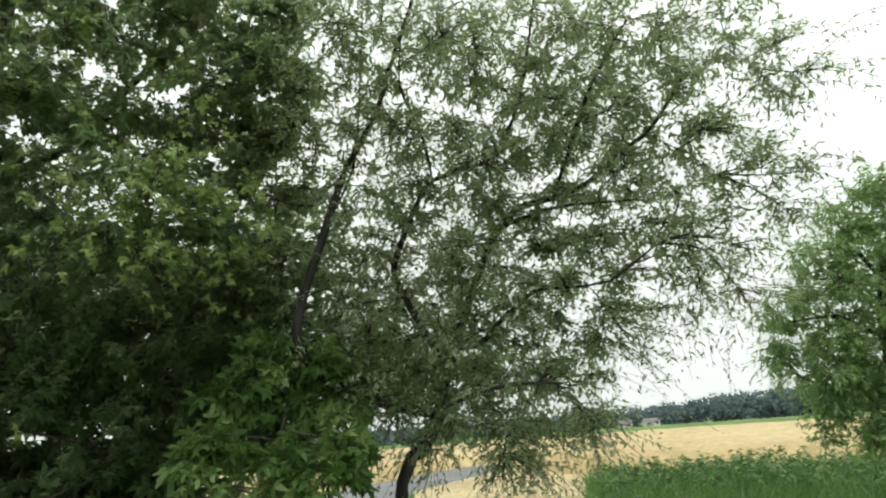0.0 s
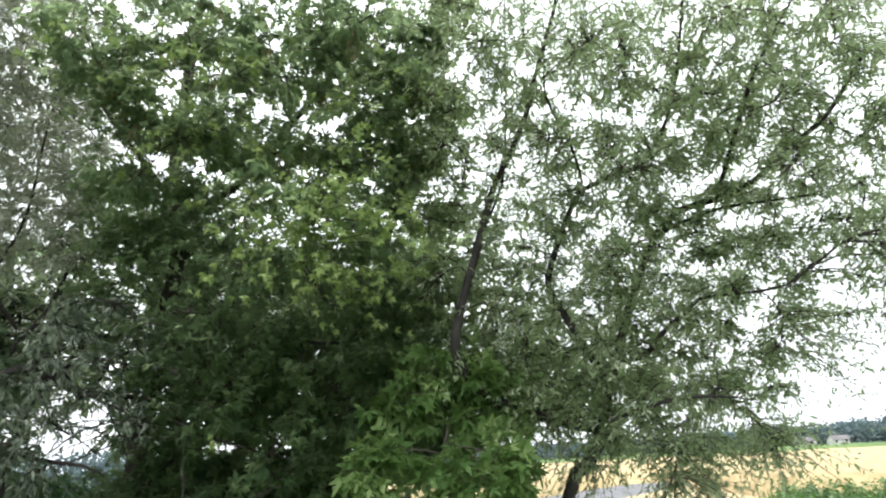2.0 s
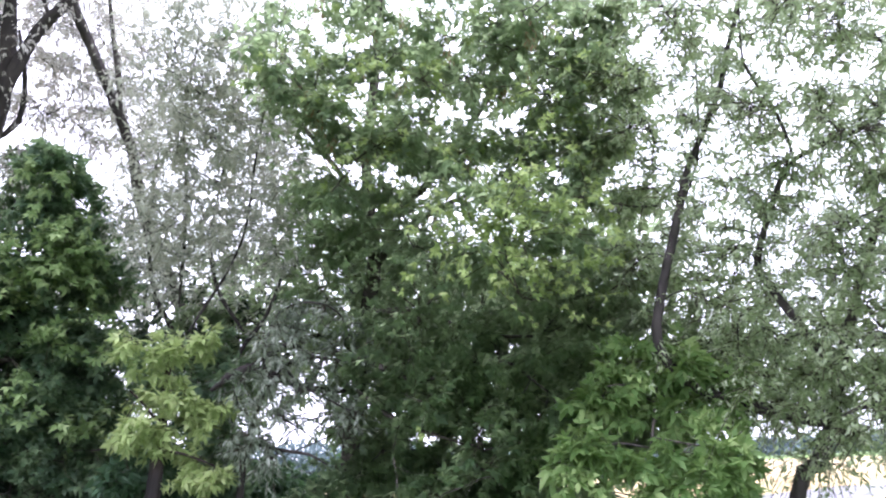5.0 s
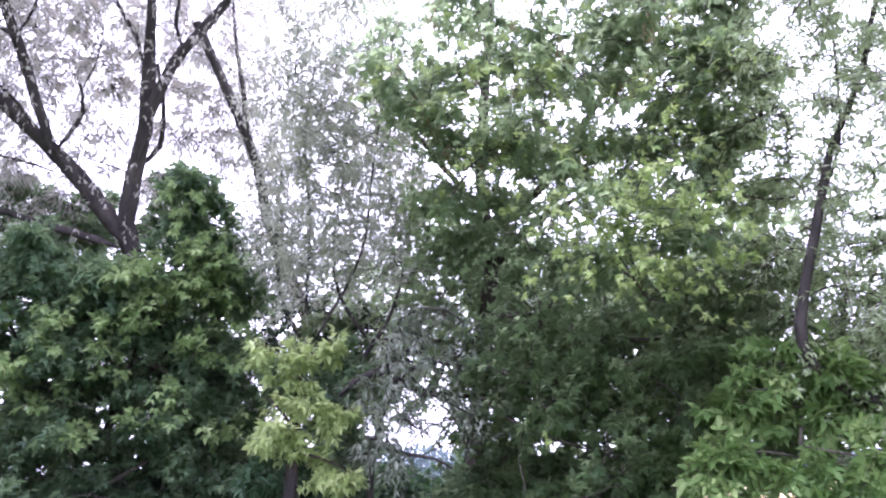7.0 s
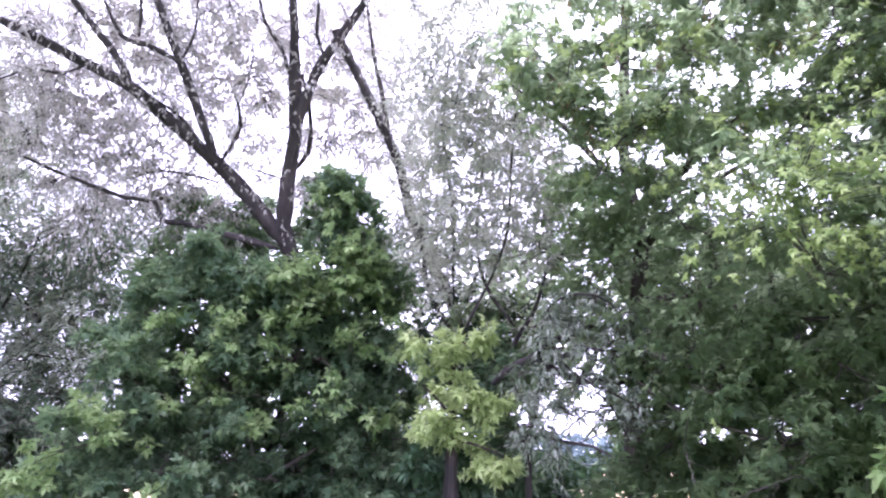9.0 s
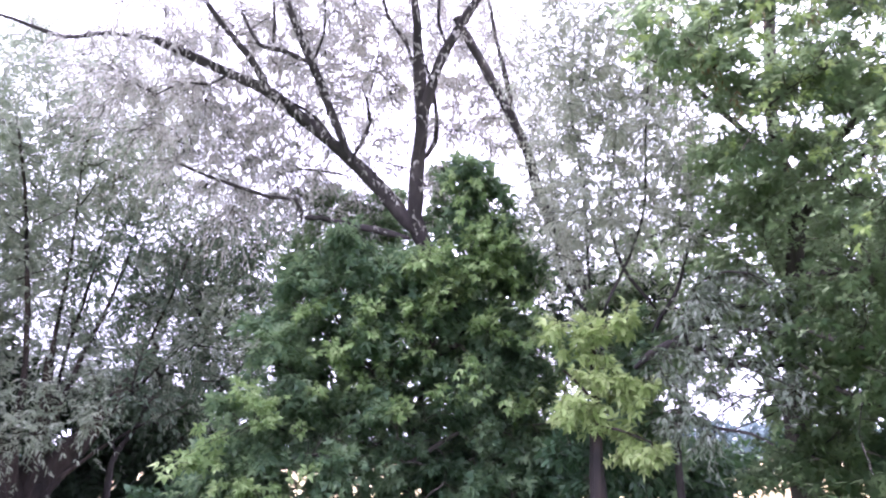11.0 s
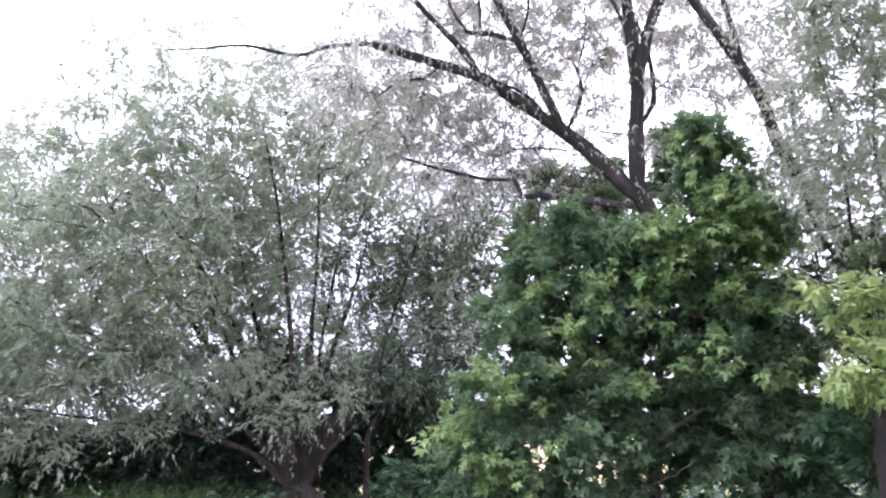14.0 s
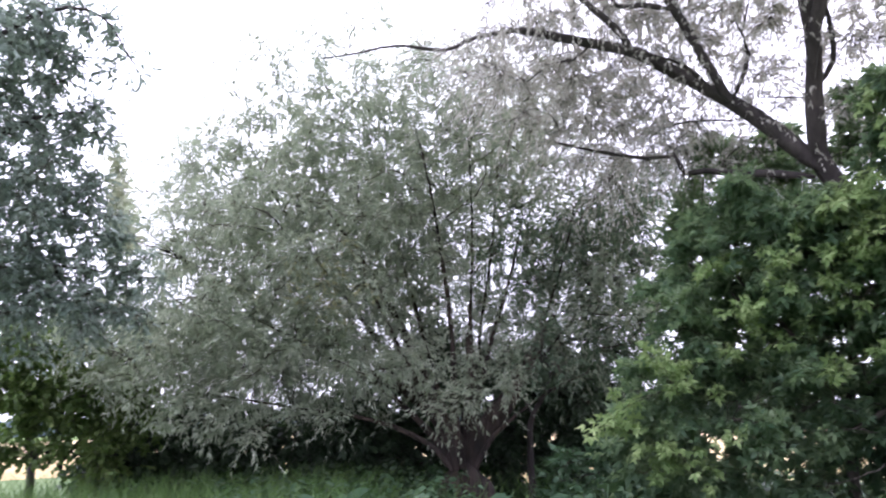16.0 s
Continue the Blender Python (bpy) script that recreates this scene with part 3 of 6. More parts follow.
herbs("weeds", "dark leafy weeds along the edge of the grass bank", ring_spots(900, 11.5, 15.5, -45, -11, np.random.RandomState(18)), 0.6, BLADE, 19, 26, 0.09)
herbs("undergrowth", "dark leafy undergrowth at the foot of the trees", ring_spots(900, 3.6, 9.0, -15, 60, spot_rng), 0.55, HERB, 15)



def burdock(x, y, seed, size, count):
    """A burdock: big drooping heart-shaped leaves on stalks round one root."""
    rng = np.random.RandomState(seed)
    root = tagged(new("burdock"), "large-leaved burdock plant among the nettles", "plant", "burdocks")
    root.location = (x, y, 0)
    for i in range(count):
        turn = 360 * i / count + rng.randn() * 14
        rise = 0.45 + 0.5 * rng.rand()
        reach = 0.18 + 0.22 * rng.rand()
        c, s_ = math.cos(radians(turn)), math.sin(radians(turn))
        stalk = np.array([[(0, 0, 0), (c * reach * 0.4, s_ * reach * 0.4, rise * 0.6), (c * reach, s_ * reach, rise)]], float)
        v, q = tubes(stalk, np.array([[0.012, 0.01, 0.007]]), 6)
        part("stalk", mesh_from("stalk", v, q, HERB), root)
        ob = part("leaf", BURDOCK_LEAF, root)
        ob.matrix_basis = pose(c * reach, s_ * reach, rise, 12 * rng.randn(), 14 + 16 * rng.rand(), turn) @ Matrix.Diagonal((size, size, size, 1))


def broad_leaf(name, mat):
    """One broad leaf of unit length, wavy at the rim and folded along the rib."""
    bm = bmesh.new()
    outline = [(0.0, 0.02), (-0.1, 0.2), (0.05, 0.36), (0.3, 0.4), (0.6, 0.31), (0.85, 0.14), (1.0, 0.0)]
    rib = [bm.verts.new((max(a, 0), 0, -0.12 * max(a, 0) ** 2)) for a, _ in outline]
    for sign in (1, -1):
        rim = [bm.verts.new((a, sign * w, 0.12 * w + 0.03 * math.sin(9 * a) - 0.12 * a * a)) for a, w in outline[:-1]]
        for i in range(len(outline) - 2):
            f = (rib[i], rib[i + 1], rim[i + 1], rim[i])
            bm.faces.new(f[::sign])
        f = (rib[-2], rib[-1], rim[-1])
        bm.faces.new(f[::sign])
    me = bpy.data.meshes.new(name)
    bm.to_mesh(me)
    bm.free()
    me.materials.append(mat)
    for p in me.polygons:
        p.use_smooth = True
    return me


BURDOCK_LEAF = broad_leaf("burdock_leaf", HERB)
for n, (x, y, size, count) in enumerate(((-7.45, -1.14, 0.36, 9), (-7.05, 0.15, 0.34, 8), (-6.44, -2.14, 0.30, 7), (-7.54, -1.89, 0.38, 9), (-6.86, 0.78, 0.34, 8), (-6.22, -3.05, 0.30, 7))):
    burdock(x, y, 50 + n, size, count)

# ---- trees ----
WILLOW_A_LIMBS = [
    ([(-0.43, 4.86, -0.05), (-0.40, 4.86, 1.20), (-0.23, 4.89, 1.42), (-0.11, 4.89, 1.68), (-0.02, 4.88, 1.95), (0.11, 4.84, 2.32), (0.23, 4.78, 2.63), (0.35, 4.71, 2.88), (0.54, 4.54, 3.04), (0.79, 4.44, 3.05), (1.00, 4.32, 3.09), (1.18, 4.17, 3.23), (1.36, 4.02, 3.31), (1.57, 3.82, 3.56)], 0.062, 0.010),
    ([(-0.12, 4.89, 1.64), (-0.50, 4.72, 1.77), (-0.85, 4.52, 1.93), (-1.01, 4.36, 2.17), (-0.96, 4.33, 2.44), (-0.87, 4.31, 2.68), (-0.77, 4.34, 2.97), (-0.64, 4.34, 3.32), (-0.52, 4.33, 3.51), (-0.38, 4.28, 3.76), (-0.28, 4.17, 3.96), (-0.17, 4.06, 4.17), (-0.05, 3.89, 4.42), (0.03, 3.67, 4.70)], 0.048, 0.012),
    ([(-0.03, 4.83, 1.94), (-0.21, 4.69, 2.29), (-0.33, 4.60, 2.52), (-0.36, 4.57, 2.67), (-0.25, 4.51, 2.92), (-0.14, 4.45, 3.12), (-0.03, 4.40, 3.24), (0.23, 4.32, 3.29), (0.37, 4.25, 3.30), (0.55, 4.12, 3.54), (0.66, 3.90, 3.93), (0.72, 3.63, 4.31)], 0.028, 0.007),
    ([(-0.04, 4.41, 3.24), (-0.06, 4.31, 3.43), (-0.13, 4.18, 3.63), (-0.20, 4.04, 3.79), (-0.16, 3.85, 4.12)], 0.016, 0.005),
    ([(-0.84, 4.72, 3.07), (-0.61, 4.52, 3.41), (-0.52, 4.32, 3.76), (-0.43, 3.99, 4.24)], 0.012, 0.005),
    ([(0.03, 4.67, 2.08), (0.20, 4.56, 2.09), (0.30, 4.49, 2.19), (0.46, 4.41, 2.31), (0.58, 4.38, 2.40), (0.75, 4.30, 2.39), (1.04, 4.18, 2.39), (1.31, 4.06, 2.56)], 0.022, 0.006),
    ([(0.78, 4.39, 3.03), (0.91, 4.20, 3.34), (1.01, 4.00, 3.59), (1.11, 3.88, 3.76), (1.24, 3.69, 3.92)], 0.018, 0.006),
    ([(0.35, 4.61, 2.86), (0.54, 4.46, 2.93), (0.79, 4.31, 2.95), (1.02, 4.16, 2.91), (1.26, 4.10, 2.89)], 0.016, 0.006),
    ([(-0.10, 4.59, 1.68), (0.15, 4.39, 1.76), (0.40, 4.31, 1.80), (0.65, 4.23, 1.78)], 0.018, 0.006),
]
WILLOW_A_LOBES = [
    (-0.63, 4.17, 3.90, 0.45), (-0.40, 3.84, 4.45, 0.53), (0.17, 4.06, 4.16, 0.61), (0.86, 4.02, 4.07, 0.65),
    (1.46, 3.94, 3.93, 0.61), (1.91, 3.86, 3.72, 0.41), (-0.12, 4.42, 3.46, 0.57), (0.63, 4.41, 3.39, 0.61),
    (1.27, 4.29, 3.33, 0.57), (1.85, 4.12, 3.21, 0.47), (2.16, 4.08, 2.90, 0.24), (-0.37, 4.60, 2.91, 0.45),
    (0.31, 4.64, 2.78, 0.53), (0.94, 4.56, 2.75, 0.53), (1.49, 4.43, 2.71, 0.43), (1.88, 4.31, 2.57, 0.32),
    (0.58, 4.73, 2.20, 0.42), (1.03, 4.66, 2.12, 0.31), (0.02, 4.76, 2.25, 0.45), (0.37, 4.78, 1.67, 0.45),
    (0.76, 4.74, 1.68, 0.27), (2.12, 3.83, 3.56, 0.24), (-0.99, 4.68, 3.37, 0.34), (-1.11, 4.82, 2.85, 0.30),
    (-0.86, 4.96, 2.43, 0.37), (-0.78, 4.86, 2.92, 0.34), (-0.46, 5.06, 2.03, 0.34), (-0.76, 5.03, 1.88, 0.26),
    (-0.93, 4.47, 3.86, 0.30), (-0.18, 5.09, 1.84, 0.30), (0.21, 5.08, 2.02, 0.39), (0.54, 5.07, 1.46, 0.19),
    (0.91, 5.02, 1.52, 0.19), (-0.57, 5.00, 2.41, 0.39), (1.73, 4.74, 2.36, 0.22), (0.06, 4.60, 1.76, 0.23),
    (0.35, 4.59, 1.60, 0.17), (0.71, 4.54, 1.57, 0.17), (0.61, 4.55, 1.94, 0.23), (1.14, 4.42, 2.19, 0.23),
    (-0.45, 3.92, 3.99, 0.29), (-0.07, 3.86, 4.10, 0.31), (0.27, 4.00, 3.85, 0.33), (0.63, 4.05, 3.67, 0.33),
    (0.97, 3.95, 3.72, 0.35), (1.24, 3.88, 3.69, 0.31), (-0.35, 4.16, 3.55, 0.27), (0.10, 4.21, 3.44, 0.27),
    (0.50, 4.21, 3.36, 0.29), (0.86, 4.17, 3.30, 0.29), (1.19, 4.14, 3.15, 0.29), (-0.26, 4.40, 2.93, 0.23),
    (0.20, 4.39, 2.94, 0.23), (0.58, 4.39, 2.80, 0.25), (0.93, 4.35, 2.70, 0.25), (1.17, 4.30, 2.65, 0.23),
    (-0.03, 4.50, 2.54, 0.23), (0.44, 4.48, 2.48, 0.23), (0.78, 4.46, 2.29, 0.23), (0.16, 4.56, 2.16, 0.23),
    (-0.21, 4.58, 1.98, 0.19), (0.03, 4.59, 1.75, 0.19), (-0.51, 4.54, 2.15, 0.17), (-0.48, 4.57, 1.82, 0.16),
    (-0.49, 4.44, 2.21, 0.16), (-0.25, 4.45, 2.19, 0.16), (-0.42, 4.47, 1.95, 0.16), (-0.15, 4.49, 1.90, 0.15),
    (-0.35, 4.49, 1.70, 0.14), (0.15, 4.48, 1.91, 0.16), (0.00, 4.49, 1.59, 0.14), (0.22, 4.48, 1.54, 0.14),
    (-0.54, 4.40, 2.43, 0.14), (-0.08, 4.46, 2.17, 0.14), (-0.84, 4.49, 3.41, 0.20), (-0.44, 4.56, 3.38, 0.20),
    (-0.07, 4.66, 3.14, 0.20), (0.30, 4.60, 3.28, 0.20), (-0.83, 4.65, 2.94, 0.20), (-0.44, 4.74, 2.79, 0.20),
    (0.07, 4.77, 2.73, 0.20), (-0.76, 4.77, 2.49, 0.19), (-0.29, 4.83, 2.41, 0.19), (-1.05, 4.66, 2.75, 0.17),
    (0.36, 4.73, 2.85, 0.17),
]
WILLOW_A_CORE = [
    (-0.59, 5.43, 2.26, 0.21), (-0.29, 5.44, 2.32, 0.21), (-0.02, 5.44, 2.29, 0.21), (0.23, 5.41, 2.42, 0.21),
    (-0.56, 5.46, 1.92, 0.21), (-0.23, 5.48, 1.94, 0.21), (0.04, 5.47, 1.95, 0.21), (0.36, 5.45, 2.08, 0.21),
    (-0.67, 5.38, 2.53, 0.19), (-0.24, 5.39, 2.65, 0.19), (-0.36, 5.48, 1.66, 0.19), (0.47, 5.45, 1.76, 0.21),
    (0.18, 5.48, 1.70, 0.19), (0.66, 5.41, 2.05, 0.21),
]
tree("willow_tree", "grey-green willow with several leaning stems and drooping twigs", "tree", WILLOW_A_LIMBS, WILLOW_A_LOBES, WILLOW, BARK, 21, shape=WILLOWY, twig_share=0.6, shoots=65, twigs=2200, per_twig=8, size=0.043, twig_droop=0.3, flat=0.1, hang=0.45, follow=0.4, core=WILLOW_A_CORE, thin=(1.8, 3.8, 0.78), scatter=0.24, twig_length=0.5, loose=200, edge=(0.3, 3.0), single=WILLOW_LEAF)

# Young lime sprig, plus upper pads coloured lighter for light from above.
BOX_YOUNG_AND_LIT = [
    (-1.69, 3.43, 2.89, 0.22), (-1.46, 3.49, 2.98, 0.15), (-1.27, 3.82, 2.88, 0.16), (-1.80, 3.42, 2.77, 0.14),
    (-1.55, 3.43, 2.73, 0.15), (-1.33, 3.70, 3.14, 0.12), (-1.51, 3.32, 3.07, 0.09), (-1.48, 3.94, 2.97, 0.17),
    (-2.38, 3.16, 4.04, 0.14), (-2.51, 3.37, 3.60, 0.12), (-2.51, 3.51, 3.33, 0.14), (-1.65, 3.82, 3.65, 0.14),
    (-1.36, 4.25, 2.79, 0.16), (-2.36, 3.22, 4.05, 0.10), (-3.23, 2.93, 4.11, 0.08), (-2.96, 3.23, 4.03, 0.07),
    (-1.52, 3.44, 3.07, 0.07), (-2.33, 3.93, 1.88, 0.10), (-1.31, 3.92, 3.16, 0.08), (-1.44, 3.89, 3.66, 0.09),
    (-1.73, 3.84, 3.99, 0.09), (-2.08, 3.76, 3.88, 0.07), (-2.46, 3.57, 3.38, 0.07), (-2.46, 3.07, 4.33, 0.09),
    (-2.36, 3.39, 4.03, 0.10), (-1.99, 3.39, 4.32, 0.09), (-1.75, 3.58, 4.24, 0.10), (-1.62, 3.85, 3.92, 0.10),
    (-1.34, 3.79, 4.18, 0.09), (-1.06, 3.92, 4.10, 0.09), (-2.23, 3.67, 3.71, 0.10), (-2.74, 3.07, 4.06, 0.09),
    (-2.95, 2.91, 4.02, 0.07), (-2.58, 3.46, 3.69, 0.09), (-1.20, 4.06, 3.80, 0.10), (-1.92, 3.67, 3.99, 0.08),
    (-2.48, 3.67, 3.42, 0.09), (-1.52, 3.54, 4.42, 0.08), (-0.96, 4.09, 3.85, 0.07),
]
BOX_CORE = [
    (-4.39, 4.81, 3.28, 0.37), (-4.56, 4.79, 2.84, 0.34), (-4.06, 5.15, 3.11, 0.37), (-3.78, 5.20, 3.57, 0.31),
    (-4.72, 4.72, 2.41, 0.34), (-1.09, 5.54, 2.92, 0.34), (-0.57, 5.75, 2.14, 0.34), (-0.28, 5.76, 2.21, 0.29),
    (-1.14, 5.40, 3.39, 0.29), (-1.50, 5.59, 1.92, 0.44), (-2.45, 5.21, 2.32, 0.54), (-2.20, 5.20, 2.93, 0.49),
    (-1.70, 5.34, 3.07, 0.44), (-2.59, 5.19, 1.73, 0.54), (-3.83, 5.03, 2.90, 0.49), (-3.40, 5.41, 2.49, 0.54),
    (-3.15, 5.39, 3.21, 0.49), (-2.49, 5.74, 3.08, 0.43), (-2.15, 5.98, 2.54, 0.38), (-2.97, 5.70, 1.86, 0.54),
    (-3.50, 5.41, 1.45, 0.49), (-3.40, 5.05, 3.54, 0.24), (-3.14, 5.25, 3.39, 0.21), (-3.33, 4.77, 2.59, 0.37),
    (-2.56, 5.22, 2.60, 0.37), (-3.33, 4.84, 2.11, 0.37), (-2.57, 5.29, 2.07, 0.37), (-3.32, 4.88, 1.67, 0.37),
    (-2.56, 5.31, 1.60, 0.37), (-3.29, 4.89, 1.29, 0.37), (-2.54, 5.31, 1.19, 0.37), (-3.25, 4.68, 1.64, 0.30),
    (-3.01, 4.84, 1.61, 0.30), (-2.74, 5.00, 1.59, 0.30), (-2.44, 5.15, 1.56, 0.30), (-2.11, 5.29, 1.53, 0.30),
    (-3.23, 4.69, 1.35, 0.30), (-2.99, 4.85, 1.31, 0.30), (-2.72, 5.00, 1.28, 0.30), (-2.42, 5.15, 1.24, 0.30),
    (-2.10, 5.28, 1.20, 0.30), (-2.37, 5.42, 1.37, 0.25), (-2.15, 5.49, 1.31, 0.25), (-2.62, 5.32, 1.29, 0.22),
    (-1.84, 5.37, 2.39, 0.22), (-1.48, 5.47, 2.36, 0.22), (-1.13, 5.55, 2.33, 0.22), (-0.82, 5.60, 2.31, 0.22),
    (-1.88, 5.39, 2.02, 0.22), (-1.53, 5.50, 2.00, 0.22), (-1.17, 5.58, 1.97, 0.22), (-0.87, 5.63, 1.95, 0.22),
    (-1.91, 5.40, 1.66, 0.22), (-1.56, 5.50, 1.64, 0.22), (-1.22, 5.58, 1.62, 0.22), (-0.92, 5.63, 1.61, 0.22),
    (-3.33, 5.05, 3.30, 0.22), (-2.95, 5.27, 3.27, 0.22), (-2.57, 5.46, 3.23, 0.22), (-2.20, 5.61, 3.19, 0.22),
    (-1.83, 5.74, 3.14, 0.22), (-3.31, 5.17, 2.92, 0.22), (-2.94, 5.38, 2.89, 0.22), (-2.56, 5.56, 2.86, 0.22),
    (-2.18, 5.71, 2.82, 0.22), (-1.82, 5.83, 2.78, 0.22), (-3.82, 4.92, 2.57, 0.22), (-3.46, 5.16, 2.55, 0.22),
    (-3.09, 5.38, 2.53, 0.22), (-2.71, 5.56, 2.50, 0.22), (-2.34, 5.72, 2.47, 0.22), (-1.97, 5.84, 2.44, 0.22),
    (-3.78, 5.01, 2.19, 0.22), (-3.42, 5.24, 2.17, 0.22), (-3.05, 5.45, 2.15, 0.22), (-2.68, 5.63, 2.13, 0.22),
    (-2.30, 5.77, 2.11, 0.22), (-1.94, 5.89, 2.08, 0.22), (-3.89, 4.96, 1.82, 0.22), (-3.54, 5.20, 1.81, 0.22),
    (-3.17, 5.41, 1.79, 0.22), (-2.81, 5.59, 1.78, 0.22), (-2.44, 5.74, 1.76, 0.22), (-2.08, 5.87, 1.75, 0.22),
    (-3.82, 5.01, 1.49, 0.22), (-3.47, 5.24, 1.47, 0.22), (-3.11, 5.44, 1.46, 0.22), (-2.75, 5.61, 1.45, 0.22),
    (-2.39, 5.76, 1.44, 0.22), (-2.04, 5.88, 1.43, 0.22),
]
ELDER_B_LIMBS = [
    ([(-3.69, 4.74, -0.05), (-3.69, 4.74, 1.58), (-3.61, 4.76, 2.14), (-3.49, 4.73, 2.81), (-3.35, 4.66, 3.33), (-3.25, 4.41, 4.03), (-2.99, 4.18, 4.66), (-2.74, 3.95, 5.15), (-2.42, 3.61, 5.69)], 0.100, 0.030),
    ([(-3.37, 4.61, 3.07), (-3.06, 4.68, 3.43), (-2.72, 4.79, 3.63), (-2.33, 4.90, 3.78), (-1.93, 4.95, 4.01)], 0.040, 0.010),
    ([(-3.25, 4.44, 3.41), (-2.75, 4.58, 3.78), (-2.28, 4.58, 4.24), (-1.91, 4.51, 4.58), (-1.58, 4.38, 4.93), (-1.33, 4.18, 5.27)], 0.045, 0.012),
    ([(-3.16, 4.24, 2.68), (-2.79, 4.48, 2.66), (-2.43, 4.70, 2.46), (-1.98, 4.89, 2.42)], 0.035, 0.010),
    ([(-3.07, 4.01, 2.30), (-2.71, 4.27, 2.12), (-2.19, 4.51, 2.24), (-1.88, 4.66, 1.99)], 0.030, 0.010),
    ([(-3.23, 4.38, 3.59), (-3.38, 4.09, 3.96), (-3.50, 3.80, 4.26), (-3.65, 3.49, 4.50)], 0.030, 0.008),
    ([(-3.21, 4.19, 2.08), (-2.95, 4.38, 1.82), (-2.53, 4.62, 1.64)], 0.030, 0.008),
]
ELDER_B_LOBES = [
    (-2.96, 3.02, 4.38, 0.34), (-2.73, 3.56, 4.70, 0.50), (-2.07, 3.58, 4.47, 0.51), (-1.55, 3.78, 4.53, 0.46),
    (-1.27, 4.05, 4.29, 0.25), (-2.89, 3.36, 4.03, 0.34), (-2.53, 3.65, 3.99, 0.42), (-2.05, 3.94, 3.97, 0.46),
    (-1.56, 4.18, 3.92, 0.38), (-2.89, 3.64, 3.58, 0.34), (-2.73, 4.30, 3.51, 0.41), (-1.77, 3.59, 2.99, 0.30),
    (-1.46, 4.11, 3.14, 0.29), (-2.61, 4.11, 2.94, 0.46), (-2.11, 4.40, 2.85, 0.42), (-1.68, 4.57, 2.83, 0.34),
    (-2.67, 4.21, 2.42, 0.49), (-2.16, 4.48, 2.40, 0.46), (-1.77, 4.63, 2.42, 0.34), (-2.76, 4.21, 1.94, 0.42),
    (-2.30, 4.47, 1.92, 0.46), (-1.85, 4.66, 1.94, 0.34), (-2.63, 4.30, 1.48, 0.42), (-2.21, 4.52, 1.45, 0.42),
    (-3.46, 4.21, 2.92, 0.30), (-3.43, 4.11, 3.27, 0.28), (-3.38, 4.39, 2.46, 0.28), (-3.37, 4.47, 1.84, 0.33),
    (-3.60, 4.31, 1.47, 0.28), (-3.31, 4.51, 1.41, 0.37), (-2.95, 4.73, 1.40, 0.37), (-2.57, 4.93, 1.39, 0.37),
    (-2.19, 5.09, 1.46, 0.37), (-3.11, 4.61, 2.18, 0.37), (-1.83, 5.08, 2.78, 0.28), (-2.77, 4.77, 2.42, 0.42),
    (-3.40, 4.02, 3.54, 0.28), (-3.78, 4.68, 3.66, 0.48), (-3.46, 5.11, 3.08, 0.53), (-2.95, 5.47, 2.87, 0.53),
    (-2.40, 5.76, 2.64, 0.53), (-3.69, 5.12, 2.28, 0.53), (-3.19, 5.47, 1.97, 0.53), (-2.65, 5.75, 1.84, 0.53),
    (-2.04, 5.94, 2.31, 0.48), (-1.89, 5.84, 3.13, 0.43), (-1.98, 6.00, 1.81, 0.43), (-1.33, 4.68, 3.76, 0.27),
    (-1.44, 4.88, 3.14, 0.27), (-1.31, 4.99, 2.87, 0.27), (-1.48, 5.02, 2.58, 0.31), (-1.33, 4.47, 4.16, 0.25),
    (-1.23, 5.09, 2.52, 0.27), (-2.40, 4.25, 3.76, 0.36), (-1.94, 4.51, 3.68, 0.31), (-3.22, 3.61, 4.53, 0.33),
    (-3.16, 3.99, 4.06, 0.33), (-2.44, 4.16, 4.52, 0.38), (-1.96, 4.40, 4.53, 0.38), (-1.65, 4.60, 4.40, 0.33),
    (-1.32, 4.44, 4.79, 0.28), (-2.74, 4.31, 4.01, 0.38), (-2.03, 4.15, 4.82, 0.43), (-1.46, 4.84, 4.06, 0.24),
    (-3.15, 3.38, 4.86, 0.28), (-2.65, 3.99, 4.59, 0.38), (-1.95, 4.79, 3.83, 0.28), (-3.25, 4.21, 3.52, 0.28),
    (-5.06, 4.47, 2.94, 0.32), (-4.84, 4.56, 3.35, 0.32), (-4.81, 4.80, 2.63, 0.34), (-5.24, 4.35, 2.63, 0.29),
    (-5.03, 4.62, 2.43, 0.29), (-4.74, 4.76, 3.05, 0.29), (-1.12, 4.24, 4.60, 0.20), (-1.14, 4.47, 4.25, 0.20),
    (-1.14, 4.67, 3.86, 0.19), (-1.38, 4.73, 3.59, 0.20), (-1.30, 4.31, 4.43, 0.22), (-1.19, 4.84, 3.45, 0.18),
    (-3.26, 3.79, 3.66, 0.18), (-3.08, 4.04, 3.44, 0.18), (-2.80, 4.13, 3.62, 0.18), (-2.42, 4.20, 3.90, 0.18),
    (-2.46, 3.99, 4.22, 0.18), (-2.04, 4.12, 4.34, 0.18), (-1.69, 4.16, 4.48, 0.18), (-1.42, 4.41, 4.20, 0.18),
    (-1.36, 4.63, 3.81, 0.18), (-1.59, 4.71, 3.48, 0.18), (-2.97, 3.81, 4.01, 0.16), (-2.87, 3.57, 4.46, 0.16),
    (-2.44, 3.71, 4.62, 0.18), (-2.07, 3.90, 4.63, 0.18), (-1.09, 4.47, 4.22, 0.16), (-2.24, 4.25, 3.88, 0.20),
    (-1.90, 4.41, 3.88, 0.20), (-1.60, 4.46, 4.03, 0.18), (-2.41, 3.48, 4.92, 0.25), (-2.00, 3.68, 4.94, 0.25),
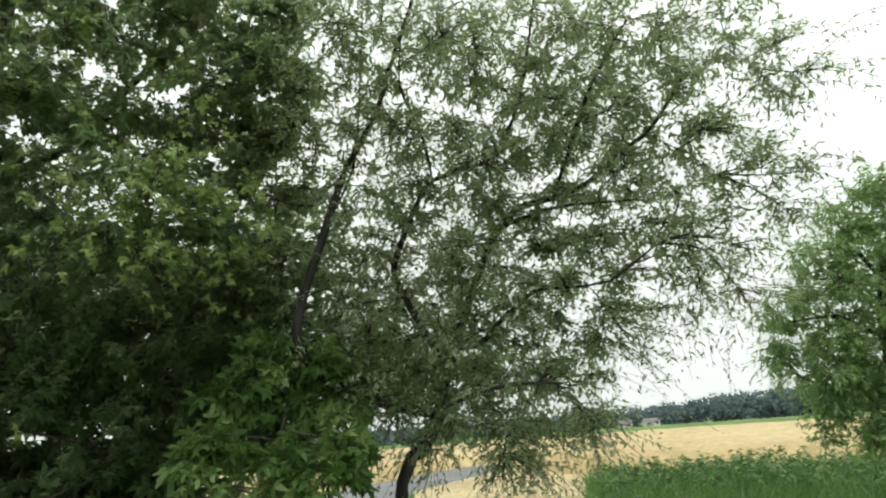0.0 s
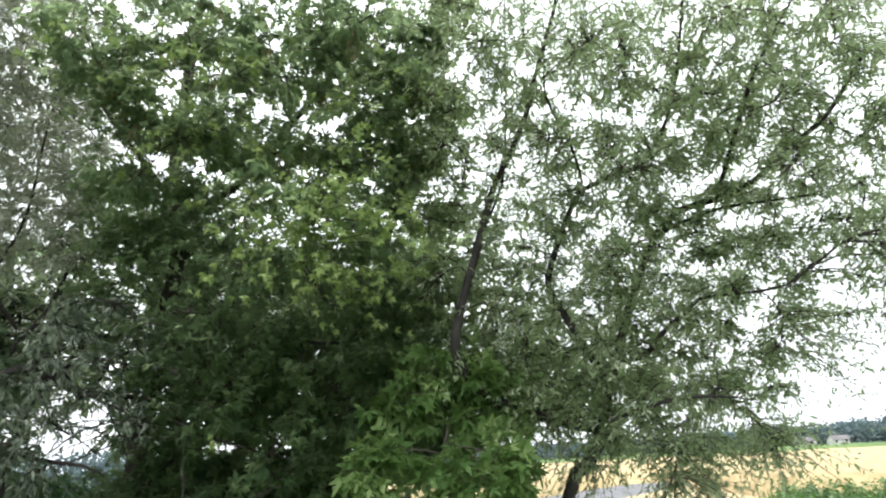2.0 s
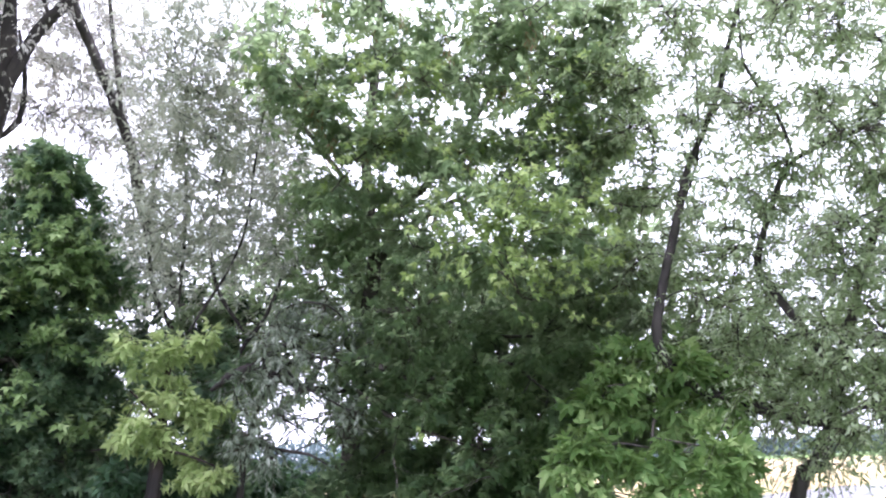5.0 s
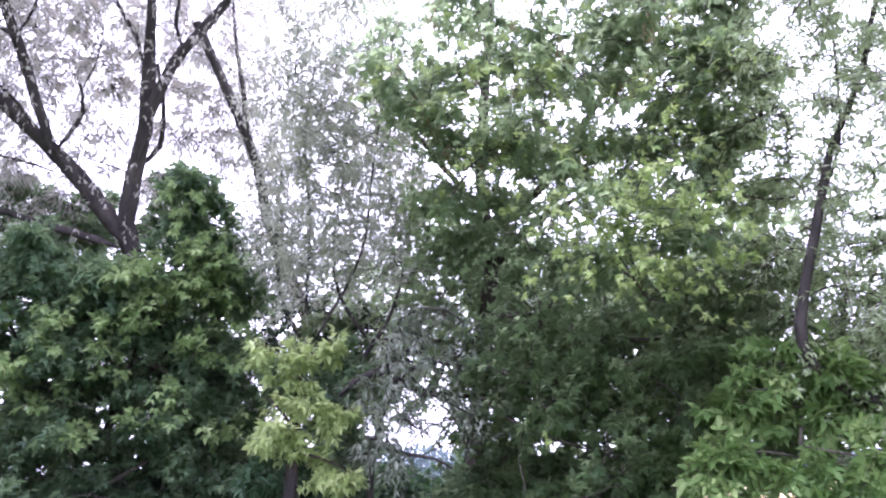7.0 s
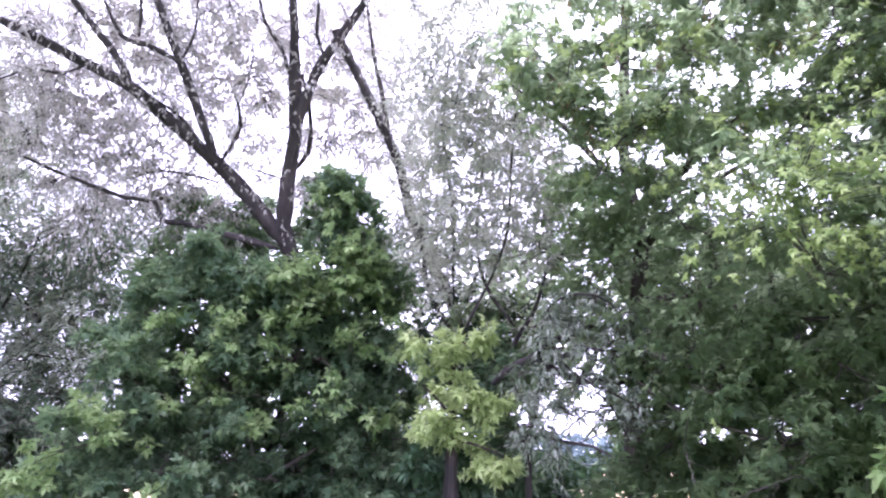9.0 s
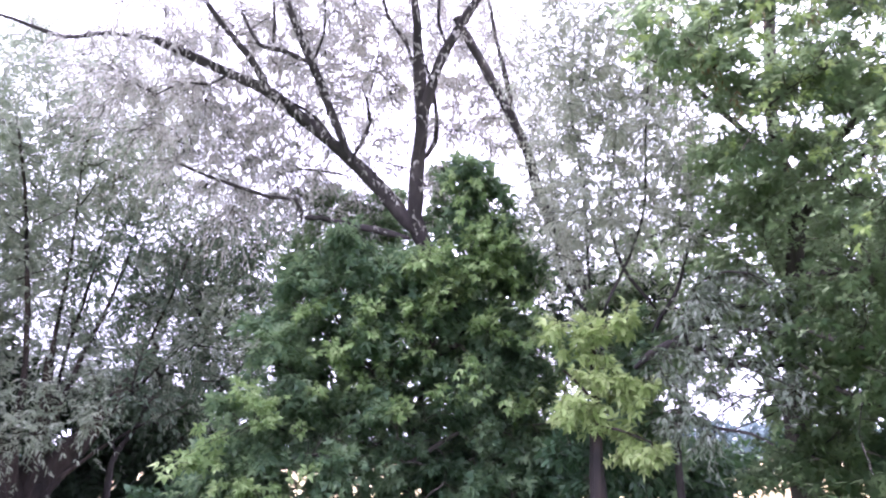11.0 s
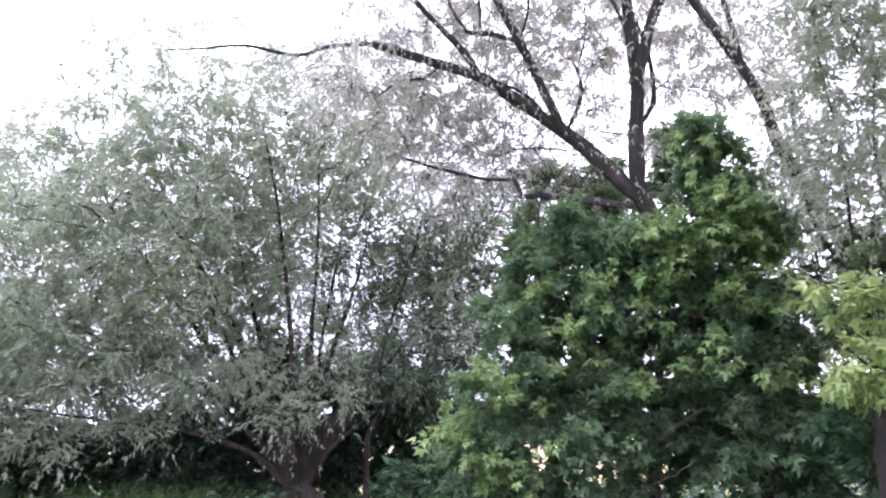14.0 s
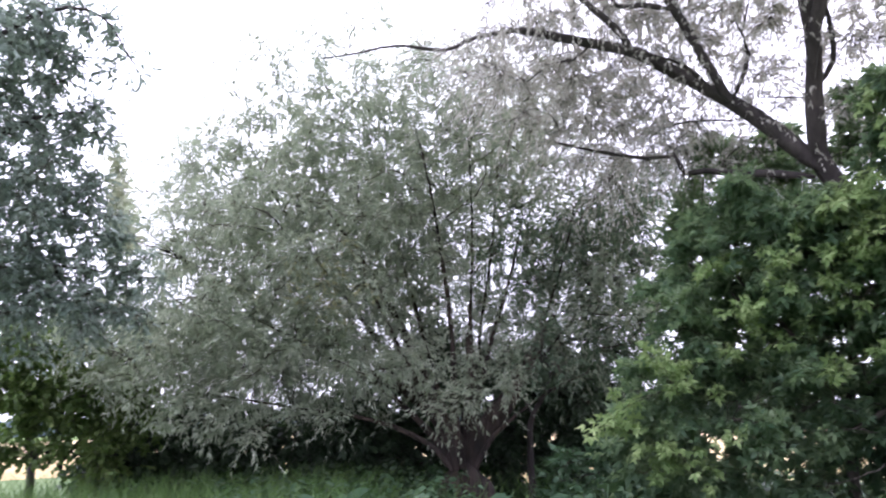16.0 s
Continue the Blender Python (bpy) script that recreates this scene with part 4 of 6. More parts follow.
    (-1.61, 3.89, 4.88, 0.25), (-1.31, 4.13, 4.69, 0.22), (-1.07, 4.32, 4.50, 0.19), (-2.71, 3.38, 4.80, 0.18),
    (-1.04, 4.52, 4.17, 0.16), (-1.86, 3.92, 4.73, 0.18), (-0.94, 4.14, 4.79, 0.20),
]
box_elder = tree("box_elder_tree", "tall dark green box elder with layered leafy branches", "tree", ELDER_B_LIMBS, ELDER_B_LOBES, MAPLE, BARK_GREY, 22, shoots=45, twigs=690, per_twig=10, size=0.108, twig_droop=0.12, thin=(2.3, 4.2, 0.36), even=(1.7, 3.0), clumps=8, twig_share=0.5, spray=0.25, spray_depth=0.035, spray_fall=0.5, sprays=0.9, core=BOX_CORE, shape=PINNATE, flat=0.5, hang=0.35, young=BOX_YOUNG_AND_LIT, young_mat=LIME, young_leaf=LIME_LEAF, loose=240, edge=(-1.2, 2.6), single=MAPLE_LEAF)
seed_keys(box_elder, [lobe for lobe in ELDER_B_LOBES[:20] if lobe[2] > 3.2], 60, 61)

ELDER_K_LIMBS = [
    ([(-1.18, 4.40, -0.05), (-1.18, 4.40, 1.29), (-1.15, 4.47, 1.56), (-1.10, 4.53, 1.84), (-1.04, 4.52, 2.13)], 0.022, 0.006),
    ([(-1.15, 4.47, 1.56), (-1.30, 4.33, 1.60), (-1.44, 4.24, 1.58)], 0.010, 0.004),
    ([(-1.14, 4.47, 1.63), (-0.92, 4.42, 1.58), (-0.72, 4.40, 1.54)], 0.010, 0.004),
    ([(-1.10, 4.53, 1.84), (-1.25, 4.43, 1.96), (-1.36, 4.40, 1.96)], 0.009, 0.004),
]
ELDER_K_LOBES = [
    (-1.46, 4.13, 1.61, 0.08), (-1.29, 4.18, 1.57, 0.10), (-1.14, 4.22, 1.50, 0.10), (-0.96, 4.25, 1.55, 0.09),
    (-0.80, 4.28, 1.54, 0.10), (-0.67, 4.30, 1.57, 0.07), (-1.41, 4.14, 1.41, 0.11), (-1.15, 4.21, 1.37, 0.11),
    (-0.89, 4.26, 1.36, 0.11), (-0.69, 4.29, 1.38, 0.10), (-1.49, 4.12, 1.66, 0.04), (-1.36, 4.40, 1.96, 0.09),
    (-1.17, 4.44, 2.06, 0.09), (-0.98, 4.48, 2.12, 0.09), (-0.81, 4.52, 2.04, 0.09), (-0.73, 4.54, 1.89, 0.09),
    (-1.11, 4.44, 2.24, 0.06), (-1.41, 4.40, 1.82, 0.08), (-0.94, 4.51, 1.85, 0.09), (-1.60, 4.08, 1.49, 0.06),
    (-0.60, 4.31, 1.50, 0.05), (-1.22, 4.55, 1.85, 0.10), (-1.02, 4.59, 1.95, 0.10), (-1.28, 4.53, 1.93, 0.10),
    (-1.08, 4.59, 1.73, 0.10), (-0.86, 4.63, 1.79, 0.10), (-0.87, 4.58, 2.24, 0.07), (-1.33, 4.50, 2.16, 0.09),
    (-1.54, 4.46, 1.94, 0.08), (-0.65, 4.64, 2.03, 0.07),
]
tree("box_elder_sapling", "low spreading young box elder with fresh green leaves", "sapling", ELDER_K_LIMBS, ELDER_K_LOBES, LIGHT_MAPLE, BARK_GREY, 23, shoots=50, twigs=1250, per_twig=10, size=0.125, clumps=28, twig_share=0.5, spray=0.16, spray_depth=0.03, spray_fall=0.6, sprays=0.65, twig_droop=0.15, shape=PINNATE, flat=0.5, hang=0.5, loose=200, edge=(-0.8, 3.0), single=LIGHT_LEAF)

WILLOW_C_LIMBS = [
    ([(-5.74, 5.48, -0.05), (-5.74, 5.48, 1.38), (-5.83, 5.20, 2.34), (-5.84, 4.70, 3.17), (-5.76, 4.14, 3.92), (-5.44, 3.68, 4.45), (-5.40, 3.46, 4.79), (-5.32, 3.08, 5.28), (-5.25, 2.79, 5.60)], 0.095, 0.040),
    ([(-5.33, 3.48, 4.65), (-5.20, 3.31, 5.03), (-5.08, 3.12, 5.38), (-4.86, 2.88, 5.82)], 0.035, 0.012),
    ([(-4.95, 3.94, 2.92), (-4.76, 3.81, 3.72), (-4.57, 3.56, 4.43), (-4.24, 3.37, 5.08)], 0.018, 0.006),
    ([(-4.31, 3.77, 2.14), (-4.10, 3.95, 2.32), (-3.77, 4.27, 2.13), (-3.51, 4.47, 2.11)], 0.050, 0.015),
    ([(-4.76, 3.91, 2.68), (-4.36, 4.07, 3.42), (-4.10, 3.95, 4.13), (-3.78, 3.77, 4.79)], 0.016, 0.006),
    ([(-4.68, 4.27, 1.91), (-4.58, 4.30, 2.49), (-4.34, 4.42, 2.89), (-4.12, 4.42, 3.44), (-3.94, 4.30, 4.03)], 0.030, 0.008),
    ([(-5.15, 4.26, 2.56), (-5.29, 3.95, 3.08), (-5.20, 3.77, 3.70), (-5.00, 3.65, 4.31)], 0.028, 0.008),
    ([(-4.59, 4.38, 2.71), (-4.71, 4.13, 3.12), (-4.64, 3.99, 3.62), (-4.41, 3.90, 4.21)], 0.022, 0.006),
    ([(-4.17, 4.02, 2.33), (-3.86, 4.25, 2.55), (-3.64, 4.42, 2.59), (-3.38, 4.57, 2.76)], 0.028, 0.008),
]
WILLOW_C_LOBES = [
    (-4.38, 3.25, 4.85, 0.44), (-4.02, 3.58, 4.92, 0.39), (-5.57, 3.94, 4.84, 0.47), (-4.39, 3.66, 4.35, 0.47),
    (-4.07, 3.92, 4.45, 0.34), (-4.88, 3.52, 3.67, 0.31), (-4.72, 3.71, 3.68, 0.47), (-4.37, 4.08, 3.69, 0.42),
    (-4.08, 3.10, 5.32, 0.42), (-3.74, 3.44, 5.35, 0.37), (-3.96, 4.23, 3.26, 0.35), (-3.92, 4.05, 3.73, 0.30),
    (-3.73, 3.99, 4.14, 0.27), (-5.81, 4.22, 3.45, 0.30), (-5.92, 4.30, 2.83, 0.30), (-5.97, 4.35, 2.27, 0.27),
    (-5.83, 4.07, 3.74, 0.30), (-5.49, 4.85, 2.45, 0.30), (-5.17, 5.15, 2.42, 0.33), (-4.86, 5.38, 2.59, 0.33),
    (-5.18, 5.00, 3.06, 0.36), (-5.03, 3.83, 3.34, 0.32), (-4.83, 3.66, 4.09, 0.32), (-4.73, 4.07, 3.56, 0.38),
    (-4.49, 3.61, 4.70, 0.38), (-4.39, 4.10, 4.16, 0.32), (-4.00, 4.01, 4.64, 0.32), (-4.05, 4.28, 4.16, 0.32),
    (-3.73, 4.19, 4.71, 0.27), (-4.22, 4.36, 3.73, 0.29), (-3.93, 3.80, 4.99, 0.32), (-4.32, 4.02, 4.18, 0.27),
    (-4.40, 3.67, 4.55, 0.32),
]
tree("grey_willow_tree", "half-dry willow on fine twigs, grey leaves paled for glare", "tree", WILLOW_C_LIMBS, WILLOW_C_LOBES, ASH, BARK, 24, shape=SLIM, twig_share=0.18, shoots=90, twigs=2250, per_twig=8, size=0.06, scatter=0.2, twig_droop=0.2, hang=0.5, twig_length=0.45)

ROUGH_WILLOW_LIMBS = [
    ([(-4.23, 4.01, -0.05), (-4.22, 4.04, 1.48), (-4.10, 4.00, 1.83), (-3.95, 3.98, 2.12), (-3.77, 3.99, 2.29), (-3.54, 4.03, 2.35), (-3.32, 4.14, 2.30)], 0.045, 0.010),
    ([(-3.95, 3.98, 2.12), (-3.85, 3.87, 2.46), (-3.72, 3.87, 2.69), (-3.50, 3.97, 2.76), (-3.31, 4.08, 2.67), (-3.23, 4.12, 2.48)], 0.016, 0.004),
    ([(-4.04, 3.93, 1.74), (-3.80, 4.01, 1.67), (-3.57, 4.07, 1.63), (-3.47, 4.15, 1.55)], 0.020, 0.006),
    ([(-3.77, 3.99, 2.29), (-3.61, 4.01, 2.14), (-3.45, 4.08, 2.04), (-3.27, 4.17, 1.93)], 0.016, 0.005),
    ([(-3.86, 3.95, 1.81), (-3.63, 4.08, 1.93), (-3.39, 4.20, 1.88), (-3.28, 4.29, 1.71)], 0.007, 0.003),
    ([(-3.82, 4.00, 1.69), (-3.55, 4.15, 1.82), (-3.26, 4.30, 1.78)], 0.006, 0.003),
    ([(-3.92, 3.96, 1.95), (-3.71, 4.08, 1.84), (-3.52, 4.18, 1.67)], 0.006, 0.003),
    ([(-3.71, 4.05, 2.15), (-3.49, 4.19, 1.95), (-3.37, 4.23, 1.67)], 0.006, 0.003),
    ([(-3.81, 4.01, 1.73), (-3.66, 4.12, 1.87), (-3.47, 4.27, 1.93)], 0.010, 0.004),
    ([(-3.77, 4.04, 1.63), (-3.55, 4.22, 1.74), (-3.33, 4.37, 1.85)], 0.010, 0.004),
    ([(-3.58, 4.25, 2.37), (-3.66, 4.22, 2.23), (-3.76, 4.15, 2.09)], 0.035, 0.020),
    ([(-3.74, 4.17, 2.10), (-3.60, 4.28, 2.13), (-3.44, 4.39, 2.09)], 0.018, 0.006),
    ([(-3.76, 3.97, 1.88), (-3.60, 4.11, 1.89), (-3.48, 4.20, 1.79)], 0.007, 0.003),
]
ROUGH_WILLOW_LOBES = [
    (-3.57, 3.94, 2.68, 0.14), (-3.42, 4.07, 2.63, 0.13), (-3.68, 3.86, 2.58, 0.10), (-3.29, 4.18, 2.56, 0.09),
    (-3.79, 3.82, 2.36, 0.11), (-3.81, 3.83, 2.15, 0.12), (-3.72, 3.93, 1.95, 0.13), (-3.92, 3.76, 1.94, 0.11),
    (-3.56, 4.02, 2.31, 0.10), (-3.40, 4.19, 2.03, 0.12), (-3.30, 4.27, 1.89, 0.08), (-3.80, 3.88, 1.77, 0.09),
    (-3.42, 4.13, 2.35, 0.09), (-3.18, 4.27, 2.51, 0.07), (-3.97, 3.68, 2.15, 0.08), (-3.51, 4.09, 2.14, 0.07),
    (-3.95, 3.73, 1.73, 0.09), (-3.83, 3.85, 1.61, 0.10), (-3.60, 3.94, 2.53, 0.11), (-3.13, 4.33, 2.33, 0.06),
]
tree("willow_shrub", "straggly grey-green willow shrub with long hanging leaves", "shrub", ROUGH_WILLOW_LIMBS, ROUGH_WILLOW_LOBES, ROUGH_WILLOW, BARK, 41, shape=LANCE, twig_share=0.9, shoots=60, twigs=3750, per_twig=8, size=0.064, scatter=0.09, twig_droop=0.35, flat=0.2, hang=0.7, twig_length=0.35, spray=0.14)

WILLOW_D_LIMBS = [
    ([(-6.16, 3.84, -0.05), (-6.16, 3.84, 1.32), (-6.21, 3.76, 1.98), (-6.31, 3.47, 2.66), (-6.34, 3.14, 3.33), (-6.34, 2.91, 3.72), (-6.31, 2.84, 3.91)], 0.135, 0.095),
    ([(-6.32, 2.86, 3.70), (-6.33, 2.48, 4.11), (-6.35, 2.14, 4.40), (-6.35, 1.82, 4.61), (-6.33, 1.32, 4.91), (-6.35, 0.73, 5.08), (-6.34, 0.21, 5.19)], 0.088, 0.030),
    ([(-6.58, 0.50, 5.35), (-6.64, -0.15, 5.32), (-6.70, -0.51, 5.21), (-6.64, -1.00, 5.25), (-6.62, -1.33, 5.18), (-6.60, -1.75, 5.10)], 0.030, 0.006),
    ([(-6.26, 2.11, 4.36), (-6.14, 1.85, 4.77), (-6.00, 1.59, 5.15), (-5.79, 1.25, 5.61), (-5.56, 0.98, 5.97)], 0.054, 0.022),
    ([(-5.92, 1.57, 5.10), (-5.95, 1.27, 5.18), (-5.99, 1.07, 5.20), (-5.88, 0.88, 5.42)], 0.035, 0.012),
    ([(-6.24, 2.13, 4.38), (-6.04, 2.22, 4.70), (-5.94, 2.10, 4.98)], 0.030, 0.008),
    ([(-6.32, 2.84, 3.73), (-6.14, 2.78, 4.24), (-5.88, 2.71, 4.81), (-5.60, 2.54, 5.38), (-5.35, 2.38, 5.81), (-5.04, 2.17, 6.26)], 0.086, 0.034),
    ([(-5.97, 2.72, 4.41), (-5.82, 2.69, 4.72), (-5.49, 2.73, 5.21), (-5.23, 2.82, 5.49), (-4.90, 2.92, 5.80), (-4.54, 2.94, 6.15)], 0.060, 0.032),
    ([(-6.17, 2.81, 4.39), (-6.00, 2.94, 4.61), (-5.84, 2.86, 4.97), (-5.71, 2.69, 5.30)], 0.035, 0.012),
    ([(-6.35, 2.82, 3.64), (-6.49, 2.45, 3.73), (-6.59, 2.14, 3.78), (-6.64, 1.95, 3.82), (-6.70, 1.78, 3.81), (-6.67, 1.69, 3.97), (-6.73, 1.43, 3.99), (-6.77, 1.13, 4.06), (-6.79, 0.80, 4.14), (-6.80, 0.55, 4.22)], 0.042, 0.010),
    ([(-6.36, 1.29, 4.88), (-6.29, 1.19, 5.04), (-6.22, 1.01, 5.22), (-6.15, 0.77, 5.40), (-6.08, 0.61, 5.54)], 0.045, 0.025),
    ([(-6.00, 1.21, 5.22), (-5.89, 1.18, 5.40), (-5.79, 1.14, 5.55)], 0.022, 0.012),
    ([(-6.29, 1.93, 4.55), (-6.27, 1.76, 4.70), (-6.26, 1.61, 4.79), (-6.28, 1.38, 4.88)], 0.022, 0.008),
    ([(-6.40, 2.18, 4.23), (-6.48, 1.92, 4.27), (-6.55, 1.69, 4.27), (-6.63, 1.50, 4.21)], 0.014, 0.006),
    ([(-6.12, 2.75, 4.31), (-6.20, 2.53, 4.36), (-6.25, 2.40, 4.38)], 0.012, 0.005),
    ([(-5.73, 2.59, 5.15), (-5.63, 2.43, 5.42), (-5.58, 2.21, 5.62), (-5.44, 2.04, 5.89)], 0.025, 0.010),
    ([(-5.39, 2.77, 5.31), (-5.32, 2.62, 5.52), (-5.18, 2.56, 5.73), (-5.04, 2.38, 6.00)], 0.025, 0.010),
    ([(-6.02, 2.17, 4.89), (-5.86, 2.20, 5.13), (-5.69, 2.16, 5.40)], 0.012, 0.005),
    ([(-6.34, 0.92, 5.06), (-6.44, 0.73, 4.92), (-6.47, 0.52, 4.91), (-6.56, 0.30, 4.77)], 0.016, 0.006),
    ([(-6.00, 1.59, 5.15), (-5.83, 1.64, 5.39), (-5.67, 1.59, 5.63)], 0.016, 0.007),
]
WILLOW_D_LOBES = [
    (-6.67, 0.37, 5.30, 0.68), (-6.46, 0.89, 5.53, 0.62), (-6.22, 1.46, 5.71, 0.62), (-5.97, 2.15, 5.74, 0.56),
    (-5.59, 2.76, 5.86, 0.50), (-6.78, 1.41, 4.78, 0.50), (-6.93, 0.71, 4.74, 0.62), (-6.23, 2.30, 5.28, 0.31),
    (-5.52, 3.27, 5.56, 0.31), (-6.45, 1.80, 5.20, 0.37), (-6.76, -0.06, 5.17, 0.43), (-5.63, 1.79, 6.34, 0.81),
    (-6.03, 0.91, 6.14, 0.81), (-5.17, 2.51, 6.48, 0.74), (-6.96, 0.80, 5.23, 0.44), (-6.49, 1.54, 5.72, 0.51),
    (-6.55, 2.20, 5.26, 0.38), (-6.23, 2.66, 5.45, 0.38), (-5.77, 3.17, 5.69, 0.51), (-5.91, 3.81, 4.82, 0.32),
    (-6.23, 3.12, 5.06, 0.25), (-7.06, 1.32, 4.83, 0.38), (-7.05, 1.97, 4.44, 0.32), (-7.07, 0.05, 5.15, 0.44),
    (-5.81, 3.51, 5.31, 0.38), (-7.32, 1.27, 4.25, 0.38), (-6.44, 2.43, 4.70, 0.25), (-6.53, 2.61, 4.33, 0.22),
    (-6.79, 2.01, 4.27, 0.28), (-6.81, 1.55, 4.53, 0.31), (-6.21, 3.17, 4.43, 0.25), (-5.98, 3.22, 4.82, 0.28),
    (-5.68, 3.38, 5.14, 0.28), (-6.34, 3.25, 4.03, 0.22), (-5.77, 3.15, 5.23, 0.25), (-6.21, 2.55, 5.03, 0.22),
    (-6.70, 0.96, 5.02, 0.37), (-6.91, 1.22, 4.47, 0.34), (-6.58, 1.71, 4.91, 0.28), (-6.72, 2.34, 4.14, 0.22),
    (-6.93, 1.67, 4.18, 0.28), (-6.66, 1.99, 4.59, 0.22), (-5.94, 2.45, 5.52, 0.28), (-5.66, 2.88, 5.61, 0.25),
    (-6.85, 0.72, 5.59, 0.26), (-7.10, 0.89, 5.11, 0.27), (-7.29, 1.09, 4.65, 0.26), (-6.74, 1.22, 5.63, 0.23),
    (-7.05, 1.48, 5.00, 0.26), (-7.29, 1.46, 4.46, 0.26), (-6.51, 1.64, 5.83, 0.23), (-6.68, 1.85, 5.48, 0.23),
    (-7.00, 1.98, 4.82, 0.26), (-6.34, 2.14, 5.84, 0.26), (-6.52, 2.38, 5.43, 0.23), (-6.78, 2.41, 4.95, 0.21),
    (-6.65, 2.80, 4.89, 0.22), (-6.10, 2.58, 5.92, 0.26), (-6.39, 2.63, 5.47, 0.23), (-5.80, 3.07, 5.99, 0.26),
    (-6.03, 3.30, 5.49, 0.26), (-6.36, 3.31, 4.94, 0.23), (-6.12, 3.59, 5.07, 0.23), (-5.71, 3.60, 5.67, 0.26),
    (-5.47, 3.42, 6.12, 0.26), (-6.57, 3.31, 4.53, 0.20), (-7.44, 1.23, 4.20, 0.26), (-7.22, 1.82, 4.41, 0.22),
    (-6.38, 3.63, 4.56, 0.22), (-6.97, 2.40, 4.55, 0.20),
]
tree("forked_willow_tree", "old willow with dark forked limbs and thin foliage greyed for glare", "tree", WILLOW_D_LIMBS, WILLOW_D_LOBES, GREY, BARK, 25, shape=SLIM, twig_share=0.5, shoots=75, twigs=2000, per_twig=8, size=0.053, scatter=0.34, clear=0.18, twig_droop=0.5, hang=0.8, twig_length=0.5)

# Yellower sprays; pads near the top carry the light in their colour.
BUSH_YOUNG_AND_LIT = [
    (-5.11, 2.77, 3.80, 0.12), (-5.10, 3.11, 3.26, 0.13), (-5.43, 2.58, 3.31, 0.12), (-5.96, 1.70, 2.81, 0.15),
    (-5.72, 2.21, 2.94, 0.16), (-5.66, 2.49, 2.59, 0.17), (-5.34, 2.94, 2.86, 0.15), (-5.44, 2.96, 2.28, 0.17),
    (-5.96, 1.91, 2.31, 0.17), (-6.15, 1.45, 1.98, 0.18), (-5.80, 2.37, 1.92, 0.16), (-6.20, 1.21, 2.17, 0.18),
    (-6.23, 1.18, 1.29, 0.18), (-6.33, 0.72, 1.61, 0.16), (-6.15, 1.46, 1.24, 0.18), (-5.08, 3.48, 2.11, 0.14),
    (-5.89, 2.00, 2.61, 0.16), (-5.21, 2.78, 3.57, 0.13), (-5.12, 2.97, 3.48, 0.13), (-5.04, 3.16, 3.33, 0.12),
    (-5.33, 2.67, 3.42, 0.11), (-5.22, 3.00, 3.13, 0.13), (-5.09, 3.25, 2.97, 0.12), (-5.39, 2.76, 3.08, 0.12),
    (-5.08, 3.37, 2.63, 0.11), (-5.53, 2.61, 2.88, 0.12),
]
BUSH_CORE = [
    (-7.10, 2.37, 3.19, 0.49), (-6.88, 2.94, 3.05, 0.49), (-6.59, 3.47, 3.03, 0.49), (-7.26, 2.29, 2.47, 0.62),
    (-6.98, 2.96, 2.34, 0.62), (-6.60, 3.63, 2.43, 0.55), (-7.42, 1.96, 1.77, 0.55), (-7.15, 2.68, 1.64, 0.62),
    (-6.81, 3.36, 1.63, 0.62), (-6.50, 3.85, 1.73, 0.49), (-7.51, 1.62, 1.21, 0.49), (-6.31, 3.74, 3.42, 0.37),
    (-7.48, 1.31, 1.01, 0.27), (-7.35, 1.81, 1.05, 0.27), (-7.09, 2.26, 1.05, 0.30), (-6.92, 2.68, 1.10, 0.27),
    (-6.35, 3.71, 1.30, 0.30), (-6.06, 3.94, 1.40, 0.30), (-7.71, 1.75, 1.49, 0.32), (-7.40, 2.36, 1.65, 0.34),
    (-7.03, 2.96, 1.64, 0.34), (-6.59, 3.55, 1.73, 0.33), (-6.16, 3.98, 1.92, 0.30), (-7.25, 1.94, 3.46, 0.30),
    (-7.07, 2.46, 3.43, 0.30), (-6.85, 2.96, 3.40, 0.30), (-6.60, 3.42, 3.35, 0.30), (-6.34, 3.84, 3.30, 0.30),
    (-7.36, 1.96, 2.98, 0.30), (-7.17, 2.48, 2.96, 0.30), (-6.96, 2.97, 2.93, 0.30), (-6.71, 3.43, 2.89, 0.30),
    (-6.44, 3.85, 2.85, 0.30), (-7.44, 1.96, 2.50, 0.30), (-7.25, 2.48, 2.48, 0.30), (-7.03, 2.97, 2.45, 0.30),
    (-6.79, 3.42, 2.42, 0.30), (-6.52, 3.85, 2.39, 0.30), (-7.48, 1.96, 2.02, 0.30), (-7.30, 2.47, 2.00, 0.30),
    (-7.08, 2.95, 1.98, 0.30), (-6.84, 3.40, 1.96, 0.30), (-6.58, 3.82, 1.94, 0.30), (-7.18, 2.17, 3.62, 0.28),
    (-7.27, 1.93, 3.54, 0.25), (-7.05, 2.39, 3.75, 0.25), (-7.38, 2.11, 2.78, 0.27), (-7.36, 2.29, 2.56, 0.27),
    (-7.44, 2.22, 1.96, 0.28), (-7.24, 2.74, 2.07, 0.28), (-7.54, 1.80, 2.28, 0.28), (-7.12, 2.88, 2.63, 0.25),
    (-6.81, 3.09, 3.57, 0.25), (-7.59, 1.35, 1.25, 0.28), (-7.44, 1.86, 1.25, 0.28), (-7.26, 2.34, 1.25, 0.28),
    (-7.07, 2.78, 1.26, 0.28), (-6.86, 3.18, 1.26, 0.28), (-7.57, 1.31, 0.88, 0.28), (-7.42, 1.82, 0.88, 0.28),
    (-7.25, 2.29, 0.90, 0.28), (-7.06, 2.73, 0.91, 0.28), (-6.86, 3.12, 0.93, 0.28),
]
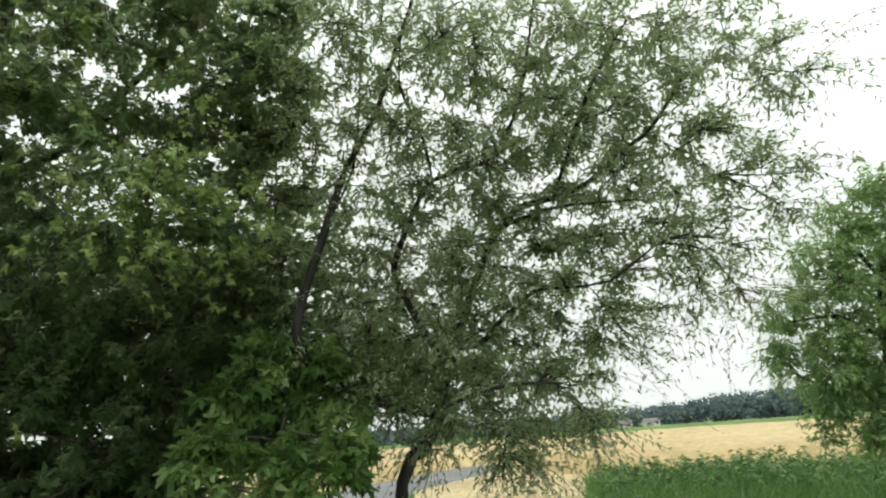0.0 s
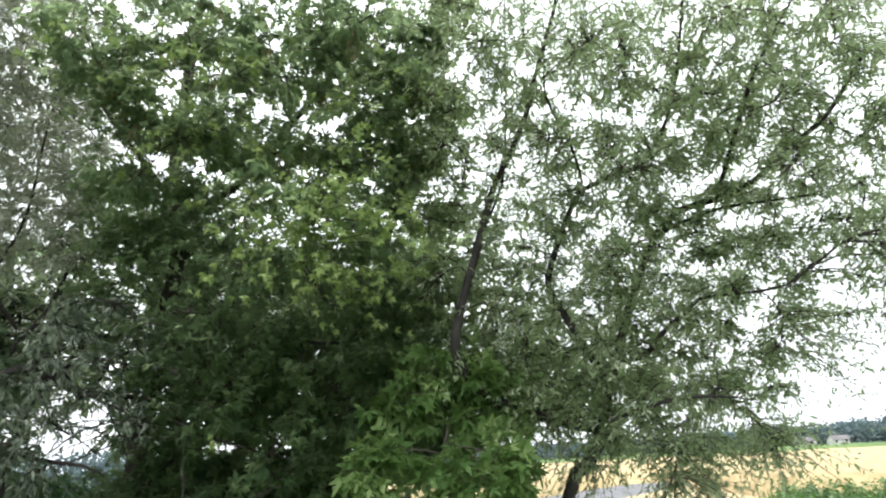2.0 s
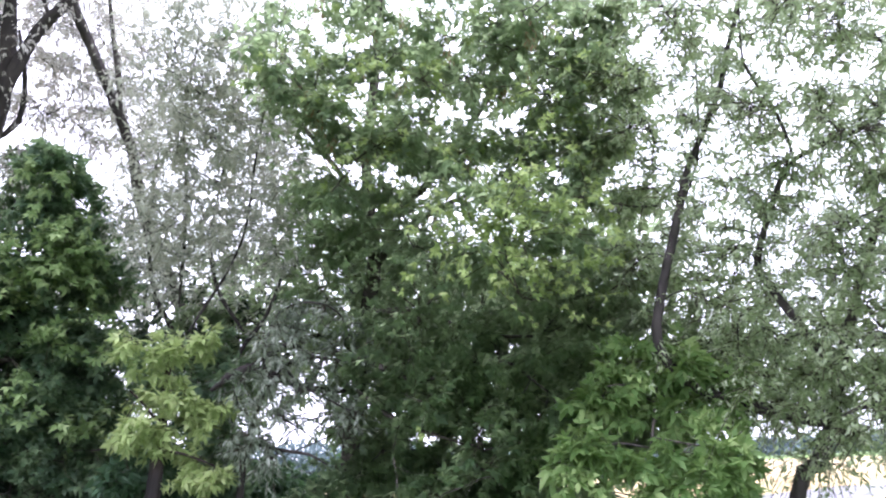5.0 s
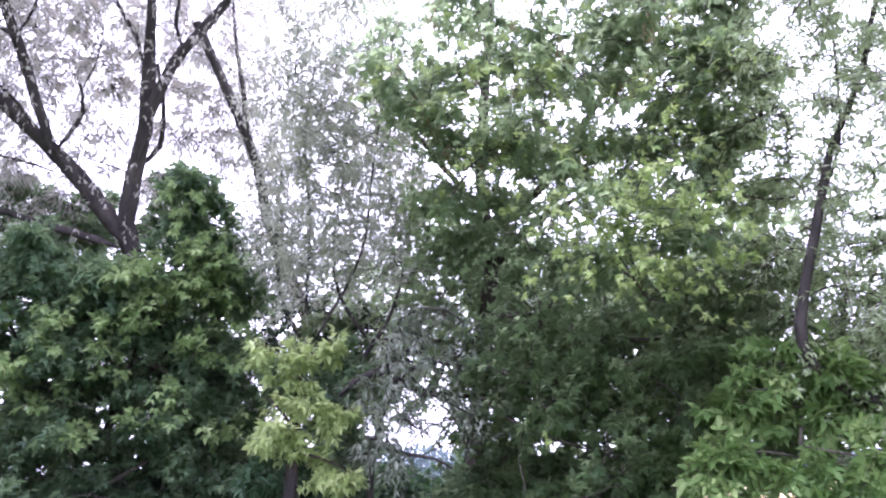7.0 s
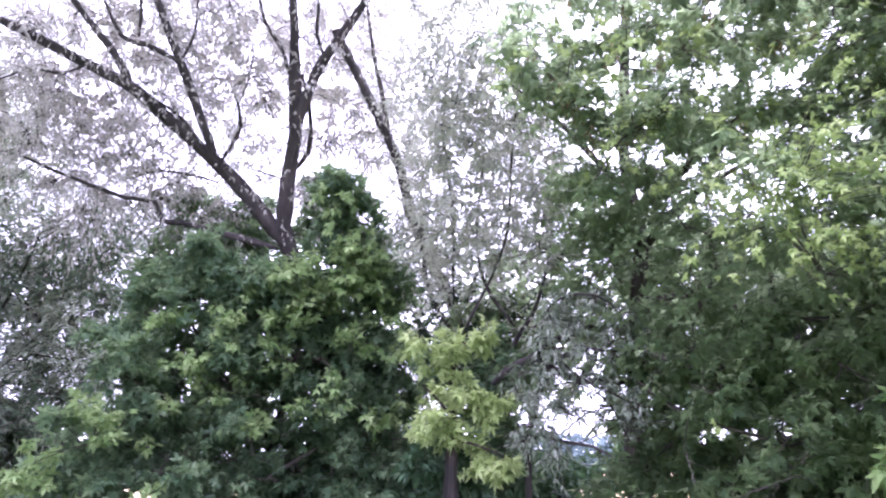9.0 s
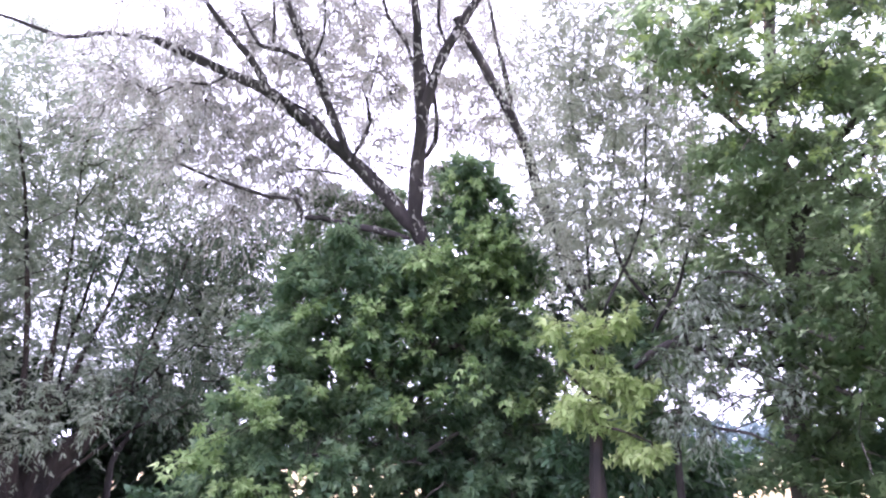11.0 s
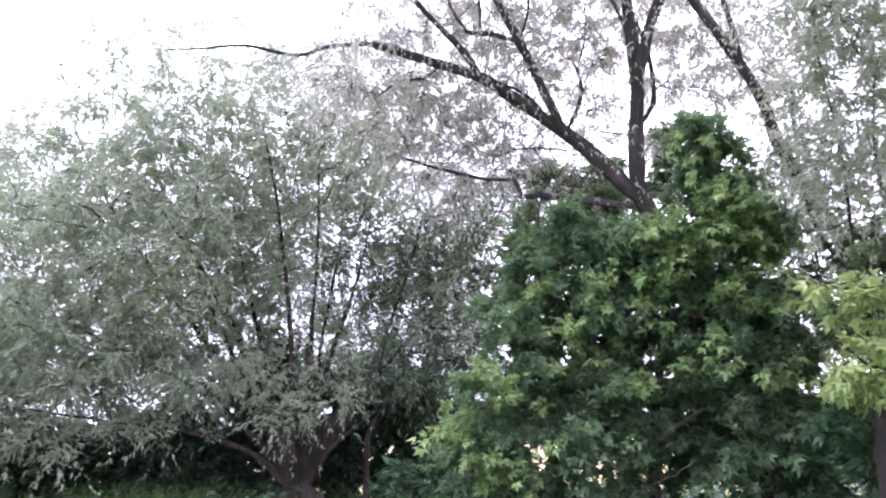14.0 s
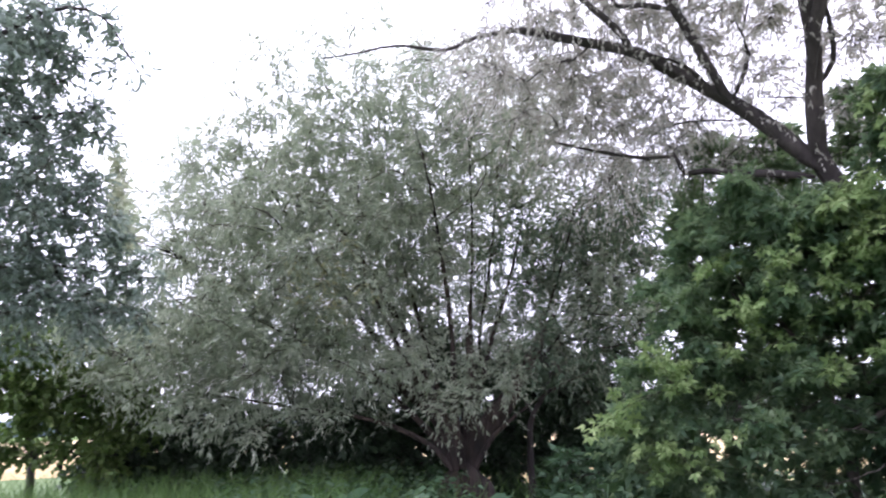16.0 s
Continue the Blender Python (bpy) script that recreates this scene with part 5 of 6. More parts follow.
ELDER_E_LIMBS = [
    ([(-6.85, 3.03, -0.05), (-6.85, 3.03, 1.08), (-6.83, 3.12, 1.75), (-6.70, 3.23, 2.55), (-6.52, 3.30, 3.25), (-6.27, 3.34, 3.93)], 0.060, 0.020),
    ([(-6.65, 3.02, 1.74), (-6.81, 2.62, 2.31), (-6.89, 2.28, 2.78), (-6.87, 2.03, 3.30)], 0.030, 0.010),
    ([(-6.83, 3.11, 1.52), (-7.13, 2.48, 1.64), (-7.36, 1.81, 1.77), (-7.48, 1.37, 1.55)], 0.030, 0.010),
    ([(-6.37, 3.04, 2.39), (-6.07, 3.46, 2.70), (-5.80, 3.70, 3.11)], 0.030, 0.010),
    ([(-6.32, 2.80, 1.43), (-6.06, 3.25, 1.73), (-5.83, 3.59, 1.82)], 0.030, 0.010),
]
ELDER_E_LOBES = [
    (-5.64, 3.03, 3.80, 0.18), (-5.50, 3.27, 3.75, 0.20), (-6.30, 2.00, 3.39, 0.25), (-6.19, 2.40, 3.20, 0.30),
    (-5.76, 2.75, 3.26, 0.29), (-5.60, 3.28, 3.48, 0.36), (-5.79, 3.13, 3.18, 0.38), (-5.57, 3.43, 3.26, 0.41),
    (-6.45, 1.76, 3.18, 0.27), (-6.45, 1.99, 2.81, 0.47), (-6.17, 2.59, 2.90, 0.52), (-5.86, 3.20, 2.76, 0.52),
    (-5.62, 3.59, 2.63, 0.36), (-6.66, 1.60, 2.28, 0.36), (-6.76, 1.36, 1.81, 0.49), (-6.54, 2.02, 2.11, 0.55),
    (-6.28, 2.61, 2.15, 0.58), (-5.96, 3.21, 2.03, 0.58), (-5.74, 3.54, 1.92, 0.36), (-6.81, 1.11, 1.36, 0.44),
    (-5.58, 3.71, 2.32, 0.25), (-5.54, 3.81, 1.81, 0.25), (-5.54, 3.82, 1.42, 0.27), (-6.59, 1.58, 2.81, 0.25),
    (-6.62, 1.81, 1.44, 0.58), (-6.37, 2.45, 1.44, 0.58), (-6.07, 3.04, 1.43, 0.49), (-5.80, 3.46, 1.33, 0.44),
    (-6.69, 1.56, 1.15, 0.41), (-7.40, 2.35, 3.32, 0.51), (-7.14, 3.07, 3.11, 0.55), (-6.75, 3.72, 3.20, 0.51),
    (-7.56, 2.27, 2.63, 0.64), (-7.24, 3.09, 2.49, 0.64), (-6.82, 3.84, 2.46, 0.64), (-7.74, 1.93, 1.77, 0.64),
    (-7.45, 2.74, 1.64, 0.64), (-7.07, 3.51, 1.63, 0.64), (-6.69, 4.11, 1.62, 0.58), (-7.83, 1.58, 1.19, 0.51),
    (-6.57, 4.09, 2.93, 0.45), (-6.03, 1.96, 3.57, 0.19), (-6.00, 2.23, 3.33, 0.24), (-6.31, 1.60, 3.08, 0.24),
    (-6.13, 2.16, 2.97, 0.32), (-5.93, 2.48, 3.17, 0.24), (-5.78, 2.71, 3.26, 0.22), (-5.66, 2.88, 3.32, 0.24),
    (-5.33, 3.26, 3.56, 0.21), (-5.29, 3.06, 3.96, 0.12), (-5.35, 2.87, 4.10, 0.11), (-5.33, 3.39, 3.30, 0.24),
    (-6.43, 1.53, 2.57, 0.21), (-6.08, 2.42, 2.66, 0.37), (-5.89, 2.79, 2.64, 0.37), (-6.27, 2.54, 3.46, 0.20),
    (-6.41, 2.29, 3.39, 0.23), (-6.38, 2.46, 3.22, 0.28), (-6.28, 2.71, 3.15, 0.25), (-6.16, 2.91, 3.20, 0.23),
    (-5.71, 3.64, 3.14, 0.23), (-5.70, 3.74, 2.87, 0.23), (-7.44, 2.24, 4.06, 0.23), (-7.24, 2.59, 4.24, 0.21),
    (-7.10, 2.85, 4.32, 0.18), (-7.30, 2.33, 4.37, 0.20), (-7.58, 2.08, 3.81, 0.23), (-7.26, 2.73, 4.02, 0.20),
    (-6.94, 2.57, 3.94, 0.19), (-6.87, 2.80, 3.87, 0.19), (-6.84, 2.92, 3.78, 0.22), (-6.40, 3.27, 4.45, 0.16),
    (-6.43, 3.44, 4.16, 0.22), (-6.58, 3.25, 4.04, 0.19), (-5.78, 3.47, 2.64, 0.19), (-5.66, 3.69, 2.42, 0.19),
    (-5.79, 3.55, 2.16, 0.21), (-5.58, 3.73, 2.74, 0.16), (-5.80, 3.35, 2.91, 0.19), (-5.65, 3.77, 2.05, 0.20),
    (-5.84, 3.52, 1.75, 0.22), (-5.60, 3.87, 1.63, 0.20),
]
tree("box_elder_bush", "dense domed box elder bush below the forked willow", "bush", ELDER_E_LIMBS, ELDER_E_LOBES, LIT_BLUE_MAPLE, BARK_GREY, 26, shoots=45, twigs=490, per_twig=10, size=0.108, twig_droop=0.12, thin=(2.3, 4.2, 0.6), clumps=11, twig_share=0.5, spray=0.24, spray_depth=0.035, spray_fall=0.5, sprays=0.86, core=BUSH_CORE, shape=PINNATE, flat=0.5, hang=0.35, young=BUSH_YOUNG_AND_LIT, young_mat=PALE_MAPLE, young_leaf=PALE_LEAF, loose=240, edge=(-4.6, 1.4), single=LIT_BLUE_LEAF)

ELDER_F_LIMBS = [
    ([(-4.40, 3.39, -0.05), (-4.40, 3.39, 1.43), (-4.40, 3.40, 1.71), (-4.37, 3.39, 2.13), (-4.33, 3.37, 2.47)], 0.115, 0.020),
    ([(-4.32, 3.34, 1.71), (-4.21, 3.46, 1.67), (-4.07, 3.62, 1.58)], 0.015, 0.006),
    ([(-4.31, 3.34, 1.87), (-4.39, 3.22, 2.04), (-4.44, 3.15, 2.12)], 0.015, 0.006),
]
ELDER_F_LOBES = [
    (-4.45, 3.10, 2.50, 0.06), (-4.31, 3.30, 2.40, 0.12), (-4.21, 3.40, 2.47, 0.08), (-4.09, 3.52, 2.51, 0.05),
    (-4.30, 3.34, 2.23, 0.11), (-4.43, 3.23, 1.98, 0.12), (-4.30, 3.38, 2.02, 0.12), (-4.18, 3.51, 1.97, 0.09),
    (-4.34, 3.35, 1.81, 0.11), (-4.45, 3.22, 1.85, 0.05), (-4.17, 3.55, 1.63, 0.07), (-4.04, 3.67, 1.52, 0.07),
    (-4.11, 3.60, 1.55, 0.05), (-4.23, 3.45, 2.08, 0.09), (-4.07, 3.62, 2.03, 0.04),
]
tree("yellow_box_elder_sapling", "yellow-green young box elder shoot in front of the shade", "sapling", ELDER_F_LIMBS, ELDER_F_LOBES, FRESH, BARK_OLD, 27, shoots=50, twigs=1350, per_twig=9, size=0.115, clumps=28, twig_share=0.5, spray=0.13, spray_depth=0.03, spray_fall=0.6, sprays=0.65, twig_droop=0.15, shape=PINNATE, flat=0.5, hang=0.5, loose=200, edge=(-3.6, 2.2), single=FRESH_LEAF)

ELDER_N_LIMBS = [
    ([(-4.80, 4.30, -0.05), (-4.80, 4.30, 1.28), (-4.80, 4.31, 1.66), (-4.79, 4.29, 2.15), (-4.76, 4.25, 2.56)], 0.030, 0.010),
    ([(-4.73, 4.24, 1.85), (-4.61, 4.34, 2.09), (-4.54, 4.39, 2.24)], 0.015, 0.006),
]
ELDER_N_LOBES = [
    (-4.70, 4.16, 2.60, 0.22), (-4.62, 4.29, 2.34, 0.22), (-4.75, 4.20, 2.05, 0.22), (-4.83, 4.13, 1.76, 0.21),
    (-4.64, 4.33, 1.80, 0.18), (-4.82, 4.09, 2.35, 0.18), (-4.89, 4.07, 1.47, 0.24), (-4.65, 4.32, 1.46, 0.24),
    (-5.01, 3.85, 2.46, 0.21),
]
tree("box_elder_sapling", "slim dark green box elder sapling under the grey willow", "sapling", ELDER_N_LIMBS, ELDER_N_LOBES, LIT_BLUE_MAPLE, BARK_GREY, 36, shoots=50, twigs=620, per_twig=10, size=0.13, clumps=22, twig_share=0.5, spray=0.18, spray_depth=0.045, spray_fall=0.6, sprays=0.65, twig_droop=0.15, shape=PINNATE, flat=0.5, hang=0.5)

POLLARD_CORE = [
    (-8.95, -3.36, 4.58, 0.87), (-8.94, -2.47, 5.29, 0.87), (-9.03, -1.56, 5.47, 0.79), (-9.14, -3.66, 3.55, 0.87),
    (-9.35, -2.67, 3.97, 0.87), (-9.39, -1.75, 4.45, 0.79), (-9.16, -3.99, 2.66, 0.79), (-9.45, -3.12, 2.83, 0.87),
    (-9.62, -2.16, 3.22, 0.79), (-9.68, -1.31, 3.54, 0.71), (-9.69, -2.38, 2.23, 0.63), (-9.10, -0.79, 5.47, 0.71),
    (-9.16, 0.15, 5.31, 0.63), (-9.52, 0.75, 4.10, 0.63), (-9.57, 1.34, 3.46, 0.71), (-9.69, 1.46, 2.54, 0.63),
    (-9.43, -3.38, 2.15, 0.63), (-9.00, -4.41, 2.43, 0.56), (-9.31, -2.20, 4.77, 0.89), (-9.62, -2.13, 3.79, 0.89),
    (-9.58, -1.44, 4.36, 0.73), (-9.71, -0.62, 4.16, 0.73), (-9.60, 0.21, 4.53, 0.65), (-9.58, 1.14, 4.28, 0.65),
    (-9.84, -1.82, 2.93, 0.73), (-9.09, -4.77, 2.85, 0.48), (-9.39, -4.13, 2.89, 0.48), (-9.65, -3.41, 2.91, 0.48),
    (-9.87, -2.64, 2.94, 0.48), (-10.03, -1.80, 2.95, 0.48), (-9.17, -4.74, 2.30, 0.48), (-9.46, -4.10, 2.31, 0.48),
    (-9.72, -3.39, 2.32, 0.48), (-9.94, -2.62, 2.32, 0.48), (-10.09, -1.79, 2.32, 0.48), (-10.12, -1.78, 1.86, 0.48),
    (-9.57, -1.14, 3.66, 0.47), (-9.63, -1.45, 3.20, 0.43), (-9.69, -1.06, 3.05, 0.47), (-9.76, -0.75, 2.59, 0.39),
    (-9.73, -1.29, 2.60, 0.39), (-9.68, -1.67, 2.60, 0.35),
]
WILLOW_G_LIMBS = [
    ([(-9.15, -0.39, -0.05), (-9.15, -0.39, 0.45), (-9.18, -0.40, 0.75), (-9.20, -0.42, 1.02)], 0.290, 0.330),
    ([(-9.23, -0.46, 0.82), (-9.21, -0.57, 1.28), (-9.16, -0.82, 1.66), (-9.03, -1.21, 1.93), (-8.92, -1.62, 2.10)], 0.190, 0.040),
    ([(-9.23, -0.39, 0.82), (-9.26, -0.15, 1.34), (-9.20, 0.20, 1.82), (-9.10, 0.50, 2.30), (-8.96, 0.78, 2.78)], 0.170, 0.040),
    ([(-9.33, -0.43, 0.81), (-9.37, -0.34, 1.48), (-9.36, -0.28, 2.04), (-9.26, -0.31, 2.61)], 0.150, 0.040),
    ([(-9.09, -0.45, 0.93), (-9.12, -0.50, 1.47), (-9.07, -0.53, 2.51), (-8.89, -0.65, 3.58), (-8.58, -0.81, 4.62), (-8.38, -0.93, 5.08)], 0.081, 0.010, 0.45),
    ([(-9.19, -0.38, 0.92), (-9.22, -0.25, 1.46), (-9.17, -0.02, 2.44), (-9.03, 0.25, 3.30), (-8.83, 0.42, 4.07)], 0.081, 0.010, 0.45),
    ([(-8.99, -0.50, 0.91), (-9.01, -0.66, 1.44), (-8.97, -1.10, 2.23), (-8.86, -1.44, 2.93), (-8.70, -1.71, 3.56)], 0.087, 0.010, 0.45),
    ([(-8.99, -0.55, 0.94), (-9.01, -0.79, 1.34), (-8.96, -1.38, 1.89), (-8.80, -2.20, 2.38), (-8.55, -2.98, 2.78)], 0.068, 0.010, 0.45),
    ([(-9.29, -0.32, 0.92), (-9.31, -0.11, 1.42), (-9.29, 0.25, 1.87), (-9.22, 0.70, 2.36), (-9.03, 1.29, 3.05)], 0.074, 0.010, 0.45),
    ([(-9.39, -0.43, 0.91), (-9.42, -0.39, 1.53), (-9.37, -0.31, 2.54), (-9.14, -0.24, 3.86), (-8.74, -0.25, 5.06)], 0.062, 0.008, 0.45),
    ([(-9.49, -0.54, 0.90), (-9.51, -0.76, 1.50), (-9.34, -1.73, 2.86), (-8.93, -2.57, 4.01), (-8.44, -3.07, 5.01)], 0.062, 0.010, 0.45),
    ([(-8.89, -0.55, 0.92), (-8.90, -0.85, 1.25), (-8.83, -1.63, 1.56), (-8.65, -2.55, 1.70), (-8.41, -3.29, 1.84)], 0.056, 0.008, 0.45),
    ([(-9.59, -0.36, 0.89), (-9.62, -0.22, 1.45), (-9.57, -0.15, 2.56), (-9.38, 0.03, 3.68), (-9.05, 0.12, 4.77)], 0.056, 0.008, 0.45),
    ([(-9.49, -0.33, 0.90), (-9.51, -0.13, 1.42), (-9.44, 0.51, 2.38), (-9.24, 0.91, 3.40), (-8.97, 1.14, 4.32)], 0.056, 0.008, 0.45),
    ([(-9.69, -0.51, 0.88), (-9.72, -0.61, 1.46), (-9.62, -0.99, 2.89), (-9.34, -1.28, 4.10), (-8.81, -1.38, 5.52)], 0.056, 0.008, 0.45),
    ([(-9.09, -0.29, 0.90), (-9.10, -0.03, 1.33), (-9.06, 0.58, 1.79), (-8.97, 1.14, 2.06)], 0.050, 0.008, 0.45),
    ([(-9.41, -0.74, 1.55), (-9.40, -0.90, 2.05), (-9.28, -1.16, 2.62), (-9.12, -1.46, 3.19), (-8.88, -1.75, 3.65), (-8.59, -2.05, 4.10)], 0.085, 0.020),
]
WILLOW_G_LOBES = [
    (-8.05, -2.70, 5.59, 0.71), (-8.11, -1.73, 5.90, 0.78), (-8.20, -0.74, 5.92, 0.78), (-8.29, 0.26, 5.71, 0.74),
    (-8.19, -3.40, 4.77, 0.71), (-8.50, -2.49, 4.71, 0.85), (-8.70, -1.36, 4.76, 0.85), (-8.75, -0.19, 4.75, 0.82),
    (-8.67, 0.90, 4.69, 0.78), (-8.34, -3.87, 3.74, 0.71), (-8.71, -2.94, 3.66, 0.85), (-8.98, -1.83, 3.63, 0.85),
    (-9.07, -0.65, 3.70, 0.78), (-8.41, -4.17, 2.71, 0.67), (-8.77, -3.33, 2.60, 0.78), (-9.04, -2.40, 2.62, 0.78),
    (-9.20, -1.48, 2.62, 0.56), (-9.23, -0.08, 2.82, 0.48), (-9.16, 0.79, 2.79, 0.67), (-8.75, -3.50, 2.09, 0.48),
    (-9.02, -2.67, 2.09, 0.48), (-8.21, -4.44, 2.36, 0.51), (-8.04, -4.65, 2.74, 0.44), (-8.84, 1.62, 3.16, 0.59),
    (-8.34, -1.90, 5.17, 0.73), (-8.41, -3.02, 4.24, 0.73), (-8.42, 0.60, 5.14, 0.59), (-8.11, -2.32, 2.71, 0.60),
    (-8.00, -2.91, 2.20, 0.53), (-8.27, -1.82, 2.26, 0.50), (-7.78, -3.31, 2.80, 0.60), (-7.95, -2.44, 3.40, 0.60),
    (-8.36, -1.24, 2.13, 0.33), (-8.18, -1.69, 3.10, 0.53), (-7.68, -2.84, 3.94, 0.60), (-7.75, -3.57, 2.19, 0.47),
    (-8.01, -1.55, 3.87, 0.53), (-9.38, -3.45, 3.75, 0.89), (-9.45, -2.40, 4.56, 0.89), (-9.48, -3.73, 2.61, 0.81),
    (-9.80, -2.73, 2.47, 0.81), (-9.68, -1.31, 4.36, 0.81), (-8.88, -4.23, 4.42, 0.49), (-9.75, 1.82, 3.01, 0.49),
    (-9.36, 1.59, 3.62, 0.51), (-9.24, 2.20, 3.47, 0.35), (-9.02, 2.21, 4.30, 0.27), (-10.06, -0.34, 4.28, 0.79),
    (-10.24, -0.86, 3.47, 0.71), (-10.36, -0.05, 2.64, 0.67), (-9.80, -0.66, 5.07, 0.79), (-9.79, 0.34, 5.04, 0.71),
    (-10.08, -1.35, 4.04, 0.71), (-10.05, 1.13, 3.81, 0.71), (-8.49, 0.13, 1.98, 0.27), (-8.49, -1.06, 2.00, 0.24),
    (-8.52, -0.53, 1.80, 0.24), (-8.51, -0.20, 1.89, 0.19), (-8.52, -0.67, 1.64, 0.15), (-8.48, 0.14, 2.18, 0.30),
    (-8.50, -0.26, 2.12, 0.24), (-8.49, -0.79, 2.19, 0.27), (-8.82, -1.29, 5.71, 0.48), (-8.78, -0.78, 5.89, 0.44),
    (-8.84, -0.28, 5.81, 0.44), (-9.04, -0.54, 5.38, 0.48), (-8.95, 0.21, 5.57, 0.44), (-9.04, -1.02, 5.28, 0.48),
    (-9.08, 0.60, 5.22, 0.40), (-9.17, 0.01, 5.07, 0.44), (-8.66, -1.05, 2.35, 0.26), (-8.64, -1.38, 2.22, 0.25),
    (-8.52, -0.41, 1.84, 0.18), (-8.60, -0.71, 2.01, 0.18), (-8.53, -1.56, 2.02, 0.18), (-7.75, -3.85, 1.89, 0.22),
    (-7.94, -3.42, 1.74, 0.23), (-8.08, -3.03, 1.62, 0.20), (-8.19, -2.68, 1.55, 0.18), (-8.29, -2.33, 1.60, 0.19),
    (-7.85, -3.63, 1.63, 0.12), (-8.03, -3.19, 1.52, 0.12), (-8.16, -2.79, 1.43, 0.11), (-8.37, -1.96, 1.60, 0.16),
]
POLLARD_YOUNG = [
    (-8.12, -1.97, 3.13, 0.23), (-8.05, -2.20, 3.20, 0.16), (-8.18, -1.80, 2.96, 0.16), (-8.12, -2.10, 2.95, 0.15),
]
tree("pollard_willow_tree", "old pollard willow with a thick cracked trunk and glare-lightened silver dome", "tree", WILLOW_G_LIMBS, WILLOW_G_LOBES, SILVER, BARK_OLD, 28, shape=SLIM, twig_share=0.25, shoots=32, twigs=1100, per_twig=9, size=0.07, scatter=0.2, core=POLLARD_CORE, young=POLLARD_YOUNG, young_mat=PALE_WILLOW, thin=(2.5, 5.5, 0.75), twig_droop=0.25, hang=0.4, twig_length=0.55)

ORCHARD_I_LIMBS = [
    ([(-5.90, -4.87, -0.05), (-5.90, -4.87, 1.17), (-5.90, -4.90, 1.82), (-5.88, -4.80, 2.73), (-5.70, -4.67, 3.66), (-5.44, -4.47, 4.55)], 0.090, 0.030),
    ([(-5.72, -4.67, 2.70), (-6.10, -4.10, 2.91), (-6.37, -3.65, 2.90)], 0.030, 0.008),
    ([(-5.56, -4.55, 3.60), (-5.73, -4.03, 4.11), (-5.91, -3.65, 4.24)], 0.030, 0.008),
    ([(-5.30, -4.35, 4.46), (-5.40, -3.83, 4.93), (-5.60, -3.46, 4.99), (-5.90, -3.28, 4.66)], 0.030, 0.006),
]
ORCHARD_I_LOBES = [
    (-5.44, -4.04, 4.85, 0.44), (-5.61, -3.76, 4.89, 0.26), (-5.73, -3.44, 5.01, 0.13), (-5.64, -4.19, 4.33, 0.35),
    (-5.91, -3.94, 4.14, 0.32), (-6.02, -3.71, 4.21, 0.17), (-5.89, -4.23, 3.72, 0.47), (-6.13, -3.91, 3.64, 0.26),
    (-6.09, -4.22, 3.11, 0.52), (-6.31, -3.86, 3.16, 0.35), (-6.54, -3.53, 2.94, 0.23), (-6.22, -4.19, 2.58, 0.47),
    (-6.44, -3.86, 2.51, 0.32), (-5.26, -4.44, 4.64, 0.64), (-5.56, -4.59, 3.85, 0.70), (-5.82, -4.65, 2.96, 0.70),
    (-5.62, -4.02, 4.58, 0.32), (-5.83, -3.70, 4.58, 0.17), (-6.06, -4.14, 3.41, 0.35), (-6.28, -3.72, 3.52, 0.20),
    (-6.29, -4.01, 2.84, 0.35), (-6.54, -3.66, 2.62, 0.23), (-6.12, -4.30, 2.77, 0.41), (-5.99, -4.01, 3.85, 0.29),
    (-6.43, -3.61, 3.24, 0.17), (-5.62, -3.63, 5.01, 0.10), (-5.76, -3.49, 4.92, 0.08), (-5.90, -3.37, 4.80, 0.06),
    (-5.99, -3.30, 4.70, 0.05), (-6.01, -3.66, 4.29, 0.15), (-6.12, -3.59, 4.13, 0.09), (-5.98, -3.79, 4.19, 0.17),
    (-6.26, -3.72, 3.59, 0.15), (-6.18, -3.75, 3.78, 0.10), (-6.40, -3.61, 3.34, 0.13), (-6.50, -3.55, 3.09, 0.20),
    (-6.61, -3.37, 3.00, 0.13), (-6.69, -3.24, 2.91, 0.07), (-6.60, -3.49, 2.73, 0.20), (-6.52, -3.72, 2.52, 0.22),
    (-6.66, -3.45, 2.53, 0.14), (-6.20, -3.92, 3.39, 0.20), (-5.77, -4.15, 4.13, 0.23), (-5.54, -3.95, 4.80, 0.23),
    (-5.68, -3.87, 4.67, 0.15),
]
tree("orchard_tree", "dark bluish-green tree with hanging sprays of small leaves", "tree", ORCHARD_I_LIMBS, ORCHARD_I_LOBES, FRUIT, BARK, 29, twig_share=0.4, shoots=60, twigs=1700, per_twig=9, size=0.045, twig_droop=0.35, hang=0.5, scatter=0.1, shape=BLUNT)

SHRUB_H_LIMBS = [
    ([(-9.00, -5.70, -0.05), (-9.00, -5.70, 1.07), (-8.92, -5.86, 1.62), (-8.82, -5.97, 2.16), (-8.75, -6.02, 2.58)], 0.070, 0.020),
    ([(-9.14, -5.45, 0.99), (-9.18, -5.41, 1.33), (-9.24, -5.33, 1.61), (-9.31, -5.18, 1.96)], 0.050, 0.015),
    ([(-9.16, -5.43, 0.99), (-9.12, -5.53, 1.47), (-9.06, -5.62, 1.89)], 0.040, 0.012),
    ([(-9.03, -5.64, 1.04), (-8.96, -5.78, 1.48), (-8.99, -5.73, 1.96)], 0.035, 0.012),
    ([(-9.08, -5.56, 1.01), (-9.14, -5.49, 1.61), (-9.14, -5.48, 2.03)], 0.030, 0.010),
    ([(-9.12, -5.48, 1.00), (-9.28, -5.25, 1.39), (-9.42, -4.99, 1.67)], 0.030, 0.010),
]
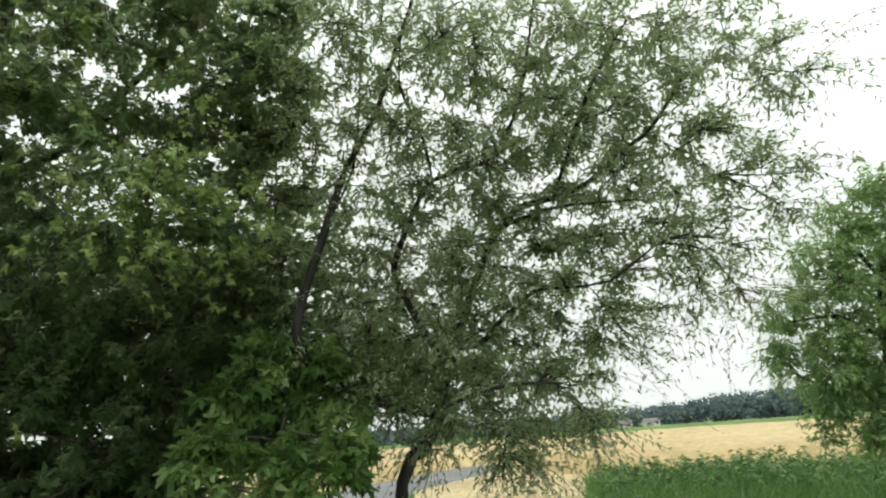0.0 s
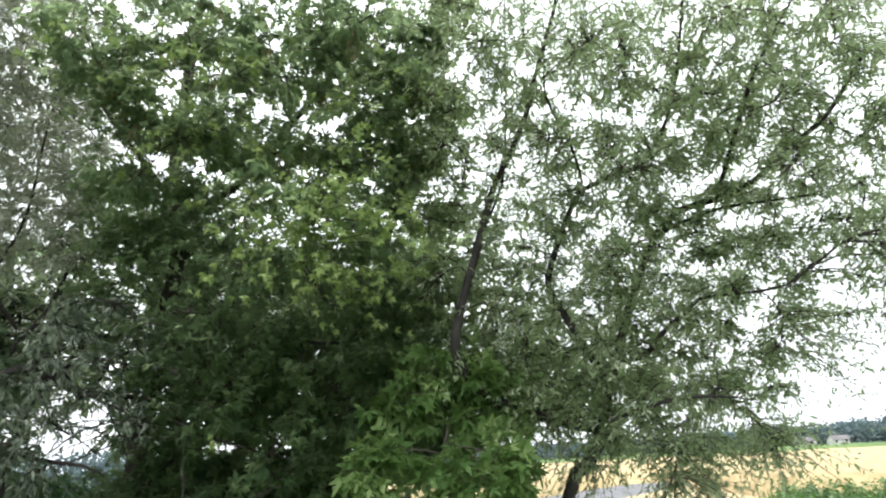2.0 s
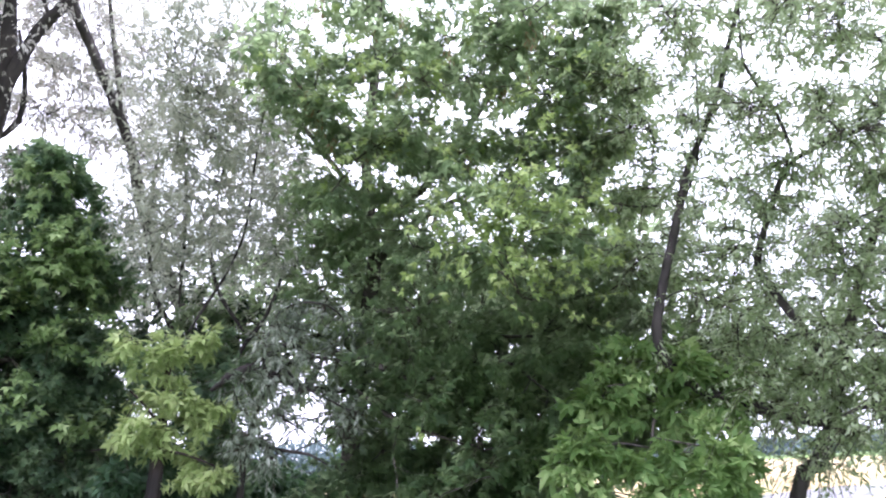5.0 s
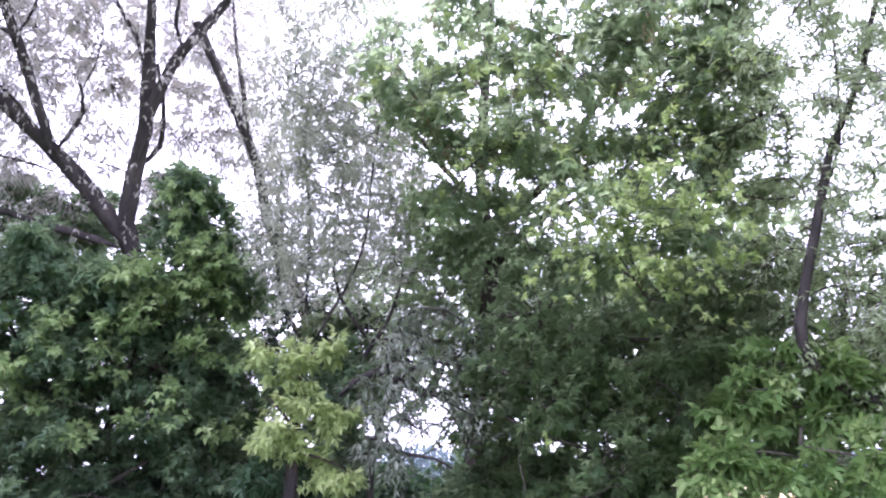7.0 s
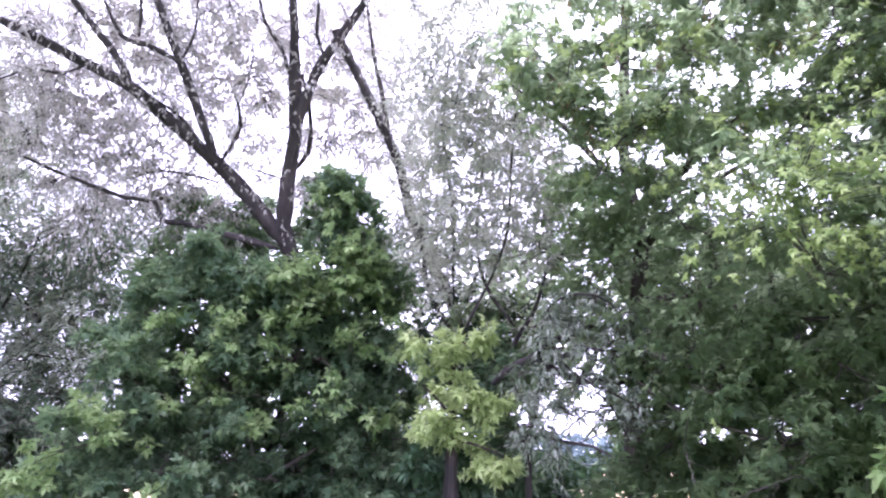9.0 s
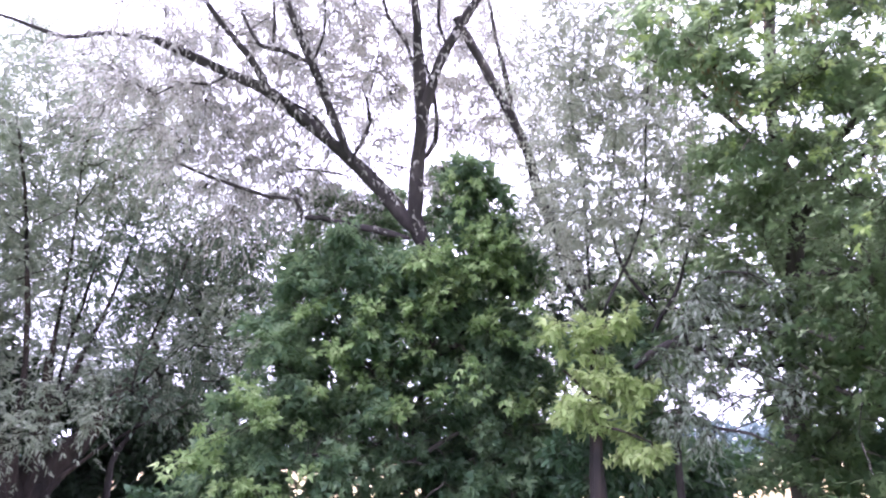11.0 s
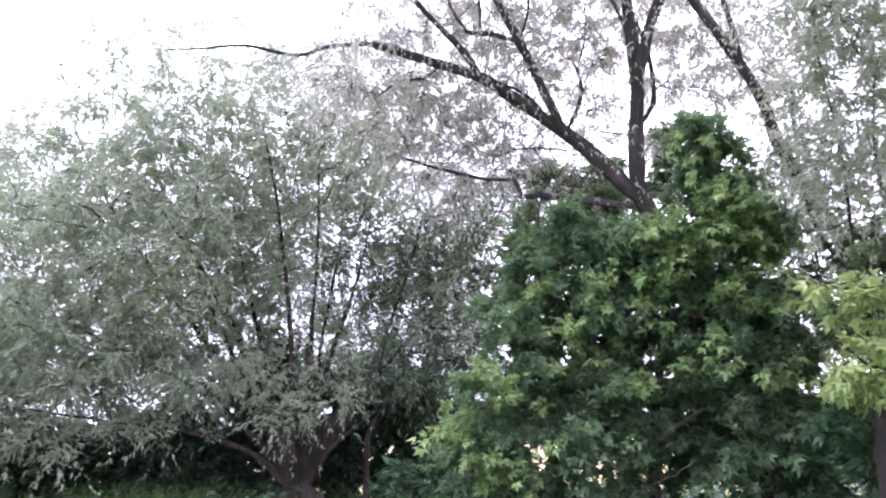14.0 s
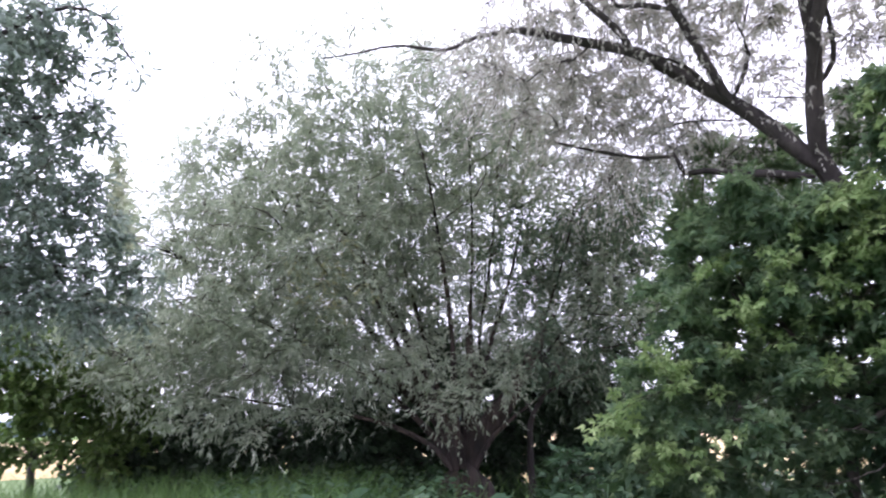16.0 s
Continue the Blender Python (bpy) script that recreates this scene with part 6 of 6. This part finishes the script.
SHRUB_H_LOBES = [
    (-8.85, -5.91, 2.37, 0.63), (-9.12, -5.49, 2.32, 0.59), (-8.97, -5.77, 1.82, 0.42), (-9.26, -5.28, 1.75, 0.42),
    (-9.43, -4.95, 1.96, 0.42), (-9.40, -5.03, 1.46, 0.30), (-9.51, -4.80, 1.59, 0.34), (-8.57, -6.33, 2.22, 0.76),
    (-9.37, -5.07, 1.25, 0.30), (-9.53, -4.73, 1.16, 0.30), (-9.55, -4.70, 1.96, 0.34), (-8.98, -4.90, 0.93, 0.28),
    (-9.07, -4.76, 1.19, 0.28), (-8.64, -5.54, 1.62, 0.36), (-8.80, -5.28, 1.48, 0.32), (-8.47, -5.80, 1.88, 0.41),
    (-9.02, -4.84, 2.30, 0.36), (-9.15, -4.60, 2.16, 0.32), (-8.78, -5.31, 1.88, 0.41), (-8.21, -5.46, 1.31, 0.20),
    (-8.58, -4.85, 1.28, 0.17), (-8.65, -4.71, 1.15, 0.19), (-8.38, -5.19, 1.24, 0.16), (-8.13, -5.58, 1.26, 0.23),
    (-8.34, -5.74, 2.53, 0.32), (-8.55, -5.45, 2.41, 0.34), (-8.79, -5.07, 2.22, 0.34), (-8.47, -5.62, 2.01, 0.34),
    (-8.69, -5.26, 1.88, 0.32), (-8.90, -4.89, 1.87, 0.32), (-9.06, -4.59, 1.77, 0.29), (-8.56, -5.49, 1.62, 0.24),
    (-8.83, -5.02, 1.57, 0.27), (-9.01, -4.68, 1.46, 0.24), (-9.15, -4.39, 1.45, 0.22), (-8.69, -5.19, 2.56, 0.29),
    (-8.99, -4.68, 2.22, 0.27),
]
tree("hawthorn_shrub", "green many-stemmed hawthorn shrub at the edge of the field", "shrub", SHRUB_H_LIMBS, SHRUB_H_LOBES, HAWTHORN, BARK, 30, twig_share=0.5, shoots=30, twigs=560, per_twig=10, size=0.075, twig_droop=0.1, shape=OVAL)

WILLOW_J_LIMBS = [
    ([(4.18, 6.78, -0.05), (4.18, 6.78, 0.90), (4.27, 6.76, 1.53), (4.30, 6.71, 2.30), (4.42, 6.51, 3.05)], 0.100, 0.030),
    ([(4.32, 6.72, 2.07), (3.97, 6.90, 2.35), (3.60, 7.10, 2.35)], 0.030, 0.010),
    ([(4.27, 6.76, 1.53), (3.87, 7.00, 1.62), (3.45, 7.21, 1.90)], 0.030, 0.010),
    ([(4.36, 6.63, 2.62), (4.14, 6.68, 3.12), (4.02, 6.68, 3.38)], 0.030, 0.010),
]
WILLOW_J_LOBES = [
    (4.18, 6.65, 3.11, 0.51), (3.85, 6.90, 2.84, 0.41), (4.38, 6.41, 3.50, 0.34), (3.56, 7.11, 2.42, 0.37),
    (4.06, 6.85, 2.34, 0.61), (3.41, 7.22, 2.02, 0.24), (3.76, 7.06, 1.81, 0.44), (4.15, 6.84, 1.76, 0.61),
    (4.56, 6.45, 2.85, 0.81), (4.51, 6.59, 2.04, 0.74), (3.82, 7.02, 1.35, 0.27), (4.10, 6.86, 1.27, 0.37),
    (4.40, 6.68, 1.41, 0.54),
]
tree("willow_bush", "rounded fresh green willow bush on the grass bank", "bush", WILLOW_J_LIMBS, WILLOW_J_LOBES, BUSH_WILLOW, BARK, 31, shape=SLIM, twig_share=0.25, shoots=30, twigs=2200, per_twig=9, size=0.066, scatter=0.1, twig_droop=0.2, hang=0.5)

# Added dark mass filling the shaded hollow under the pollard.
SHRUB_S_LIMBS = [
    ([(-10.62, -1.39, -0.05), (-10.62, -1.39, 0.59), (-10.66, -1.40, 1.05), (-10.66, -1.48, 1.53)], 0.050, 0.020),
    ([(-10.65, -1.40, 0.90), (-10.49, -2.52, 1.15), (-10.30, -3.29, 1.33)], 0.030, 0.010),
    ([(-10.64, -1.40, 0.82), (-10.68, 0.25, 1.11), (-10.55, 1.40, 1.49)], 0.030, 0.010),
]
SHRUB_S_LOBES = [
    (-10.24, -3.52, 1.41, 0.52), (-10.46, -2.69, 1.39, 0.56), (-10.62, -1.81, 1.38, 0.56), (-10.70, -1.07, 1.44, 0.52),
    (-10.69, 0.25, 1.19, 0.39), (-10.61, 1.07, 1.34, 0.52), (-10.49, 1.73, 1.80, 0.60), (-10.64, 0.86, 1.90, 0.52),
    (-10.47, -2.51, 0.85, 0.52), (-10.24, -3.41, 0.88, 0.52), (-10.62, -1.56, 0.82, 0.52), (-9.98, -4.21, 1.20, 0.43),
    (-9.58, -4.64, 1.16, 0.38), (-9.92, -3.78, 0.98, 0.46), (-10.49, -0.41, 0.89, 0.38), (-10.46, 0.22, 0.81, 0.38),
    (-10.40, 0.85, 0.81, 0.46), (-10.31, 1.47, 0.88, 0.46), (-10.51, -2.00, 1.52, 0.60), (-10.61, -1.23, 1.43, 0.52),
    (-10.46, -2.17, 1.06, 0.60), (-10.56, -1.50, 1.02, 0.60), (-10.62, -0.78, 0.99, 0.52), (-10.65, -0.24, 1.18, 0.43),
    (-10.55, 1.25, 1.37, 0.43), (-10.64, -0.77, 1.64, 0.43), (-10.35, -0.79, 2.73, 0.38), (-10.39, -0.67, 2.36, 0.38),
    (-10.36, -1.08, 2.53, 0.35), (-10.42, -0.39, 1.91, 0.38), (-10.40, -0.14, 2.11, 0.33), (-10.40, 0.25, 1.78, 0.33),
    (-10.35, 0.73, 1.78, 0.33), (-10.30, 1.13, 1.81, 0.33), (-10.40, 0.16, 1.32, 0.33), (-10.41, -0.88, 1.92, 0.33),
    (-10.73, 1.49, 1.17, 0.40), (-10.75, 1.44, 1.65, 0.35), (-10.88, -0.90, 2.36, 0.35), (-10.86, -1.42, 2.20, 0.35),
    (-10.90, -0.30, 2.27, 0.35), (-10.88, 0.30, 2.25, 0.40), (-10.84, 0.80, 1.99, 0.44), (-10.91, 0.02, 1.34, 0.44),
    (-10.88, 0.53, 1.50, 0.40), (-10.90, -0.24, 1.10, 0.35), (-10.75, 1.32, 2.31, 0.40), (-10.92, -0.74, 1.68, 0.35),
    (-10.16, -4.32, 1.70, 0.40), (-10.40, -3.66, 1.53, 0.40), (-9.93, -4.85, 1.59, 0.35), (-10.61, -2.88, 1.07, 0.48),
    (-10.23, -4.03, 0.74, 0.44), (-10.46, -3.31, 0.63, 0.48), (-10.64, -2.54, 0.52, 0.48), (-10.77, -1.74, 0.50, 0.44),
    (-9.98, -4.63, 0.69, 0.40), (-10.85, -1.08, 0.64, 0.40), (-10.78, -2.08, 1.13, 0.44), (-10.83, 0.23, 0.47, 0.35),
    (-10.76, 0.96, 0.47, 0.35), (-9.66, -5.34, 0.95, 0.35), (-9.87, -4.91, 0.89, 0.40), (-10.05, -4.52, 0.87, 0.40),
    (-9.79, -5.14, 1.30, 0.31), (-10.18, -4.18, 0.82, 0.40), (-10.08, -4.26, 1.35, 0.30), (-10.26, -3.76, 1.30, 0.30),
    (-10.42, -3.24, 1.28, 0.30), (-10.56, -2.70, 1.27, 0.30), (-10.67, -2.15, 1.26, 0.30), (-10.75, -1.57, 1.29, 0.30),
    (-9.96, -4.54, 1.51, 0.24),
]
tree("shade_fill_shrub", "added filler shrub, its leaves coloured dark for the pollard's shade", "shrub", SHRUB_S_LIMBS, SHRUB_S_LOBES, SHADE, BARK, 32, twig_share=0.4, shoots=26, twigs=540, per_twig=10, size=0.125, twig_droop=0.15, shape=BLUNT)

TREE_L_LIMBS = [
    ([(-9.80, 0.49, -0.05), (-9.80, 0.49, 0.93), (-9.83, 0.51, 1.41), (-9.82, 0.59, 1.62), (-9.81, 0.72, 1.83), (-9.75, 0.94, 2.42)], 0.080, 0.020),
    ([(-9.83, 0.55, 1.51), (-9.84, 0.40, 1.83), (-9.83, 0.23, 2.19)], 0.030, 0.010),
]
TREE_L_LOBES = [
    (-9.99, 0.76, 2.20, 0.45), (-9.89, 1.26, 2.59, 0.49), (-9.95, 1.22, 1.83, 0.45), (-9.93, 0.79, 2.81, 0.49),
    (-10.01, 0.22, 2.50, 0.45), (-9.82, 1.22, 3.20, 0.49), (-9.40, 1.71, 2.55, 0.39), (-9.26, 1.97, 3.15, 0.39),
    (-9.36, 1.53, 3.14, 0.39), (-9.12, 2.01, 3.75, 0.35), (-9.42, 1.80, 2.10, 0.35), (-9.29, 2.23, 2.40, 0.31),
    (-9.21, 1.56, 3.82, 0.35), (-8.79, 2.23, 4.64, 0.31), (-8.99, 1.88, 4.35, 0.31), (-9.24, 2.21, 2.85, 0.27),
    (-9.96, 0.77, 3.44, 0.31), (-9.94, 1.34, 3.12, 0.31), (-9.83, 1.89, 3.11, 0.29), (-10.06, 0.95, 2.65, 0.31),
    (-9.97, 1.58, 2.48, 0.31), (-9.85, 2.14, 2.47, 0.28), (-10.13, 0.64, 2.18, 0.28), (-10.06, 1.27, 2.01, 0.29),
    (-10.10, 0.31, 2.81, 0.25), (-9.65, 2.36, 3.42, 0.25), (-9.69, 1.88, 3.83, 0.28), (-9.80, 1.32, 3.84, 0.28),
    (-9.02, 0.46, 3.74, 0.78), (-8.85, 1.38, 3.83, 0.67), (-8.97, 1.45, 2.47, 0.59), (-8.49, 1.83, 4.30, 0.59),
    (-9.53, 1.99, 3.91, 0.73), (-9.40, 2.01, 2.86, 0.43), (-9.14, 1.68, 4.37, 0.51), (-9.33, 1.26, 3.98, 0.51),
    (-9.48, 1.96, 2.18, 0.35), (-10.23, 0.31, 3.44, 0.79), (-10.31, 0.76, 2.45, 0.67), (-8.46, 0.46, 2.10, 0.24),
    (-8.41, 0.55, 2.56, 0.27), (-8.41, 0.79, 2.16, 0.23), (-10.04, -1.70, 5.36, 0.42), (-10.07, -1.03, 5.48, 0.42),
    (-10.06, -0.32, 5.59, 0.42), (-10.00, 0.43, 5.69, 0.42), (-10.29, -1.64, 4.66, 0.42), (-10.33, -0.97, 4.75, 0.42),
    (-10.33, -0.25, 4.84, 0.42), (-10.28, 0.51, 4.92, 0.42), (-10.49, -1.57, 3.93, 0.42), (-10.55, -0.90, 4.00, 0.42),
    (-10.55, -0.17, 4.06, 0.42), (-10.51, 0.59, 4.12, 0.42), (-10.63, -1.50, 3.27, 0.42), (-10.69, -0.83, 3.32, 0.42),
    (-10.70, -0.11, 3.36, 0.42), (-10.66, 0.66, 3.39, 0.42),
]
tree("young_willow_tree", "slender dark-stemmed young willow between the larger trees", "tree", TREE_L_LIMBS, TREE_L_LOBES, SALLOW, BARK, 33, shape=SLIM, shoots=26, twigs=540, per_twig=10, size=0.078, scatter=0.16, twig_droop=0.2)

# Added backing shrub; its dark leaves stand for shade behind the willow.
SHRUB_U_LIMBS = [
    ([(-6.67, 5.66, -0.05), (-6.67, 5.66, 1.32), (-6.66, 5.67, 2.03), (-6.59, 5.63, 2.84), (-6.48, 5.55, 3.53)], 0.050, 0.015),
    ([(-6.66, 5.67, 2.03), (-6.27, 6.01, 2.56), (-5.96, 6.20, 3.11)], 0.030, 0.010),
    ([(-6.65, 5.66, 2.16), (-6.91, 5.27, 2.71), (-6.94, 5.10, 3.25)], 0.030, 0.010),
    ([(-6.70, 5.72, 2.44), (-6.39, 5.92, 3.13), (-6.21, 5.93, 3.70)], 0.025, 0.010),
]
SHRUB_U_LOBES = [
    (-6.93, 4.63, 4.07, 0.36), (-6.65, 5.05, 4.01, 0.36), (-6.29, 5.41, 4.17, 0.33), (-7.02, 4.79, 3.42, 0.40),
    (-6.71, 5.25, 3.33, 0.40), (-6.31, 5.66, 3.48, 0.36), (-5.95, 5.89, 3.89, 0.33), (-6.79, 5.31, 3.62, 0.44),
    (-6.46, 5.78, 3.35, 0.48), (-6.05, 6.19, 3.34, 0.40), (-6.71, 5.64, 2.86, 0.51), (-6.22, 6.16, 2.78, 0.40),
    (-7.04, 5.19, 3.07, 0.40), (-5.88, 6.43, 2.98, 0.33), (-6.46, 6.00, 2.30, 0.44), (-6.88, 5.54, 2.17, 0.51),
    (-6.18, 5.91, 3.84, 0.33), (-5.93, 6.47, 2.56, 0.22), (-5.24, 4.04, 2.98, 0.16), (-5.01, 4.27, 3.09, 0.16),
    (-4.80, 4.52, 3.01, 0.16), (-5.14, 4.25, 2.66, 0.17), (-4.93, 4.50, 2.55, 0.14), (-4.54, 4.72, 3.14, 0.13),
    (-5.40, 3.91, 2.77, 0.16), (-5.23, 4.21, 2.35, 0.16), (-4.98, 4.39, 2.82, 0.14),
]
tree("shade_backing_shrub", "added dark shrub standing for the shade behind the grey willow", "shrub", SHRUB_U_LIMBS, SHRUB_U_LOBES, SHADE, BARK, 37, twig_share=0.3, shoots=30, twigs=330, per_twig=10, size=0.075, twig_droop=0.15, shape=BLUNT)

BRAMBLE_M_LIMBS = [
    ([(-6.67, 4.07, -0.05), (-6.67, 4.07, 1.25), (-6.64, 4.12, 1.53), (-6.67, 4.07, 1.83)], 0.030, 0.010),
    ([(-6.67, 4.07, 1.30), (-6.32, 4.56, 1.52), (-6.01, 4.94, 1.62)], 0.020, 0.008),
]
BRAMBLE_M_LOBES = [
    (-6.75, 3.56, 1.66, 0.37), (-6.44, 4.06, 1.70, 0.37), (-6.09, 4.54, 1.63, 0.37), (-5.78, 4.89, 1.45, 0.31),
    (-5.54, 5.14, 1.38, 0.31), (-6.62, 3.76, 1.26, 0.44), (-6.23, 4.34, 1.24, 0.44), (-5.33, 5.33, 1.21, 0.37),
    (-6.91, 3.27, 1.39, 0.37), (-5.76, 4.13, 1.45, 0.41), (-5.44, 4.53, 1.46, 0.35), (-5.20, 4.81, 1.49, 0.24),
    (-4.77, 5.22, 1.35, 0.27), (-5.63, 4.31, 1.77, 0.30), (-5.65, 3.82, 1.18, 0.33), (-5.32, 4.21, 1.18, 0.33),
    (-4.98, 4.55, 1.19, 0.33), (-4.67, 4.82, 1.20, 0.33), (-4.71, 3.53, 1.66, 0.19), (-4.59, 3.67, 1.52, 0.20),
    (-4.74, 3.49, 1.40, 0.20), (-4.82, 3.39, 1.62, 0.18), (-4.50, 3.77, 1.39, 0.20), (-4.65, 3.60, 1.79, 0.14),
    (-5.60, 5.34, 1.39, 0.29), (-5.25, 5.66, 1.34, 0.26), (-4.88, 5.97, 1.33, 0.26), (-4.58, 6.19, 1.40, 0.29),
    (-5.92, 4.99, 1.35, 0.29), (-5.39, 5.55, 1.49, 0.19), (-4.67, 6.12, 1.58, 0.22), (-6.34, 4.25, 1.45, 0.28),
    (-6.13, 4.52, 1.55, 0.28), (-5.93, 4.73, 1.34, 0.28), (-5.70, 4.98, 1.24, 0.28), (-5.38, 5.29, 1.34, 0.28),
    (-5.02, 5.58, 1.39, 0.28), (-7.73, 1.08, 1.16, 0.28), (-7.79, 0.63, 1.12, 0.25),
]
tree("bramble_bush", "low dark bramble bush under the trees", "bush", BRAMBLE_M_LIMBS, BRAMBLE_M_LOBES, HERB, BARK, 34, twig_share=0.4, shoots=30, twigs=700, per_twig=9, size=0.085, twig_droop=0.15, shape=BLUNT)

POPLAR_P_LIMBS = [
    ([(-30.32, -15.71, -0.05), (-30.32, -15.71, 7.53), (-29.66, -15.81, 10.04), (-28.84, -15.82, 12.47), (-28.50, -15.76, 13.38)], 0.120, 0.020),
]
POPLAR_P_LOBES = [
    (-28.55, -15.78, 13.23, 0.17), (-28.71, -15.79, 12.83, 0.23), (-28.88, -15.76, 12.43, 0.26), (-28.94, -15.93, 12.03, 0.26),
    (-29.15, -15.79, 11.66, 0.29), (-29.21, -15.94, 11.25, 0.32), (-29.43, -15.70, 10.94, 0.32), (-29.49, -15.85, 10.53, 0.37),
    (-29.71, -15.61, 10.21, 0.37), (-29.58, -15.99, 9.97, 0.34), (-29.78, -15.80, 9.59, 0.43), (-29.98, -15.56, 9.31, 0.40),
    (-29.74, -16.08, 9.21, 0.37),
]
tree("poplar_tree", "slim far poplar with a narrow upright top", "tree", POPLAR_P_LIMBS, POPLAR_P_LOBES, SILVER, BARK, 35, twig_share=0.5, shoots=60, twigs=1100, per_twig=6, size=0.16, twig_droop=-0.2, scatter=0.28, shape=BLUNT)
